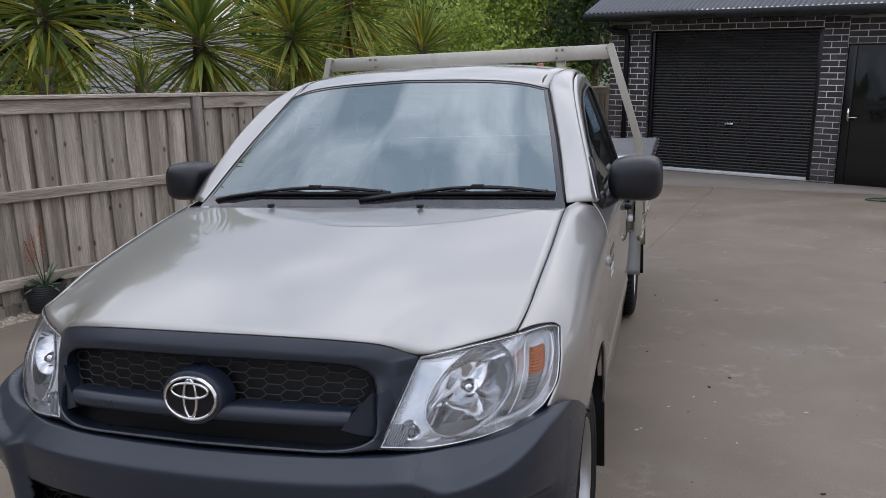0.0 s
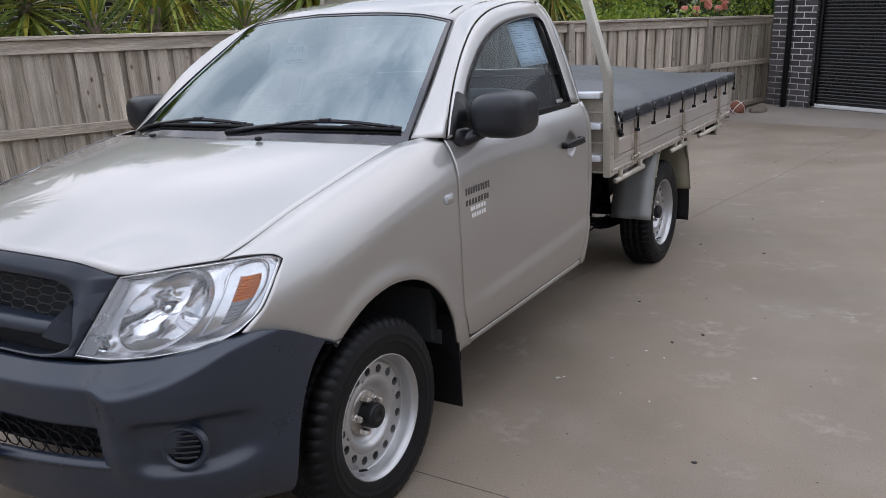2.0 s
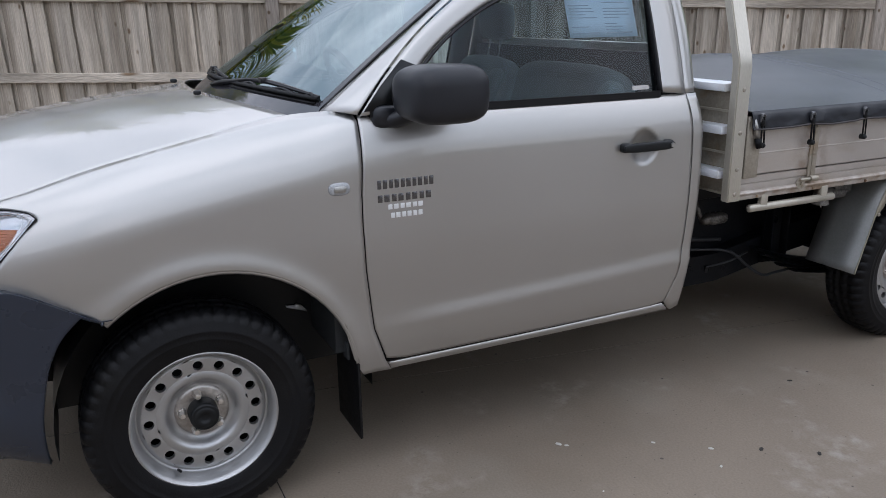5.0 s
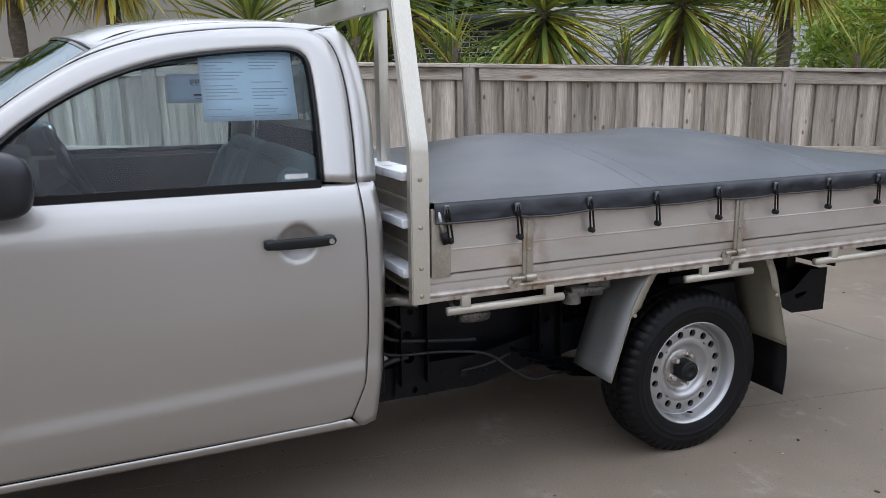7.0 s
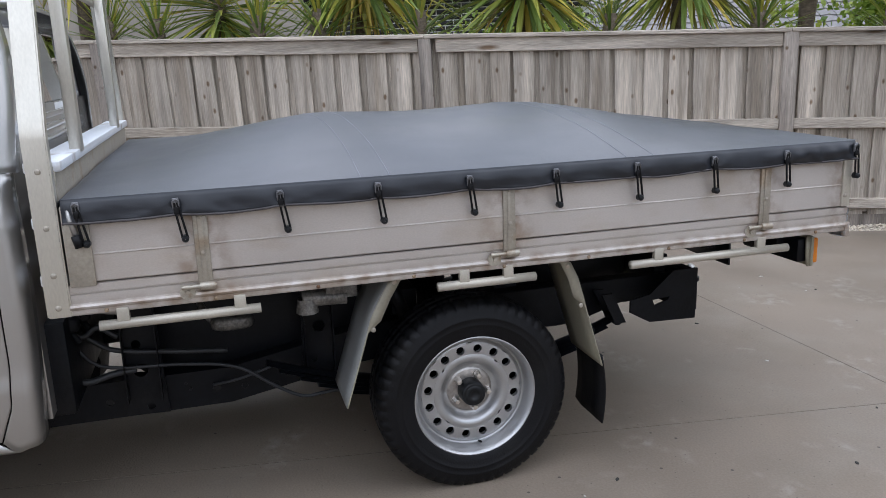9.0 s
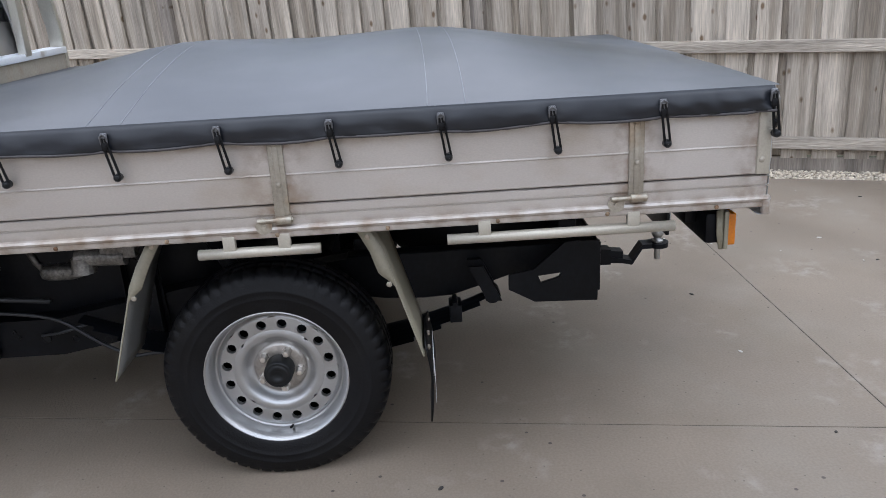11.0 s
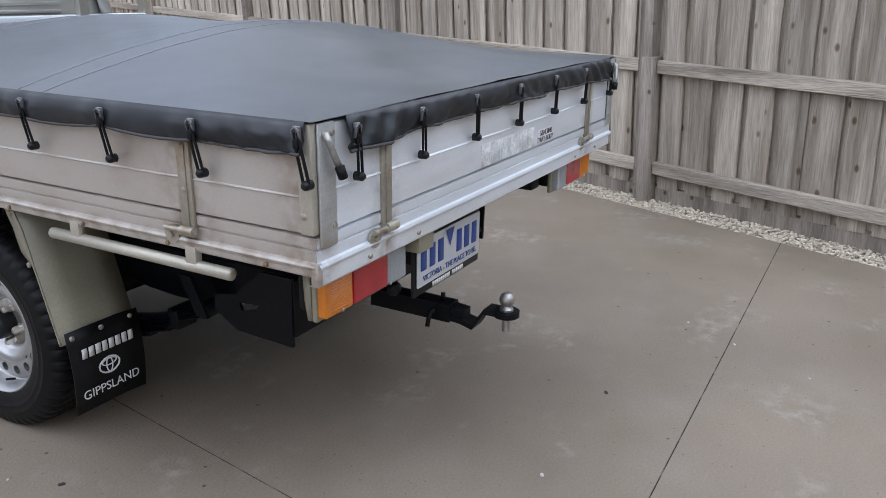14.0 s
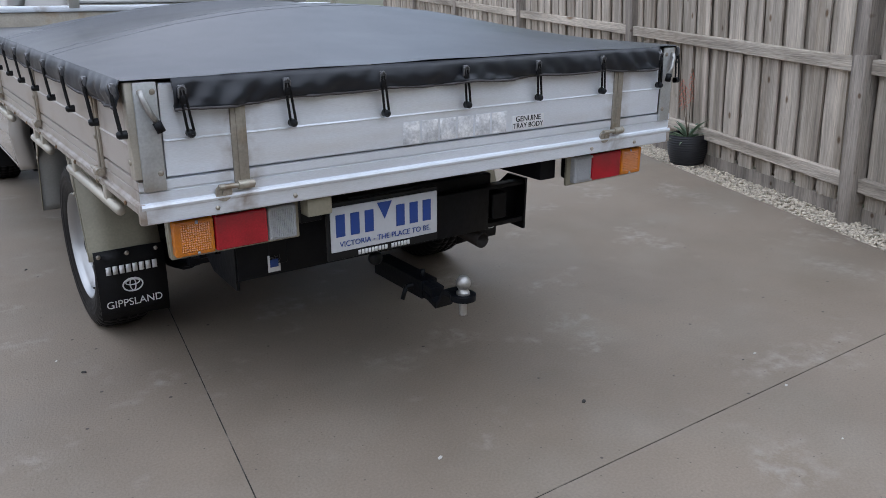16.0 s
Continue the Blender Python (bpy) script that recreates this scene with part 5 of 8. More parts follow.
for s in (1, -1):
    bm = bmesh.new()
    q = spline([(s * 0.560, 1.00, 1.600), (s * 0.565, 1.10, 1.640), (s * 0.575, 1.35, 1.668), (s * 0.578, 1.69, 1.664)], 20)
    tube(bm, q + np.array([0, 0, -0.014]), 0.006, 6, flat=0.5)
    part("roof_moulding", bm, BLACK_PLASTIC, roof)

# windscreen with its black border
wb = spline([(0.0, 0.248, 1.208), (0.3, 0.272, 1.205), (0.55, 0.335, 1.196), (0.735, 0.428, 1.180)], 16)
wt = spline([(0.0, 0.880, 1.630), (0.3, 0.912, 1.620), (0.48, 0.955, 1.602), (0.593, 0.998, 1.572)], 16)
wc = spline([(0.0, 0.248, 1.208), (0, 0.56, 1.432), (0, 0.880, 1.630)], 20)
we = spline([(0.735, 0.428, 1.180), (0.668, 0.71, 1.382), (0.593, 0.998, 1.572)], 20)
P = coons(wb, wt, wc, we)
full = np.concatenate([mirrored(P)[:, :-1], P], 1)
bm = bmesh.new()
grid(bm, full)
screen = part("windscreen", bm, SCREEN, truck, "curved tinted windscreen reflecting clouds", sharp=60)
screen.visible_shadow = False
nrm = np.array([0, -0.55, 0.83])
BORDER = stuff("screen_border_black", (0.030, 0.029, 0.034), rough=0.08, var=0.1, spec=0.9)
WIPER = stuff("wiper_black", (0.010, 0.010, 0.012), rough=0.38, var=0.15, scale=14, fine=200, spec=0.4)
bm = bmesh.new()
grid(bm, np.stack([full[0] - 1.25 * (full[1] - full[0]), full[0], full[0] + 0.8 * (full[1] - full[0])]) + nrm * 0.0024)
grid(bm, np.stack([full[-1], full[-1] + 0.35 * (full[-2] - full[-1])]) + nrm * 0.0024)
grid(bm, np.stack([full[:, 0], full[:, 0] + 0.50 * (full[:, 1] - full[:, 0])]) + nrm * 0.0015)
grid(bm, np.stack([full[:, -1], full[:, -1] + 0.50 * (full[:, -2] - full[:, -1])]) + nrm * 0.0015)
part("screen_border", bm, BORDER, screen, "black screen border")
bm = bmesh.new()
for q in (full[:, 0], full[:, -1], full[-1]):
    tube(bm, q + nrm * 0.001, 0.004, 6)
part("screen_seal", bm, TRIM, screen)


def on_screen(x, up, off):
    """A point over the foot of the windscreen: up along the glass, off away from it."""
    y, z = np.interp(abs(x), wb[:, 0], wb[:, 1]), np.interp(abs(x), wb[:, 0], wb[:, 2])
    return (x, y + 0.82 * up - 0.57 * off, z + 0.57 * up + 0.82 * off)


for xp, xa, xb in ((-0.64, -0.43, 0.13), (0.02, 0.22, 0.70)):
    xm = (xa + xb) / 2 - 0.02
    bm = bmesh.new()
    tube(bm, [on_screen(xp, 0.006, 0.002), on_screen(xp + 0.09, 0.018, 0.010), on_screen(xp + 0.22, 0.036, 0.014), on_screen(xm - 0.10, 0.050, 0.020), on_screen(xm, 0.054, 0.022)], [0.017, 0.015, 0.011, 0.008, 0.007], 8, flat=0.6)
    wiper = part("wiper", bm, WIPER, truck, "black wiper resting at the foot of the screen", sharp=50)
    bm = bmesh.new()
    tube(bm, [on_screen(xa + (xb - xa) * k / 14, 0.032, 0.008 + 0.002 * math.sin(math.pi * k / 14)) for k in range(15)], 0.012, 6, flat=0.7)
    tube(bm, [on_screen(xa + (xb - xa) * k / 14, 0.018, 0.003) for k in range(15)], 0.006, 4)
    part("wiper_blade", bm, RUBBER, wiper)
    bm = bmesh.new()
    tube(bm, [on_screen(xa + (xb - xa) * k / 16, 0.040 + 0.014 * math.sin(math.pi * k / 16), 0.010 + 0.010 * math.sin(math.pi * k / 16)) for k in range(17)], [0.005 + 0.003 * math.sin(math.pi * k / 16) for k in range(17)], 6)
    for f in (0.06, 0.30, 0.70, 0.94):
        x = xa + (xb - xa) * f
        w = 0.05 if 0.2 < f < 0.8 else 0.012
        tube(bm, [on_screen(x - w, 0.036, 0.012), on_screen(x, 0.044, 0.016), on_screen(x + w, 0.036, 0.012)], 0.005, 6)
    c = on_screen(xm, 0.054, 0.024)
    box(bm, c[0] - 0.022, c[0] + 0.022, c[1] - 0.010, c[1] + 0.010, c[2] - 0.010, c[2] + 0.008, 0.003)
    part("blade_bow", bm, WIPER, wiper)

# back of the cab with its window
cab_back = one_box("cab_back", PAINT, truck, -0.76, 0.76, 1.768, 1.785, 0.42, 1.33, 0.004)
for z in (1.205, 1.243, 1.281):
    one_box("back_rib", PAINT, cab_back, -0.50, 0.50, 1.784, 1.796, z, z + 0.020, 0.005)
one_box("back_sticker", SIGN_WHITE, cab_back, -0.16, 0.02, 1.7855, 1.787, 1.302, 1.325, 0.0005, "white paper sticker")
bm = bmesh.new()
for x0, x1, z0, z1 in ((-0.70, 0.70, 1.575, 1.655), (-0.76, -0.60, 1.331, 1.574), (0.60, 0.76, 1.331, 1.574)):
    vs = box(bm, x0, x1, 1.755, 1.773, z0, z1)
    for v in vs:
        if v.is_valid:
            v.co.y -= 0.03 * max(0, (v.co.z - 1.45) / 0.2)
            if abs(v.co.x) > 0.66:
                v.co.x *= 1 - 0.18 * max(0, (v.co.z - 1.2) / 0.45)
part("cab_back_upper", bm, PAINT, truck)
bm = bmesh.new()
grid(bm, np.array([[(-0.60, 1.766, 1.331), (0.60, 1.766, 1.331)], [(-0.60, 1.741, 1.574), (0.60, 1.741, 1.574)]]))
rw = part("rear_window", bm, REAR_PANE, truck, "flat rear cab window")
rw.visible_shadow = False

# cabin
one_box("cabin_floor", CABIN, truck, -0.80, 0.80, 0.45, 1.76, 0.40, 0.46, 0.005)
one_box("cabin_front", CABIN, truck, -0.78, 0.78, 0.42, 0.47, 0.42, 1.10, 0.005)
one_box("cabin_rear_trim", CABIN_GREY, truck, -0.74, 0.74, 1.722, 1.740, 0.45, 1.30, 0.005)
bm = bmesh.new()
P = []
for x in np.linspace(-0.74, 0.74, 13):
    f = 0.05 * (x / 0.74) ** 2
    P.append([(x, 0.40 + f, 1.165), (x, 0.52 + f, 1.195), (x, 0.66, 1.185), (x, 0.74, 1.13), (x, 0.73, 0.98), (x, 0.66, 0.80)])
grid(bm, np.array(P))
dash = thick(part("dashboard", bm, CABIN, truck, "dark moulded dashboard"), 0.02)
bm = bmesh.new()
blob(bm, (-0.37, 0.66, 1.20), (0.17, 0.09, 0.045), 0.6, 20, 12)
part("instrument_hood", bm, CABIN, dash)
bm = bmesh.new()
mw = pose(-0.37, 0.902, 1.140, -62, 0, 0)
ring = [mw @ Vector((0.185 * math.cos(a), 0.185 * math.sin(a), 0)) for a in (2 * math.pi * k / 36 for k in range(37))]
tube(bm, ring, 0.015, 8, caps=False)
for a in (90, 210, 330):
    tube(bm, [mw @ Vector((0, 0, -0.03)), mw @ Vector((0.18 * math.cos(radians(a)), 0.18 * math.sin(radians(a)), 0))], [0.03, 0.014], 8)
wheel_st = part("steering_wheel", bm, BLACK_PLASTIC, truck, "black three-spoke steering wheel")
bm = bmesh.new()
tube(bm, [mw @ Vector((0, 0, 0)), mw @ Vector((0, 0, -0.25))], 0.035, 10)
part("steering_column", bm, CABIN, wheel_st)


def car_seat(x0, x1, name, rests):
    """A seat with cushion, leaning back and head rests."""
    w, cx = (x1 - x0) / 2, (x0 + x1) / 2
    bm = bmesh.new()
    blob(bm, (cx, 1.20, 0.70), (w, 0.28, 0.10), 0.42, 24, 12)
    st = part(name, bm, SEAT, truck, "grey vinyl cab seat")
    lean = pose(cx, 1.535, 0.945, -19, 0, 0)
    bm = bmesh.new()
    blob(bm, (0, 0, 0), (w, 0.075, 0.315), 0.42, 32, 22)
    for v in bm.verts:
        v.co.y += 0.020 * (1 - min(1.0, abs(v.co.x) / (w * 0.62)) ** 4) * (v.co.y < 0) * (abs(v.co.z) < 0.25)
    bmesh.ops.transform(bm, matrix=lean, verts=bm.verts)
    part("seat_back", bm, SEAT, st)
    for e in (-1, 1):
        bm = bmesh.new()
        blob(bm, (e * (w - 0.055), -0.045, -0.02), (0.055, 0.060, 0.275), 0.6, 16, 18)
        bmesh.ops.transform(bm, matrix=lean, verts=bm.verts)
        part("bolster", bm, SEAT, st)
    bm = bmesh.new()
    tube(bm, [(x_, -0.062, -0.17) for x_ in np.linspace(-w + 0.1, w - 0.1, 8)], 0.004, 6)
    bmesh.ops.transform(bm, matrix=lean, verts=bm.verts)
    part("stitched_seam", bm, CABIN_GREY, st)
    for hx in rests:
        bm = bmesh.new()
        blob(bm, (hx, 1.660, 1.405), (0.125, 0.045, 0.085), 0.55, 20, 14)
        hr = part("head_rest", bm, SEAT, st)
        bm = bmesh.new()
        for d in (-0.05, 0.05):
            tube(bm, [(hx + d, 1.635, 1.20), (hx + d, 1.66, 1.36)], 0.006, 6)
        part("stem", bm, CHROME, hr)


car_seat(-0.66, -0.16, "driver_seat", (-0.41,))
car_seat(-0.12, 0.68, "bench_seat", ())
for s in (1, -1):
    bm = bmesh.new()
    box(bm, min(s * 0.77, s * 0.80), max(s * 0.77, s * 0.80), 0.52, 1.70, 0.46, 1.15, 0.01)
    tr = part("door_card", bm, CABIN, doors[0 if s > 0 else 1], "dark grey inner door trim")
    bm = bmesh.new()
    box(bm, min(s * 0.72, s * 0.775), max(s * 0.72, s * 0.775), 0.80, 1.45, 0.86, 0.93, 0.018)
    part("arm_rest", bm, CABIN_GREY, tr)
bm = bmesh.new()
tube(bm, [(0.655, 1.665, 1.50), (0.735, 1.66, 1.2), (0.75, 1.62, 0.6)], 0.012, 6, flat=0.3)
part("seat_belt", bm, CABIN, truck)
bm = bmesh.new()
blob(bm, (0, 0.90, 1.53), (0.12, 0.02, 0.035), 0.6, 20, 10)
tube(bm, [(0, 0.90, 1.55), (0, 0.93, 1.60)], 0.01, 6)
part("inner_mirror", bm, BLACK_PLASTIC, truck, "black rear-view mirror on the screen")


def on_pane(s, y, z, d):
    return Vector((s * (float(cab_x(z)) - 0.006 - d), y, z))


def paper(s, y0, y1, z0, z1, label, tilt=0.0):
    """A printed sheet taped inside a door glass."""
    bm = bmesh.new()
    P = np.array([[on_pane(s, y0 + (y1 - y0) * i / 4, z0 + (z1 - z0) * j / 4 + tilt * i, 0.006) for i in range(5)] for j in range(5)])
    grid(bm, P)
    return thick(part("notice", bm, PAPER, truck, label), 0.001, 0)


nt = paper(1, 1.283, 1.560, 1.364, 1.566, "white printed notice taped inside the door glass")
bm = bmesh.new()
rr = random.Random(3)
for col in range(2):
    for k in range(19):
        z = 1.556 - 0.0098 * k
        ya = 1.293 + 0.137 * col
        L = 0.118 * rr.uniform(0.35, 1.0)
        if rr.random() < 0.85:
            p = [on_pane(1, ya, z, 0.004), on_pane(1, ya + L, z, 0.004), on_pane(1, ya + L, z - 0.0028, 0.004), on_pane(1, ya, z - 0.0028, 0.004)]
            bm.faces.new([bm.verts.new(q) for q in p])
tagged(part("print_lines", bm, INK_PALE, nt), "lines of small print", kind="stuff")
nt2 = paper(-1, 1.315, 1.598, 1.388, 1.520, "white price notice taped inside the far door glass")
for body, size, z in (("$12,999", 0.046, 1.478),):
    c = on_pane(-1, 1.492, z, 0.0045)
    m = Matrix.Translation(c) @ Matrix(((0, 0.33, -0.94, 0), (-1, 0, 0, 0), (0, 0.94, 0.33, 0), (0, 0, 0, 1)))
    text("price", body, size, INK, nt2, m)
bm = bmesh.new()
for d in (0.0045, 0.0075):
    for z, y0, y1, h in ((1.428, 1.435, 1.575, 0.010), (1.410, 1.44, 1.575, 0.003)):
        bm.faces.new([bm.verts.new(on_pane(-1, y, q, d)) for y, q in ((y0, z), (y1, z), (y1, z - h), (y0, z - h))])
part("print_bars", bm, INK, nt2)
# the price shows through the sheet from the cab's inside
c = on_pane(-1, 1.492, 1.478, 0.0078)
text("price", "$12,999", 0.046, INK, nt2, Matrix.Translation(c) @ Matrix(((0, 0.33, -0.94, 0), (-1, 0, 0, 0), (0, 0.94, 0.33, 0), (0, 0, 0, 1))))
st = raw("glass_sticker", [on_pane(1, y, z, -0.002) for y, z in ((1.495, 1.190), (1.565, 1.190), (1.565, 1.204), (1.495, 1.204))], [(0, 1, 2, 3)], DULL_STEEL, truck)

# ---- nose ----
LOW = [(0.453, -0.777, 0.776), (0.56, -0.748, 0.772), (0.66, -0.680, 0.772), (0.72, -0.622, 0.778), (0.770, -0.572, 0.790), (0.806, -0.524, 0.811)]
TIP = [(0.806, -0.524, 0.811)] + [(float(side_x(y, z)) + 0.003, y, z) for y, z in ((-0.47, 0.850), (-0.425, 0.895), (-0.383, 0.938))] + [(0.826, -0.356, 0.966)]
HIGH = [(0.528, -0.655, 0.970), (0.64, -0.576, 0.981), (0.737, -0.488, 0.987), (0.785, -0.415, 0.986), (0.812, -0.372, 0.979), (0.826, -0.356, 0.966)]
LENS_N = (40, 26)


def lamp_patch(nu, nv):
    P = coons(spline(LOW, nu), spline(HIGH, nu), polyline([LOW[0], HIGH[0]], nv), spline(TIP, nv))
    u, v = np.linspace(0, 1, nu)[None, :, None], np.linspace(0, 1, nv)[:, None, None]
    return P + np.array([0.55, -0.75, 0.2]) * (0.018 * 16 * u * (1 - u) * v * (1 - v))


LP = lamp_patch(*LENS_N)
INWARD = np.array([-0.42, 0.90, -0.06])


def lens_at(u, v, d=0.0):
    """A point d behind the headlamp's lens, u across from the grille, v up."""
    i, j = min(max(u, 0), 1) * (LENS_N[0] - 1), min(max(v, 0), 1) * (LENS_N[1] - 1)
    i0, j0 = min(int(i), LENS_N[0] - 2), min(int(j), LENS_N[1] - 2)
    f, g = i - i0, j - j0
    p = (1 - f) * (1 - g) * LP[j0, i0] + f * (1 - g) * LP[j0, i0 + 1] + (1 - f) * g * LP[j0 + 1, i0] + f * g * LP[j0 + 1, i0 + 1]
    return p + INWARD * d


UC, VC, RU, RV = 0.395, 0.495, 0.232, 0.425


def bowl_at(r, a, d):
    return lens_at(UC + RU * r * math.cos(a), VC + RV * r * math.sin(a), d)


LAMP_SILVER = stuff("lamp_housing", (0.78, 0.785, 0.80), rough=0.22, metal=0.75, var=0.06, scale=14, fine=90)
LAMP_GREY = stuff("lamp_shade", (0.36, 0.35, 0.34), rough=0.4, metal=0.4, var=0.08, scale=40, fine=260)
for s in (1, -1):
    hl = new("headlamp")
    hl.parent = truck
    tagged(hl, "large clear headlamp with chrome reflector")
    sx = Matrix.Diagonal((s, 1, 1, 1))

    def put(name, bm, material, label="", sharp=38, parent=hl):
        bmesh.ops.transform(bm, matrix=sx, verts=bm.verts)
        bmesh.ops.recalc_face_normals(bm, faces=bm.faces)
        return part(name, bm, material, parent, label, sharp)

    bm = bmesh.new()
    grid(bm, LP)
    ob = put("lens", bm, LAMP_GLASS, "clear lens", sharp=70)
    ob.visible_shadow = False
    ring = np.concatenate([LP[0], LP[1:, -1], LP[-1, ::-1][1:], LP[::-1, 0][1:]])
    uv = [(k / 39, 0) for k in range(40)] + [(1, k / 25) for k in range(1, 26)] + [(1 - k / 39, 1) for k in range(1, 40)] + [(0, 1 - k / 25) for k in range(1, 26)]
    # housing: side walls, and a back plate with the round bowl opening
    bm = bmesh.new()
    grid(bm, np.array([[lens_at(u, v, 0.003) for u, v in uv], [lens_at(0.03 + 0.94 * u, 0.05 + 0.90 * v, 0.035) for u, v in uv]]))
    put("housing", bm, LAMP_SILVER, sharp=60)
    bm = bmesh.new()
    flat = []
    for u, v in uv:
        a = math.atan2((v - VC) / RV, (u - UC) / RU)
        flat.append((bowl_at(1.02, a, 0.030), lens_at(0.03 + 0.94 * u, 0.05 + 0.90 * v, 0.034)))
    grid(bm, np.array([[q[0] for q in flat], [q[1] for q in flat]]))
    put("back_plate", bm, LAMP_SILVER, sharp=60)
    # faceted bowl
    bm = bmesh.new()
    NA = 60
    rows = []
    for r in (0.001, 0.15, 0.3, 0.45, 0.6, 0.72, 0.84, 0.94, 1.02):
        rows.append([bowl_at(r, 2 * math.pi * k / NA, 0.030 + 0.085 * (1 - r * r) + (-(0.020 * (1 - r)) if math.sin(2 * math.pi * k / NA) * r < -0.30 else (0.010 * (1 - r) if math.sin(2 * math.pi * k / NA) * r > 0.34 else 0))) for k in range(NA + 1)])
    grid(bm, np.array(rows))
    put("reflector", bm, REFLECT, "fluted chrome reflector", sharp=34)
    bm = bmesh.new()
    tube(bm, [bowl_at(1.02, 2 * math.pi * k / 48, 0.026) for k in range(49)], 0.0028, 6, caps=False)
    put("reflector_rim", bm, LAMP_SILVER)
    bm = bmesh.new()
    blob(bm, tuple(bowl_at(0, 0, 0.072)), (0.021, 0.030, 0.019), 0.8, 16, 10)
    put("bulb_shield", bm, CHROME)
    bm = bmesh.new()
    blob(bm, tuple(bowl_at(0.02, 1, 0.055)), (0.011, 0.018, 0.011), 0.9, 14, 8)
    put("bulb", bm, LAMP_GLASS)
    # grey dipped shelf at the bowl's foot
    bm = bmesh.new()
    grid(bm, np.array([[bowl_at(1.0, -math.pi * (0.20 + 0.60 * k / 20), 0.028) for k in range(21)], [bowl_at(0.72 + 0.27 * abs(k - 10) / 10, -math.pi * (0.20 + 0.60 * k / 20), 0.050) for k in range(21)]]))
    put("bowl_shelf", bm, LAMP_GREY, "grey stippled shelf")
    # broad curved divider round the outer side of the bowl
    bm = bmesh.new()
    arc = [math.radians(a) for a in np.linspace(-84, 84, 30)]
    grid(bm, np.array([[bowl_at(r, a, d) for a in arc] for r, d in ((1.04, 0.034), (1.045, 0.014), (1.075, 0.010), (1.105, 0.014), (1.11, 0.036))]))
    put("divider", bm, LAMP_SILVER, "curved silver divider", sharp=40)
    # turn lamp: an amber block over a clear one, both finely ribbed
    for nm, mt, v0_, v1_, n_ in (("turn_lamp", AMBER_PALE, 0.50, 0.76, 8), ("marker_lamp", CLEAR, 0.27, 0.49, 6)):
        bm = bmesh.new()
        rows = []
        for k in range(2 * n_ + 1):
            v = v0_ + (v1_ - v0_) * k / (2 * n_)
            bow = 0.035 * math.sin(math.pi * (v - 0.30) / 0.56)
            rows.append([lens_at(u, v, 0.020 + (0.003 if k % 2 else 0) + 0.02 * (t_ ** 2)) for t_, u in zip(np.linspace(-1, 1, 5), np.linspace(0.745 + 0.02 * (v - 0.3), 0.872 + bow, 5))])
        grid(bm, np.array(rows))
        thick(put(nm, bm, mt, "amber turn lamp" if mt is AMBER_PALE else "clear ribbed marker", sharp=20), 0.006)
    bm = bmesh.new()
    edge_uv = [(0.690, 0.16), (0.705, 0.60), (0.715, 0.90), (0.89, 0.92), (0.945, 0.72), (0.925, 0.46), (0.83, 0.20), (0.690, 0.16)]
    tube(bm, [lens_at(u, v, 0.018) for u, v in spline(edge_uv, 40)], 0.0026, 6)
    put("turn_frame", bm, LAMP_SILVER)
    # small park lamp with fluting in the inner foot
    bm = bmesh.new()
    c = lens_at(0.135, 0.17, 0.020)
    rot = Vector((0.42, -0.90, 0.06)).to_track_quat("X", "Z").to_matrix().to_4x4()
    lathe(bm, [(0.0005, -0.016), (0.012, -0.010), (0.018, 0.006), (0.0215, 0.008), (0.023, -0.012)], 20, Matrix.Translation(c) @ rot)
    put("park_lamp", bm, CHROME, "small round park lamp")
    bm = bmesh.new()
    blob(bm, tuple(lens_at(0.135, 0.17, 0.012)), (0.007, 0.010, 0.007), 0.9, 10, 6)
    put("park_bulb", bm, LAMP_GREY)
    bm = bmesh.new()
    for k in range(9):
        u = 0.022 + 0.0125 * k
        tube(bm, [lens_at(u, 0.035, 0.010), lens_at(u + 0.004, 0.25, 0.010)], 0.0022, 5)
    put("fluting", bm, CLEAR)
    bm = bmesh.new()
    tube(bm, ring + INWARD * 0.003, 0.0022, 6)
    put("lamp_seal", bm, TRIM)
    bm = bmesh.new()
    tube(bm, [lens_at(0.015 + 0.97 * u, 0.025 + 0.95 * v, 0.001) for u, v in uv], 0.0016, 5)
    put("lens_edge", bm, LAMP_SILVER)

# bumper: a moulded shell round the nose
PLAN = spline([(0, -0.892), (0.2, -0.884), (0.40, -0.860), (0.57, -0.812), (0.70, -0.740), (0.795, -0.640), (0.850, -0.52), (0.878, -0.39), (0.888, -0.24), (0.888, -0.15)], 400)
PLEN = np.concatenate(([0], np.cumsum(np.linalg.norm(np.diff(PLAN, axis=0), axis=1))))


def plan_at(s):
    return np.stack([np.interp(s, PLEN, PLAN[:, 0]), np.interp(s, PLEN, PLAN[:, 1])], -1)


def s_of_y(y):
    return np.interp(y, PLAN[:, 1], PLEN)


IN = curve_at([0.27, 0.30, 0.34, 0.42, 0.52, 0.60, 0.66, 0.70, 0.80], [0.13, 0.075, 0.045, 0.022, 0.014, 0.010, 0.006, 0.002, 0.0])
TOPB = curve_at([0, s_of_y(-0.845), s_of_y(-0.76), s_of_y(-0.67), s_of_y(-0.57), s_of_y(-0.5), s_of_y(-0.24)], [0.764, 0.764, 0.770, 0.786, 0.803, 0.806, 0.690])
BREAK = curve_at([0.0, 0.50, 0.57, 0.62, 0.70, 0.78, 0.84, 0.9], [0.722, 0.722, 0.716, 0.706, 0.722, 0.756, 0.790, 0.80])


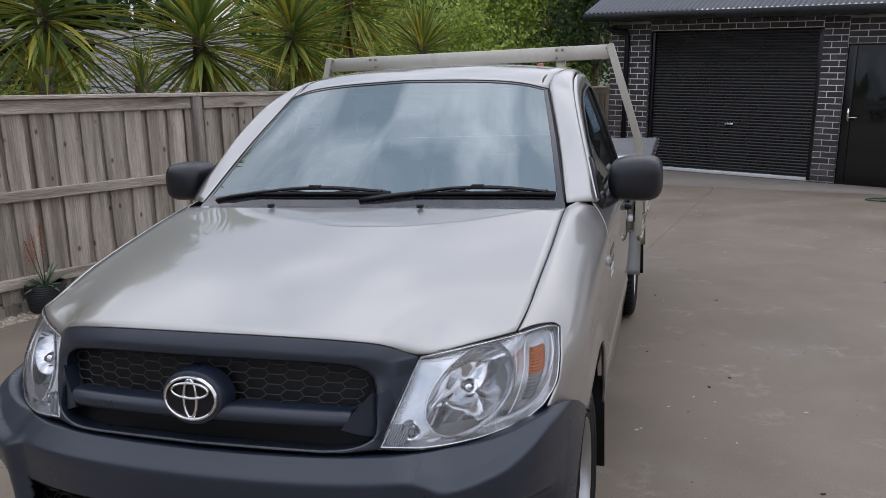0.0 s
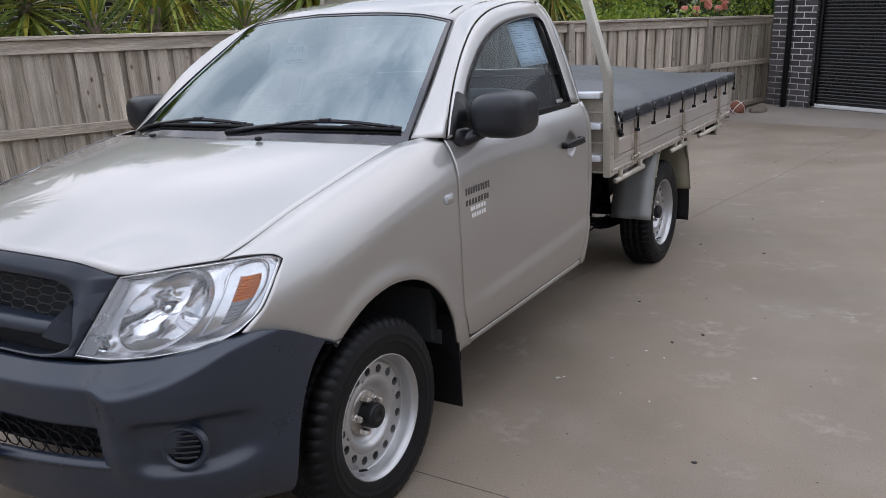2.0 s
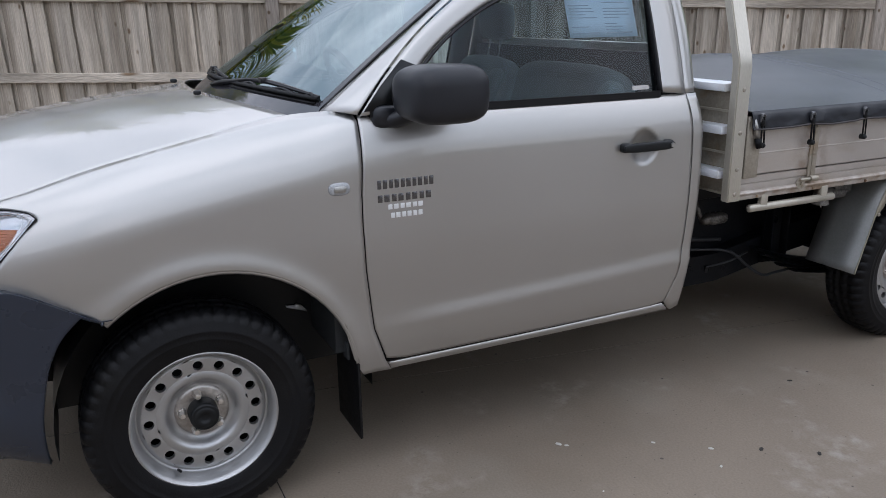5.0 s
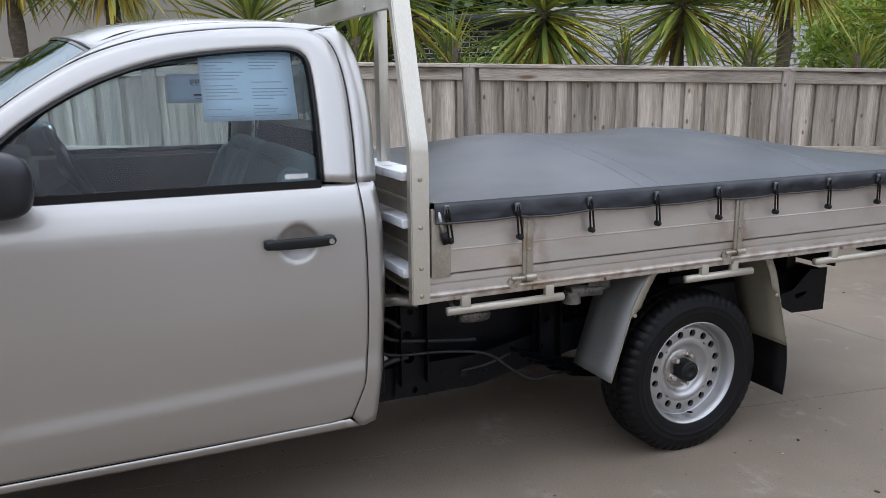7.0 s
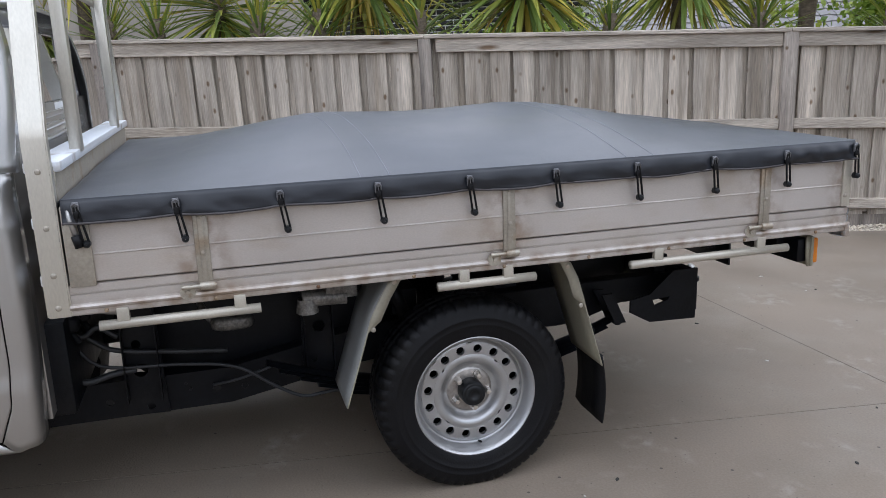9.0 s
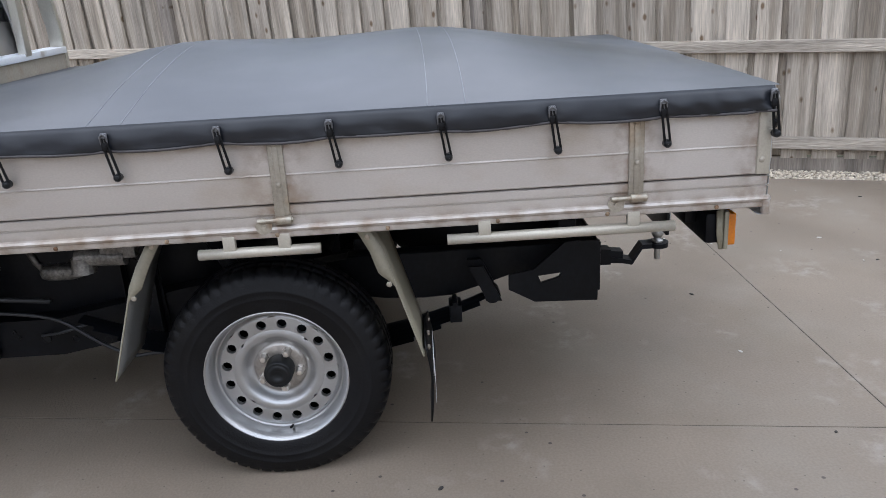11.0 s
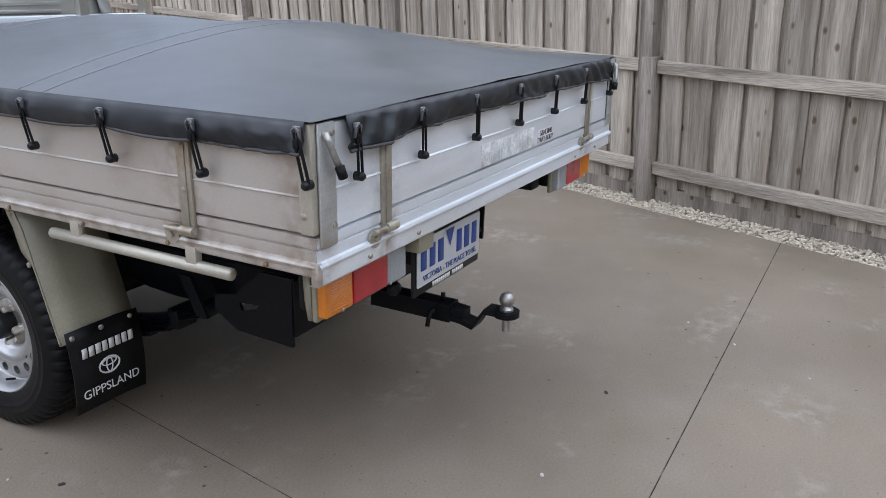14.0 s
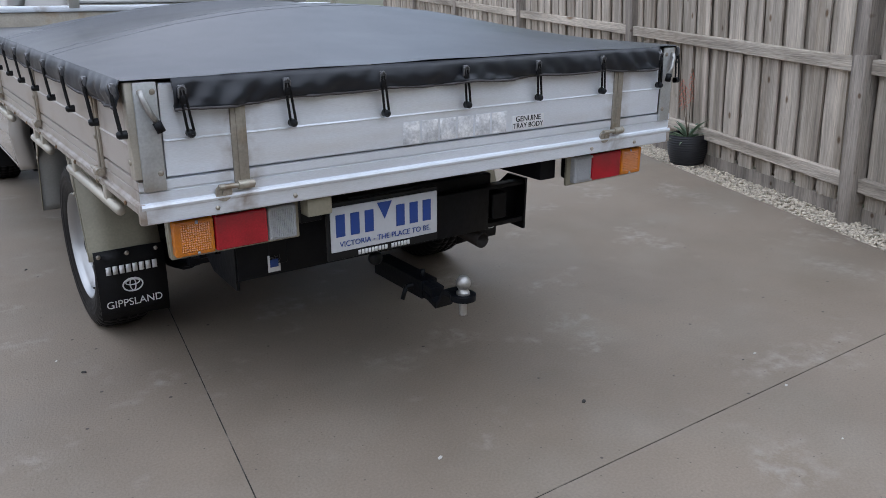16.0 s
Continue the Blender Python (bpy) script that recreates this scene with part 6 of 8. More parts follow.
def bumper_point(s, z, tuck=0.0):
    """The moulding: a shelf under grille and lamps breaking to an upright face, corners standing proud, a dished eye for the fog lamp."""
    xy = plan_at(s)
    e = 0.004
    d = plan_at(s + e) - plan_at(s - e)
    d = d / (np.linalg.norm(d, axis=-1, keepdims=True) + 1e-9)
    nrm = np.stack([-d[..., 1], d[..., 0]], -1)
    x = xy[..., 0]
    k = np.clip((s_of_y(-0.30) - s) / 0.25, 0.08, 1)
    zb = BREAK(x)
    q = np.clip((x - 0.545) / 0.07, 0, 1)
    proud = 0.028 * q * q * (3 - 2 * q) * np.clip((0.86 - x) / 0.12, 0, 1) * np.clip((z - 0.42) / 0.12, 0, 1)
    up = np.clip(z - zb + 0.006, 0, 1)
    shelf = np.where(up < 0.014, up * up / 0.028, up - 0.007) * 1.25
    ex, ez = (x - 0.742) / 0.112, (z - 0.542 + 0.10 * (x - 0.748)) / 0.082
    dish = 0.038 / (1 + np.exp(np.clip(((ex ** 4 + ez ** 4) ** 0.25 - 0.92) * 14, -40, 40)))
    back = (IN(z) + shelf) * k - proud * np.clip(1 - shelf / 0.03, 0.35, 1) + dish + tuck
    p = xy + nrm * back[..., None]
    return np.stack([p[..., 0], p[..., 1], z], -1)


END_Y = curve_at([0.27, 0.36, 0.45, 0.54, 0.62, 0.70, 0.80], [-0.425, -0.418, -0.395, -0.352, -0.288, -0.214, -0.210])
nu, nv = 170, 84
v = np.linspace(0, 1, nv)[:, None]
rows = []
for j in range(nv):
    f = j / (nv - 1)
    us = np.linspace(0, 1, nu)
    # height first by share, then the end of each row at the wheel opening
    z_mid = 0.275 + (0.76 - 0.275) * f
    s = us * s_of_y(float(END_Y(z_mid)))
    fold = np.minimum(BREAK(plan_at(s)[..., 0]), TOPB(s) - 0.004)
    z = 0.275 + (fold - 0.275) * f / 0.72 if f < 0.72 else fold + (TOPB(s) - fold) * (f - 0.72) / 0.28
    rows.append(bumper_point(s, z))
rows.append(bumper_point(s, z - 0.006, 0.05))
P = np.stack(rows)
full = np.concatenate([mirrored(P)[:, :-1], P], 1)
zc, xc = full[..., 2], full[..., 0]


def hole(i, j):
    x, z = abs((xc[j, i] + xc[j, i + 1]) / 2), (zc[j, i] + zc[j + 1, i]) / 2
    return x < 0.555 and 0.495 < z < 0.612


bm = bmesh.new()
grid(bm, full, skip=hole)
bmesh.ops.recalc_face_normals(bm, faces=bm.faces)
bumper = thick(part("front_bumper", bm, DARK_PLASTIC, truck, "dark grey moulded plastic front bumper", sharp=50), 0.012, -1)
bm = bmesh.new()
S_ = np.linspace(-0.575, 0.575, 40)
back = np.array([[(x, -0.79 + 0.09 * (x / 0.56) ** 2, z) for x in S_] for z in (0.47, 0.63)])
grid(bm, back)
part("lower_grille_back", bm, TRIM, bumper)
bm = bmesh.new()
for k in range(22):
    x = -0.55 + 0.05 * k
    yb = -0.855 + 0.09 * (x / 0.56) ** 2
    for r_ in range(3):
        z = 0.512 + 0.036 * r_
        xx = x + (0.025 if r_ % 2 else 0)
        pts = [(xx + 0.031 * math.cos(a), yb, z + 0.0185 * math.sin(a)) for a in (math.pi / 3 * q for q in range(7))]
        tube(bm, pts, 0.0026, 4, caps=False)
part("lower_grille", bm, TRIM, bumper, "black honeycomb lower grille")
for s in (1, -1):
    c = bumper_point(np.array(s_of_y(-0.700)), np.array(0.536))
    c = c + np.array([0.005, -0.012, 0])
    rot = Vector((0.52, -0.85, 0.02)).to_track_quat("X", "Z").to_matrix().to_4x4()
    m = Matrix.Diagonal((s, 1, 1, 1)) @ Matrix.Translation(c) @ rot
    bm = bmesh.new()
    lathe(bm, [(0.066, -0.012), (0.060, 0.000), (0.053, 0.001), (0.047, -0.006)], 36)
    bmesh.ops.transform(bm, matrix=m, verts=bm.verts)
    bmesh.ops.recalc_face_normals(bm, faces=bm.faces)
    fog = part("fog_recess", bm, DARK_PLASTIC, bumper, "round blanked fog lamp recess")
    bm = bmesh.new()
    lathe(bm, [(0.047, -0.006), (0.044, -0.034), (0.0005, -0.036)], 36)
    bmesh.ops.transform(bm, matrix=m, verts=bm.verts)
    part("recess_back", bm, TRIM, fog)
    bm = bmesh.new()
    for k in range(5):
        w = 0.041 * math.sqrt(1 - ((k - 2) / 2.9) ** 2)
        tube(bm, [(-0.012, -w, (k - 2) * 0.0155), (-0.004, 0, (k - 2) * 0.0155 + 0.002), (-0.012, w, (k - 2) * 0.0155)], 0.0045, 6)
    bmesh.ops.transform(bm, matrix=m, verts=bm.verts)
    bmesh.ops.recalc_face_normals(bm, faces=bm.faces)
    part("louvre", bm, BLACK_PLASTIC, fog)
bm = bmesh.new()
ledge = np.array([[(x, -0.905 + 0.10 * (x / 0.56) ** 2 + d, z) for x in S_] for d, z in ((0.03, 0.505), (0.0, 0.498), (0.0, 0.486), (0.03, 0.478))])
grid(bm, ledge)
part("bumper_lip", bm, DARK_PLASTIC, bumper)


def number_plate(parent, m, name="number_plate"):
    """White plate with blue bars for its number, a blue wedge and a line of small writing."""
    bm = bmesh.new()
    box(bm, -0.186, 0.186, -0.004, 0.0, -0.0675, 0.0675, 0.003)
    bmesh.ops.transform(bm, matrix=m, verts=bm.verts)
    np_ = part(name, bm, PLATE_WHITE, parent, "white plate with blue bars")
    for x in (-0.155, -0.107, -0.059, 0.050, 0.098, 0.146):
        bm = bmesh.new()
        box(bm, x - 0.015, x + 0.015, -0.0065, -0.004, -0.022, 0.045, 0.001)
        bmesh.ops.transform(bm, matrix=m, verts=bm.verts)
        part("number_bar", bm, PLATE_BLUE, np_)
    bm = bmesh.new()
    vs = [bm.verts.new(p) for p in ((-0.032, -0.006, 0.062), (0.020, -0.006, 0.062), (-0.006, -0.006, 0.008))]
    bm.faces.new(vs)
    bmesh.ops.transform(bm, matrix=m, verts=bm.verts)
    part("plate_wedge", bm, PLATE_BLUE, np_)
    text("slogan", "VICTORIA - THE PLACE TO BE.", 0.0235, PLATE_BLUE, np_, m @ pose(0.0, -0.006, -0.046, 90, 0, 0))
    return np_


number_plate(bumper, pose(0.01, -0.928, 0.488, 8, 0, 0))
one_box("plate_frame", BLACK_PLASTIC, bumper, -0.185, 0.205, -0.922, -0.905, 0.412, 0.565, 0.004)

# grille
gb = spline([(0.0, -0.826, 0.770), (0.25, -0.817, 0.770), (0.364, -0.803, 0.769), (0.453, -0.777, 0.775)], 40)
gt = spline([(0.0, -0.782, 1.043), (0.22, -0.768, 1.038), (0.36, -0.740, 1.026), (0.453, -0.708, 1.009), (0.526, -0.656, 0.968)], 40)
gc = spline([(0.0, -0.826, 0.770), (0, -0.822, 0.86), (0, -0.808, 0.95), (0, -0.796, 1.015), (0.0, -0.782, 1.043)], 36)
ge = spline([(0.453, -0.777, 0.775), (0.480, -0.742, 0.85), (0.505, -0.700, 0.915), (0.526, -0.656, 0.968)], 36)
GP = coons(gb, gt, gc, ge)
NU, NV = 40, 36


def grille_at(a, v, out=0.0):
    """A point of the grille's face: a from -1 to 1 across, v from 0 to 1 up."""
    i, j = min(abs(a), 1) * (NU - 1), min(max(v, 0), 1) * (NV - 1)
    i0, j0 = min(int(i), NU - 2), min(int(j), NV - 2)
    f, g = i - i0, j - j0
    p = (1 - f) * (1 - g) * GP[j0, i0] + f * (1 - g) * GP[j0, i0 + 1] + (1 - f) * g * GP[j0 + 1, i0] + f * g * GP[j0 + 1, i0 + 1]
    return (math.copysign(p[0], a) if a else 0.0, p[1] - out, p[2] + out * 0.2)


def contour(t):
    """Outer border and opening, t from 0 (foot of the middle) to 1 (top of the middle)."""
    outer = polyline([(0, 0), (1, 0), (1, 1), (0, 1)], 301)
    inner = spline([(0, 0.035), (0.45, 0.035), (0.78, 0.038), (0.90, 0.065), (0.952, 0.13), (0.945, 0.24), (0.905, 0.42), (0.868, 0.60), (0.845, 0.69), (0.80, 0.755), (0.70, 0.785), (0.45, 0.79), (0, 0.79)], 301)
    k = int(round(t * 300))
    return outer[k], inner[k]


bm = bmesh.new()
for s in (1, -1):
    cols = []
    for t_ in np.linspace(0, 1, 101):
        o, i_ = contour(t_)
        m_ = 0.5 * o + 0.5 * i_
        n_ = 0.12 * o + 0.88 * i_
        cols.append([grille_at(s * o[0], o[1], -0.012), grille_at(s * o[0], o[1], 0.0), grille_at(s * m_[0], m_[1], 0.007), grille_at(s * n_[0], n_[1], 0.004), grille_at(s * i_[0], i_[1], -0.004), grille_at(s * i_[0], i_[1], -0.045)])
    grid(bm, np.array(cols))
bmesh.ops.remove_doubles(bm, verts=bm.verts, dist=1e-5)
bmesh.ops.recalc_face_normals(bm, faces=bm.faces)
grille = part("grille_surround", bm, DARK_PLASTIC, truck, "dark grey plastic grille surround", sharp=50)
bm = bmesh.new()
full = np.concatenate([mirrored(GP)[:, :-1], GP], 1)
grid(bm, full + np.array([0, 0.05, -0.005]))
part("grille_back", bm, TRIM, grille)
# centre bar: a broad flat face between thin returns, ending in upswept blades
bm = bmesh.new()
bar_rows = []
for v_, o in ((0.225, -0.045), (0.235, 0.000), (0.25, 0.010), (0.30, 0.014), (0.355, 0.010), (0.385, 0.002), (0.40, -0.012), (0.415, -0.045)):
    bar_rows.append([grille_at(a, v_, o - 0.008 * abs(a) ** 3) for a in np.linspace(-0.80, 0.80, 49)])
grid(bm, np.array(bar_rows))
part("grille_bar", bm, DARK_PLASTIC, grille, "moulded centre bar of the grille", sharp=40)
for s in (1, -1):
    bm = bmesh.new()
    rows = []
    for t_ in np.linspace(0, 1, 12):
        c0 = spline([(0.775, 0.225), (0.80, 0.36), (0.845, 0.52), (0.866, 0.62)], 12)[int(round(t_ * 11))]
        c1 = spline([(0.95, 0.13), (0.948, 0.22), (0.915, 0.40), (0.868, 0.63)], 12)[int(round(t_ * 11))]
        rows.append([grille_at(s * c0[0], c0[1], -0.045), grille_at(s * (c0[0] + 0.006), c0[1], 0.010 - 0.006 * t_), grille_at(s * (0.5 * c0[0] + 0.5 * c1[0]), 0.5 * (c0[1] + c1[1]), 0.002), grille_at(s * c1[0], c1[1], -0.012)])
    rows.insert(0, [grille_at(s * q, v_, -0.045) for q, v_ in ((0.775, 0.225), (0.80, 0.20), (0.87, 0.16), (0.95, 0.13))])
    grid(bm, np.array(rows))
    bmesh.ops.recalc_face_normals(bm, faces=bm.faces)
    part("grille_blade", bm, DARK_PLASTIC, grille, sharp=40)
bm = bmesh.new()
for r_ in range(4):
    for k in range(-9, 10):
        a0, v0_ = k * 0.094, 0.43 + 0.090 * r_ + (0.045 if k % 2 else 0)
        if abs(a0) > 0.84 or abs(a0) < 0.08:
            continue
        pts = [grille_at(max(-0.87, min(0.87, a0 + dx)), min(0.80, max(0.40, v0_ + dv)), -0.030) for dx, dv in ((0.060, 0), (0.034, 0.045), (-0.034, 0.045), (-0.060, 0), (-0.034, -0.045), (0.034, -0.045), (0.060, 0))]
        tube(bm, pts, 0.0017, 4, caps=False)
tagged(part("honeycomb", bm, MESH_GREY, grille), "dark honeycomb mesh", kind="stuff")
# highlight on the surround's lower edge, drawn as a paler strip
bm = bmesh.new()
for s in (1, -1):
    tube(bm, [grille_at(s * a, v, 0.004) for a, v in spline([(0.0, 0.026), (0.45, 0.026), (0.78, 0.028), (0.905, 0.052), (0.965, 0.115)], 40)], 0.0034, 6)
part("lower_rim", bm, LIT_EDGE, grille, "pale strip drawn as the lit edge at the grille's foot")
# oval emblem on its pod: plain chrome ovals
tilt = Matrix.Translation((0.0, -0.827, 0.894)) @ pose(0, 0, 0, -6, 0, 0)
bm = bmesh.new()
lathe(bm, [(0.0005, 0.006), (0.074, 0.006), (0.082, 0.003), (0.086, -0.006), (0.088, -0.022), (0.092, -0.045)], 44)
bmesh.ops.transform(bm, matrix=tilt @ pose(0, 0, 0, 0, 0, -90) @ Matrix.Diagonal((1, 1, 0.80, 1)), verts=bm.verts)
bmesh.ops.recalc_face_normals(bm, faces=bm.faces)
pod = part("emblem_pod", bm, DARK_PLASTIC, grille)
bm = bmesh.new()
tube(bm, ellipse(0, -0.009, 0, 0.070, 0.0515), 0.0046, 8, caps=False)
tube(bm, ellipse(0, -0.009, 0.0, 0.0175, 0.047), 0.0040, 8, caps=False)
tube(bm, ellipse(0, -0.010, 0.019, 0.050, 0.0185), 0.0038, 8, caps=False)
bmesh.ops.transform(bm, matrix=tilt, verts=bm.verts)
part("emblem", bm, CHROME, pod, "chrome emblem of plain ovals")
bm = bmesh.new()
lathe(bm, [(0.0005, 0), (0.069, 0.0)], 36)
bmesh.ops.transform(bm, matrix=tilt @ pose(0, -0.0066, 0, 0, 0, -90) @ Matrix.Diagonal((1, 1, 0.74, 1)), verts=bm.verts)
part("emblem_back", bm, TRIM, pod)


# ---- wheels ----
NUT = stuff("bright_nut_steel", (0.66, 0.62, 0.57), rough=0.3, metal=0.9, var=0.15, scale=40)
HUB = stuff("stained_hub", (0.40, 0.375, 0.35), rough=0.38, metal=0.85, var=0.2, scale=30)


def build_wheel():
    """Steel wheel about the x axis, its outer face towards +x."""
    wheel = new("wheel")
    N = 216
    bm = bmesh.new()
    half = [(0.200, 0.080), (0.206, 0.092), (0.218, 0.0985), (0.240, 0.1035), (0.252, 0.1056), (0.254, 0.1072), (0.257, 0.1060), (0.274, 0.1068), (0.277, 0.1084), (0.280, 0.1066), (0.300, 0.1030), (0.316, 0.0960), (0.327, 0.0850), (0.3335, 0.068),
            (0.335, 0.046), (0.328, 0.043), (0.328, 0.037), (0.335, 0.034), (0.3355, 0.008), (0.328, 0.005)]
    prof = half + [(r, -h) for r, h in reversed(half)]
    rings = lathe(bm, prof, N)
    for i, ring in enumerate(rings):
        r, h = prof[i]
        for k, v in enumerate(ring):
            lug = k % 4 < 2
            turn = (0.02, -0.07, -0.25, 0.22)[k % 4] * 8 * math.pi / N if r > 0.31 else 0.0
            v.co.y, v.co.z = v.co.y * math.cos(turn) - v.co.z * math.sin(turn), v.co.y * math.sin(turn) + v.co.z * math.cos(turn)
            if 0.315 < r < 0.3345 and abs(h) > 0.06 and lug:
                k_ = 0.006 if r < 0.32 else 0.012
                v.co.y *= 1 - k_
                v.co.z *= 1 - k_
                v.co.x *= 0.98
            elif r > 0.334 and lug and abs(h) > 0.03:
                v.co.y *= 1 - 0.018
                v.co.z *= 1 - 0.018
            if h < 0:
                v.co.x *= 0.86
    for v in bm.verts:
        if v.co.z < -0.324:
            v.co.x *= 1 + 0.6 * (-0.324 - v.co.z)
            v.co.z = -0.324
    part("tyre", bm, RUBBER, wheel, "black tyre with blocked tread", sharp=24)
    bm = bmesh.new()
    lathe(bm, [(0.2115, 0.0955), (0.2140, 0.0915), (0.2110, 0.0865), (0.2040, 0.0845), (0.1975, 0.080), (0.1940, 0.070), (0.1932, 0.0420), (0.1900, 0.0375), (0.1862, 0.0370), (0.1820, 0.0410), (0.1785, 0.0450), (0.1740, 0.0470)], 72)
    lathe(bm, [(0.2115, 0.0955), (0.2085, 0.0965), (0.2045, 0.0930), (0.2000, 0.0860), (0.1975, 0.080)], 72)
    lathe(bm, [(0.1340, 0.0470), (0.1250, 0.0500), (0.1130, 0.0490), (0.1060, 0.0440), (0.0980, 0.0320), (0.0900, 0.0200), (0.0800, 0.0170), (0.0720, 0.0220), (0.0680, 0.0230), (0.0380, 0.0230)], 60)
    nh = 16
    for s in range(nh):
        a0, a1 = 2 * math.pi * s / nh, 2 * math.pi * (s + 1) / nh
        am = (a0 + a1) / 2
        outer = [(0.174, a0 + (a1 - a0) * k / 4) for k in range(5)] + [(0.154, a1)] + [(0.134, a1 - (a1 - a0) * k / 4) for k in range(5)] + [(0.154, a0)]
        loop = [bm.verts.new((0.047 + 0.001 * math.sin((r - 0.134) / 0.04 * math.pi), r * math.cos(a), r * math.sin(a))) for r, a in outer]
        cy, cz = 0.1540 * math.cos(am), 0.1540 * math.sin(am)
        ho = [bm.verts.new((0.0485, cy + 0.0150 * math.cos(q), cz + 0.0150 * math.sin(q))) for q in (2 * math.pi * k / 10 for k in range(10))]
        es = [bm.edges.new((loop[k], loop[(k + 1) % len(loop)])) for k in range(len(loop))] + [bm.edges.new((ho[k], ho[(k + 1) % 10])) for k in range(10)]
        bmesh.ops.triangle_fill(bm, use_beauty=True, edges=es, normal=(1, 0, 0))
        inn = [bm.verts.new((0.032, v.co.y, v.co.z)) for v in ho]
        for k in range(10):
            bm.faces.new((ho[k], ho[(k + 1) % 10], inn[(k + 1) % 10], inn[k]))
    bmesh.ops.remove_doubles(bm, verts=bm.verts, dist=0.0004)
    part("rim", bm, WHEEL, wheel, "silver steel rim with round holes", sharp=50)
    bm = bmesh.new()
    lathe(bm, [(0.186, 0.018), (0.184, -0.09), (0.15, -0.05), (0.0005, -0.02)], 40)
    part("drum", bm, UNDER, wheel)
    bm = bmesh.new()
    lathe(bm, [(0.0435, 0.0250), (0.0425, 0.0660), (0.0400, 0.0750), (0.036, 0.0775), (0.033, 0.0755), (0.030, 0.0790), (0.016, 0.0800), (0.014, 0.0770), (0.0005, 0.0770)], 32)
    part("hub_cap", bm, BLACK_PLASTIC, wheel, "black plastic hub cap")
    bm = bmesh.new()
    lathe(bm, [(0.080, 0.0185), (0.076, 0.0225), (0.070, 0.0248), (0.042, 0.0248)], 48)
    part("hub_flange", bm, HUB, wheel, "stained centre of the rim")
    for k in range(5):
        a = 2 * math.pi * k / 5 + 0.3
        bm = bmesh.new()
        lathe(bm, [(0.0150, 0.0220), (0.0140, 0.0300), (0.0118, 0.0320), (0.0115, 0.0500), (0.008, 0.0550), (0.0005, 0.0560)], 6, pose(0, 0.0595 * math.cos(a), 0.0595 * math.sin(a)))
        part("nut", bm, NUT, wheel)
    bm = bmesh.new()
    tube(bm, [(0.050, 0.186 * math.cos(4.0), 0.186 * math.sin(4.0)), (0.078, 0.176 * math.cos(4.0), 0.176 * math.sin(4.0))], 0.004, 8)
    part("valve", bm, RUBBER, wheel)
    return wheel


wheel = build_wheel()
wheel.parent = truck
wheel.matrix_basis = pose(0.752, 0, 0.324, 12, 0, 0)
for m in (pose(0.752, 3.085, 0.324, 47, 0, 0), pose(-0.752, 0, 0.324, 20, 0, 180), pose(-0.752, 3.085, 0.324, 75, 0, 180)):
    copy_thing(wheel, m)
# the flat of each tyre is on the ground only if the wheel is unturned, so the turn is undone on the tyres
for w in [o for o in truck.children if o.name.startswith("wheel") and not o.name.startswith("wheel_")]:
    rx = w.matrix_basis.to_euler()
    for c in w.children:
        if c.name.startswith("tyre"):
            e = w.matrix_basis.to_3x3()
            flat = Matrix.Rotation(0 if w.location.x > 0 else math.pi, 3, "Z")
            c.matrix_basis = (e.inverted() @ flat).to_4x4()

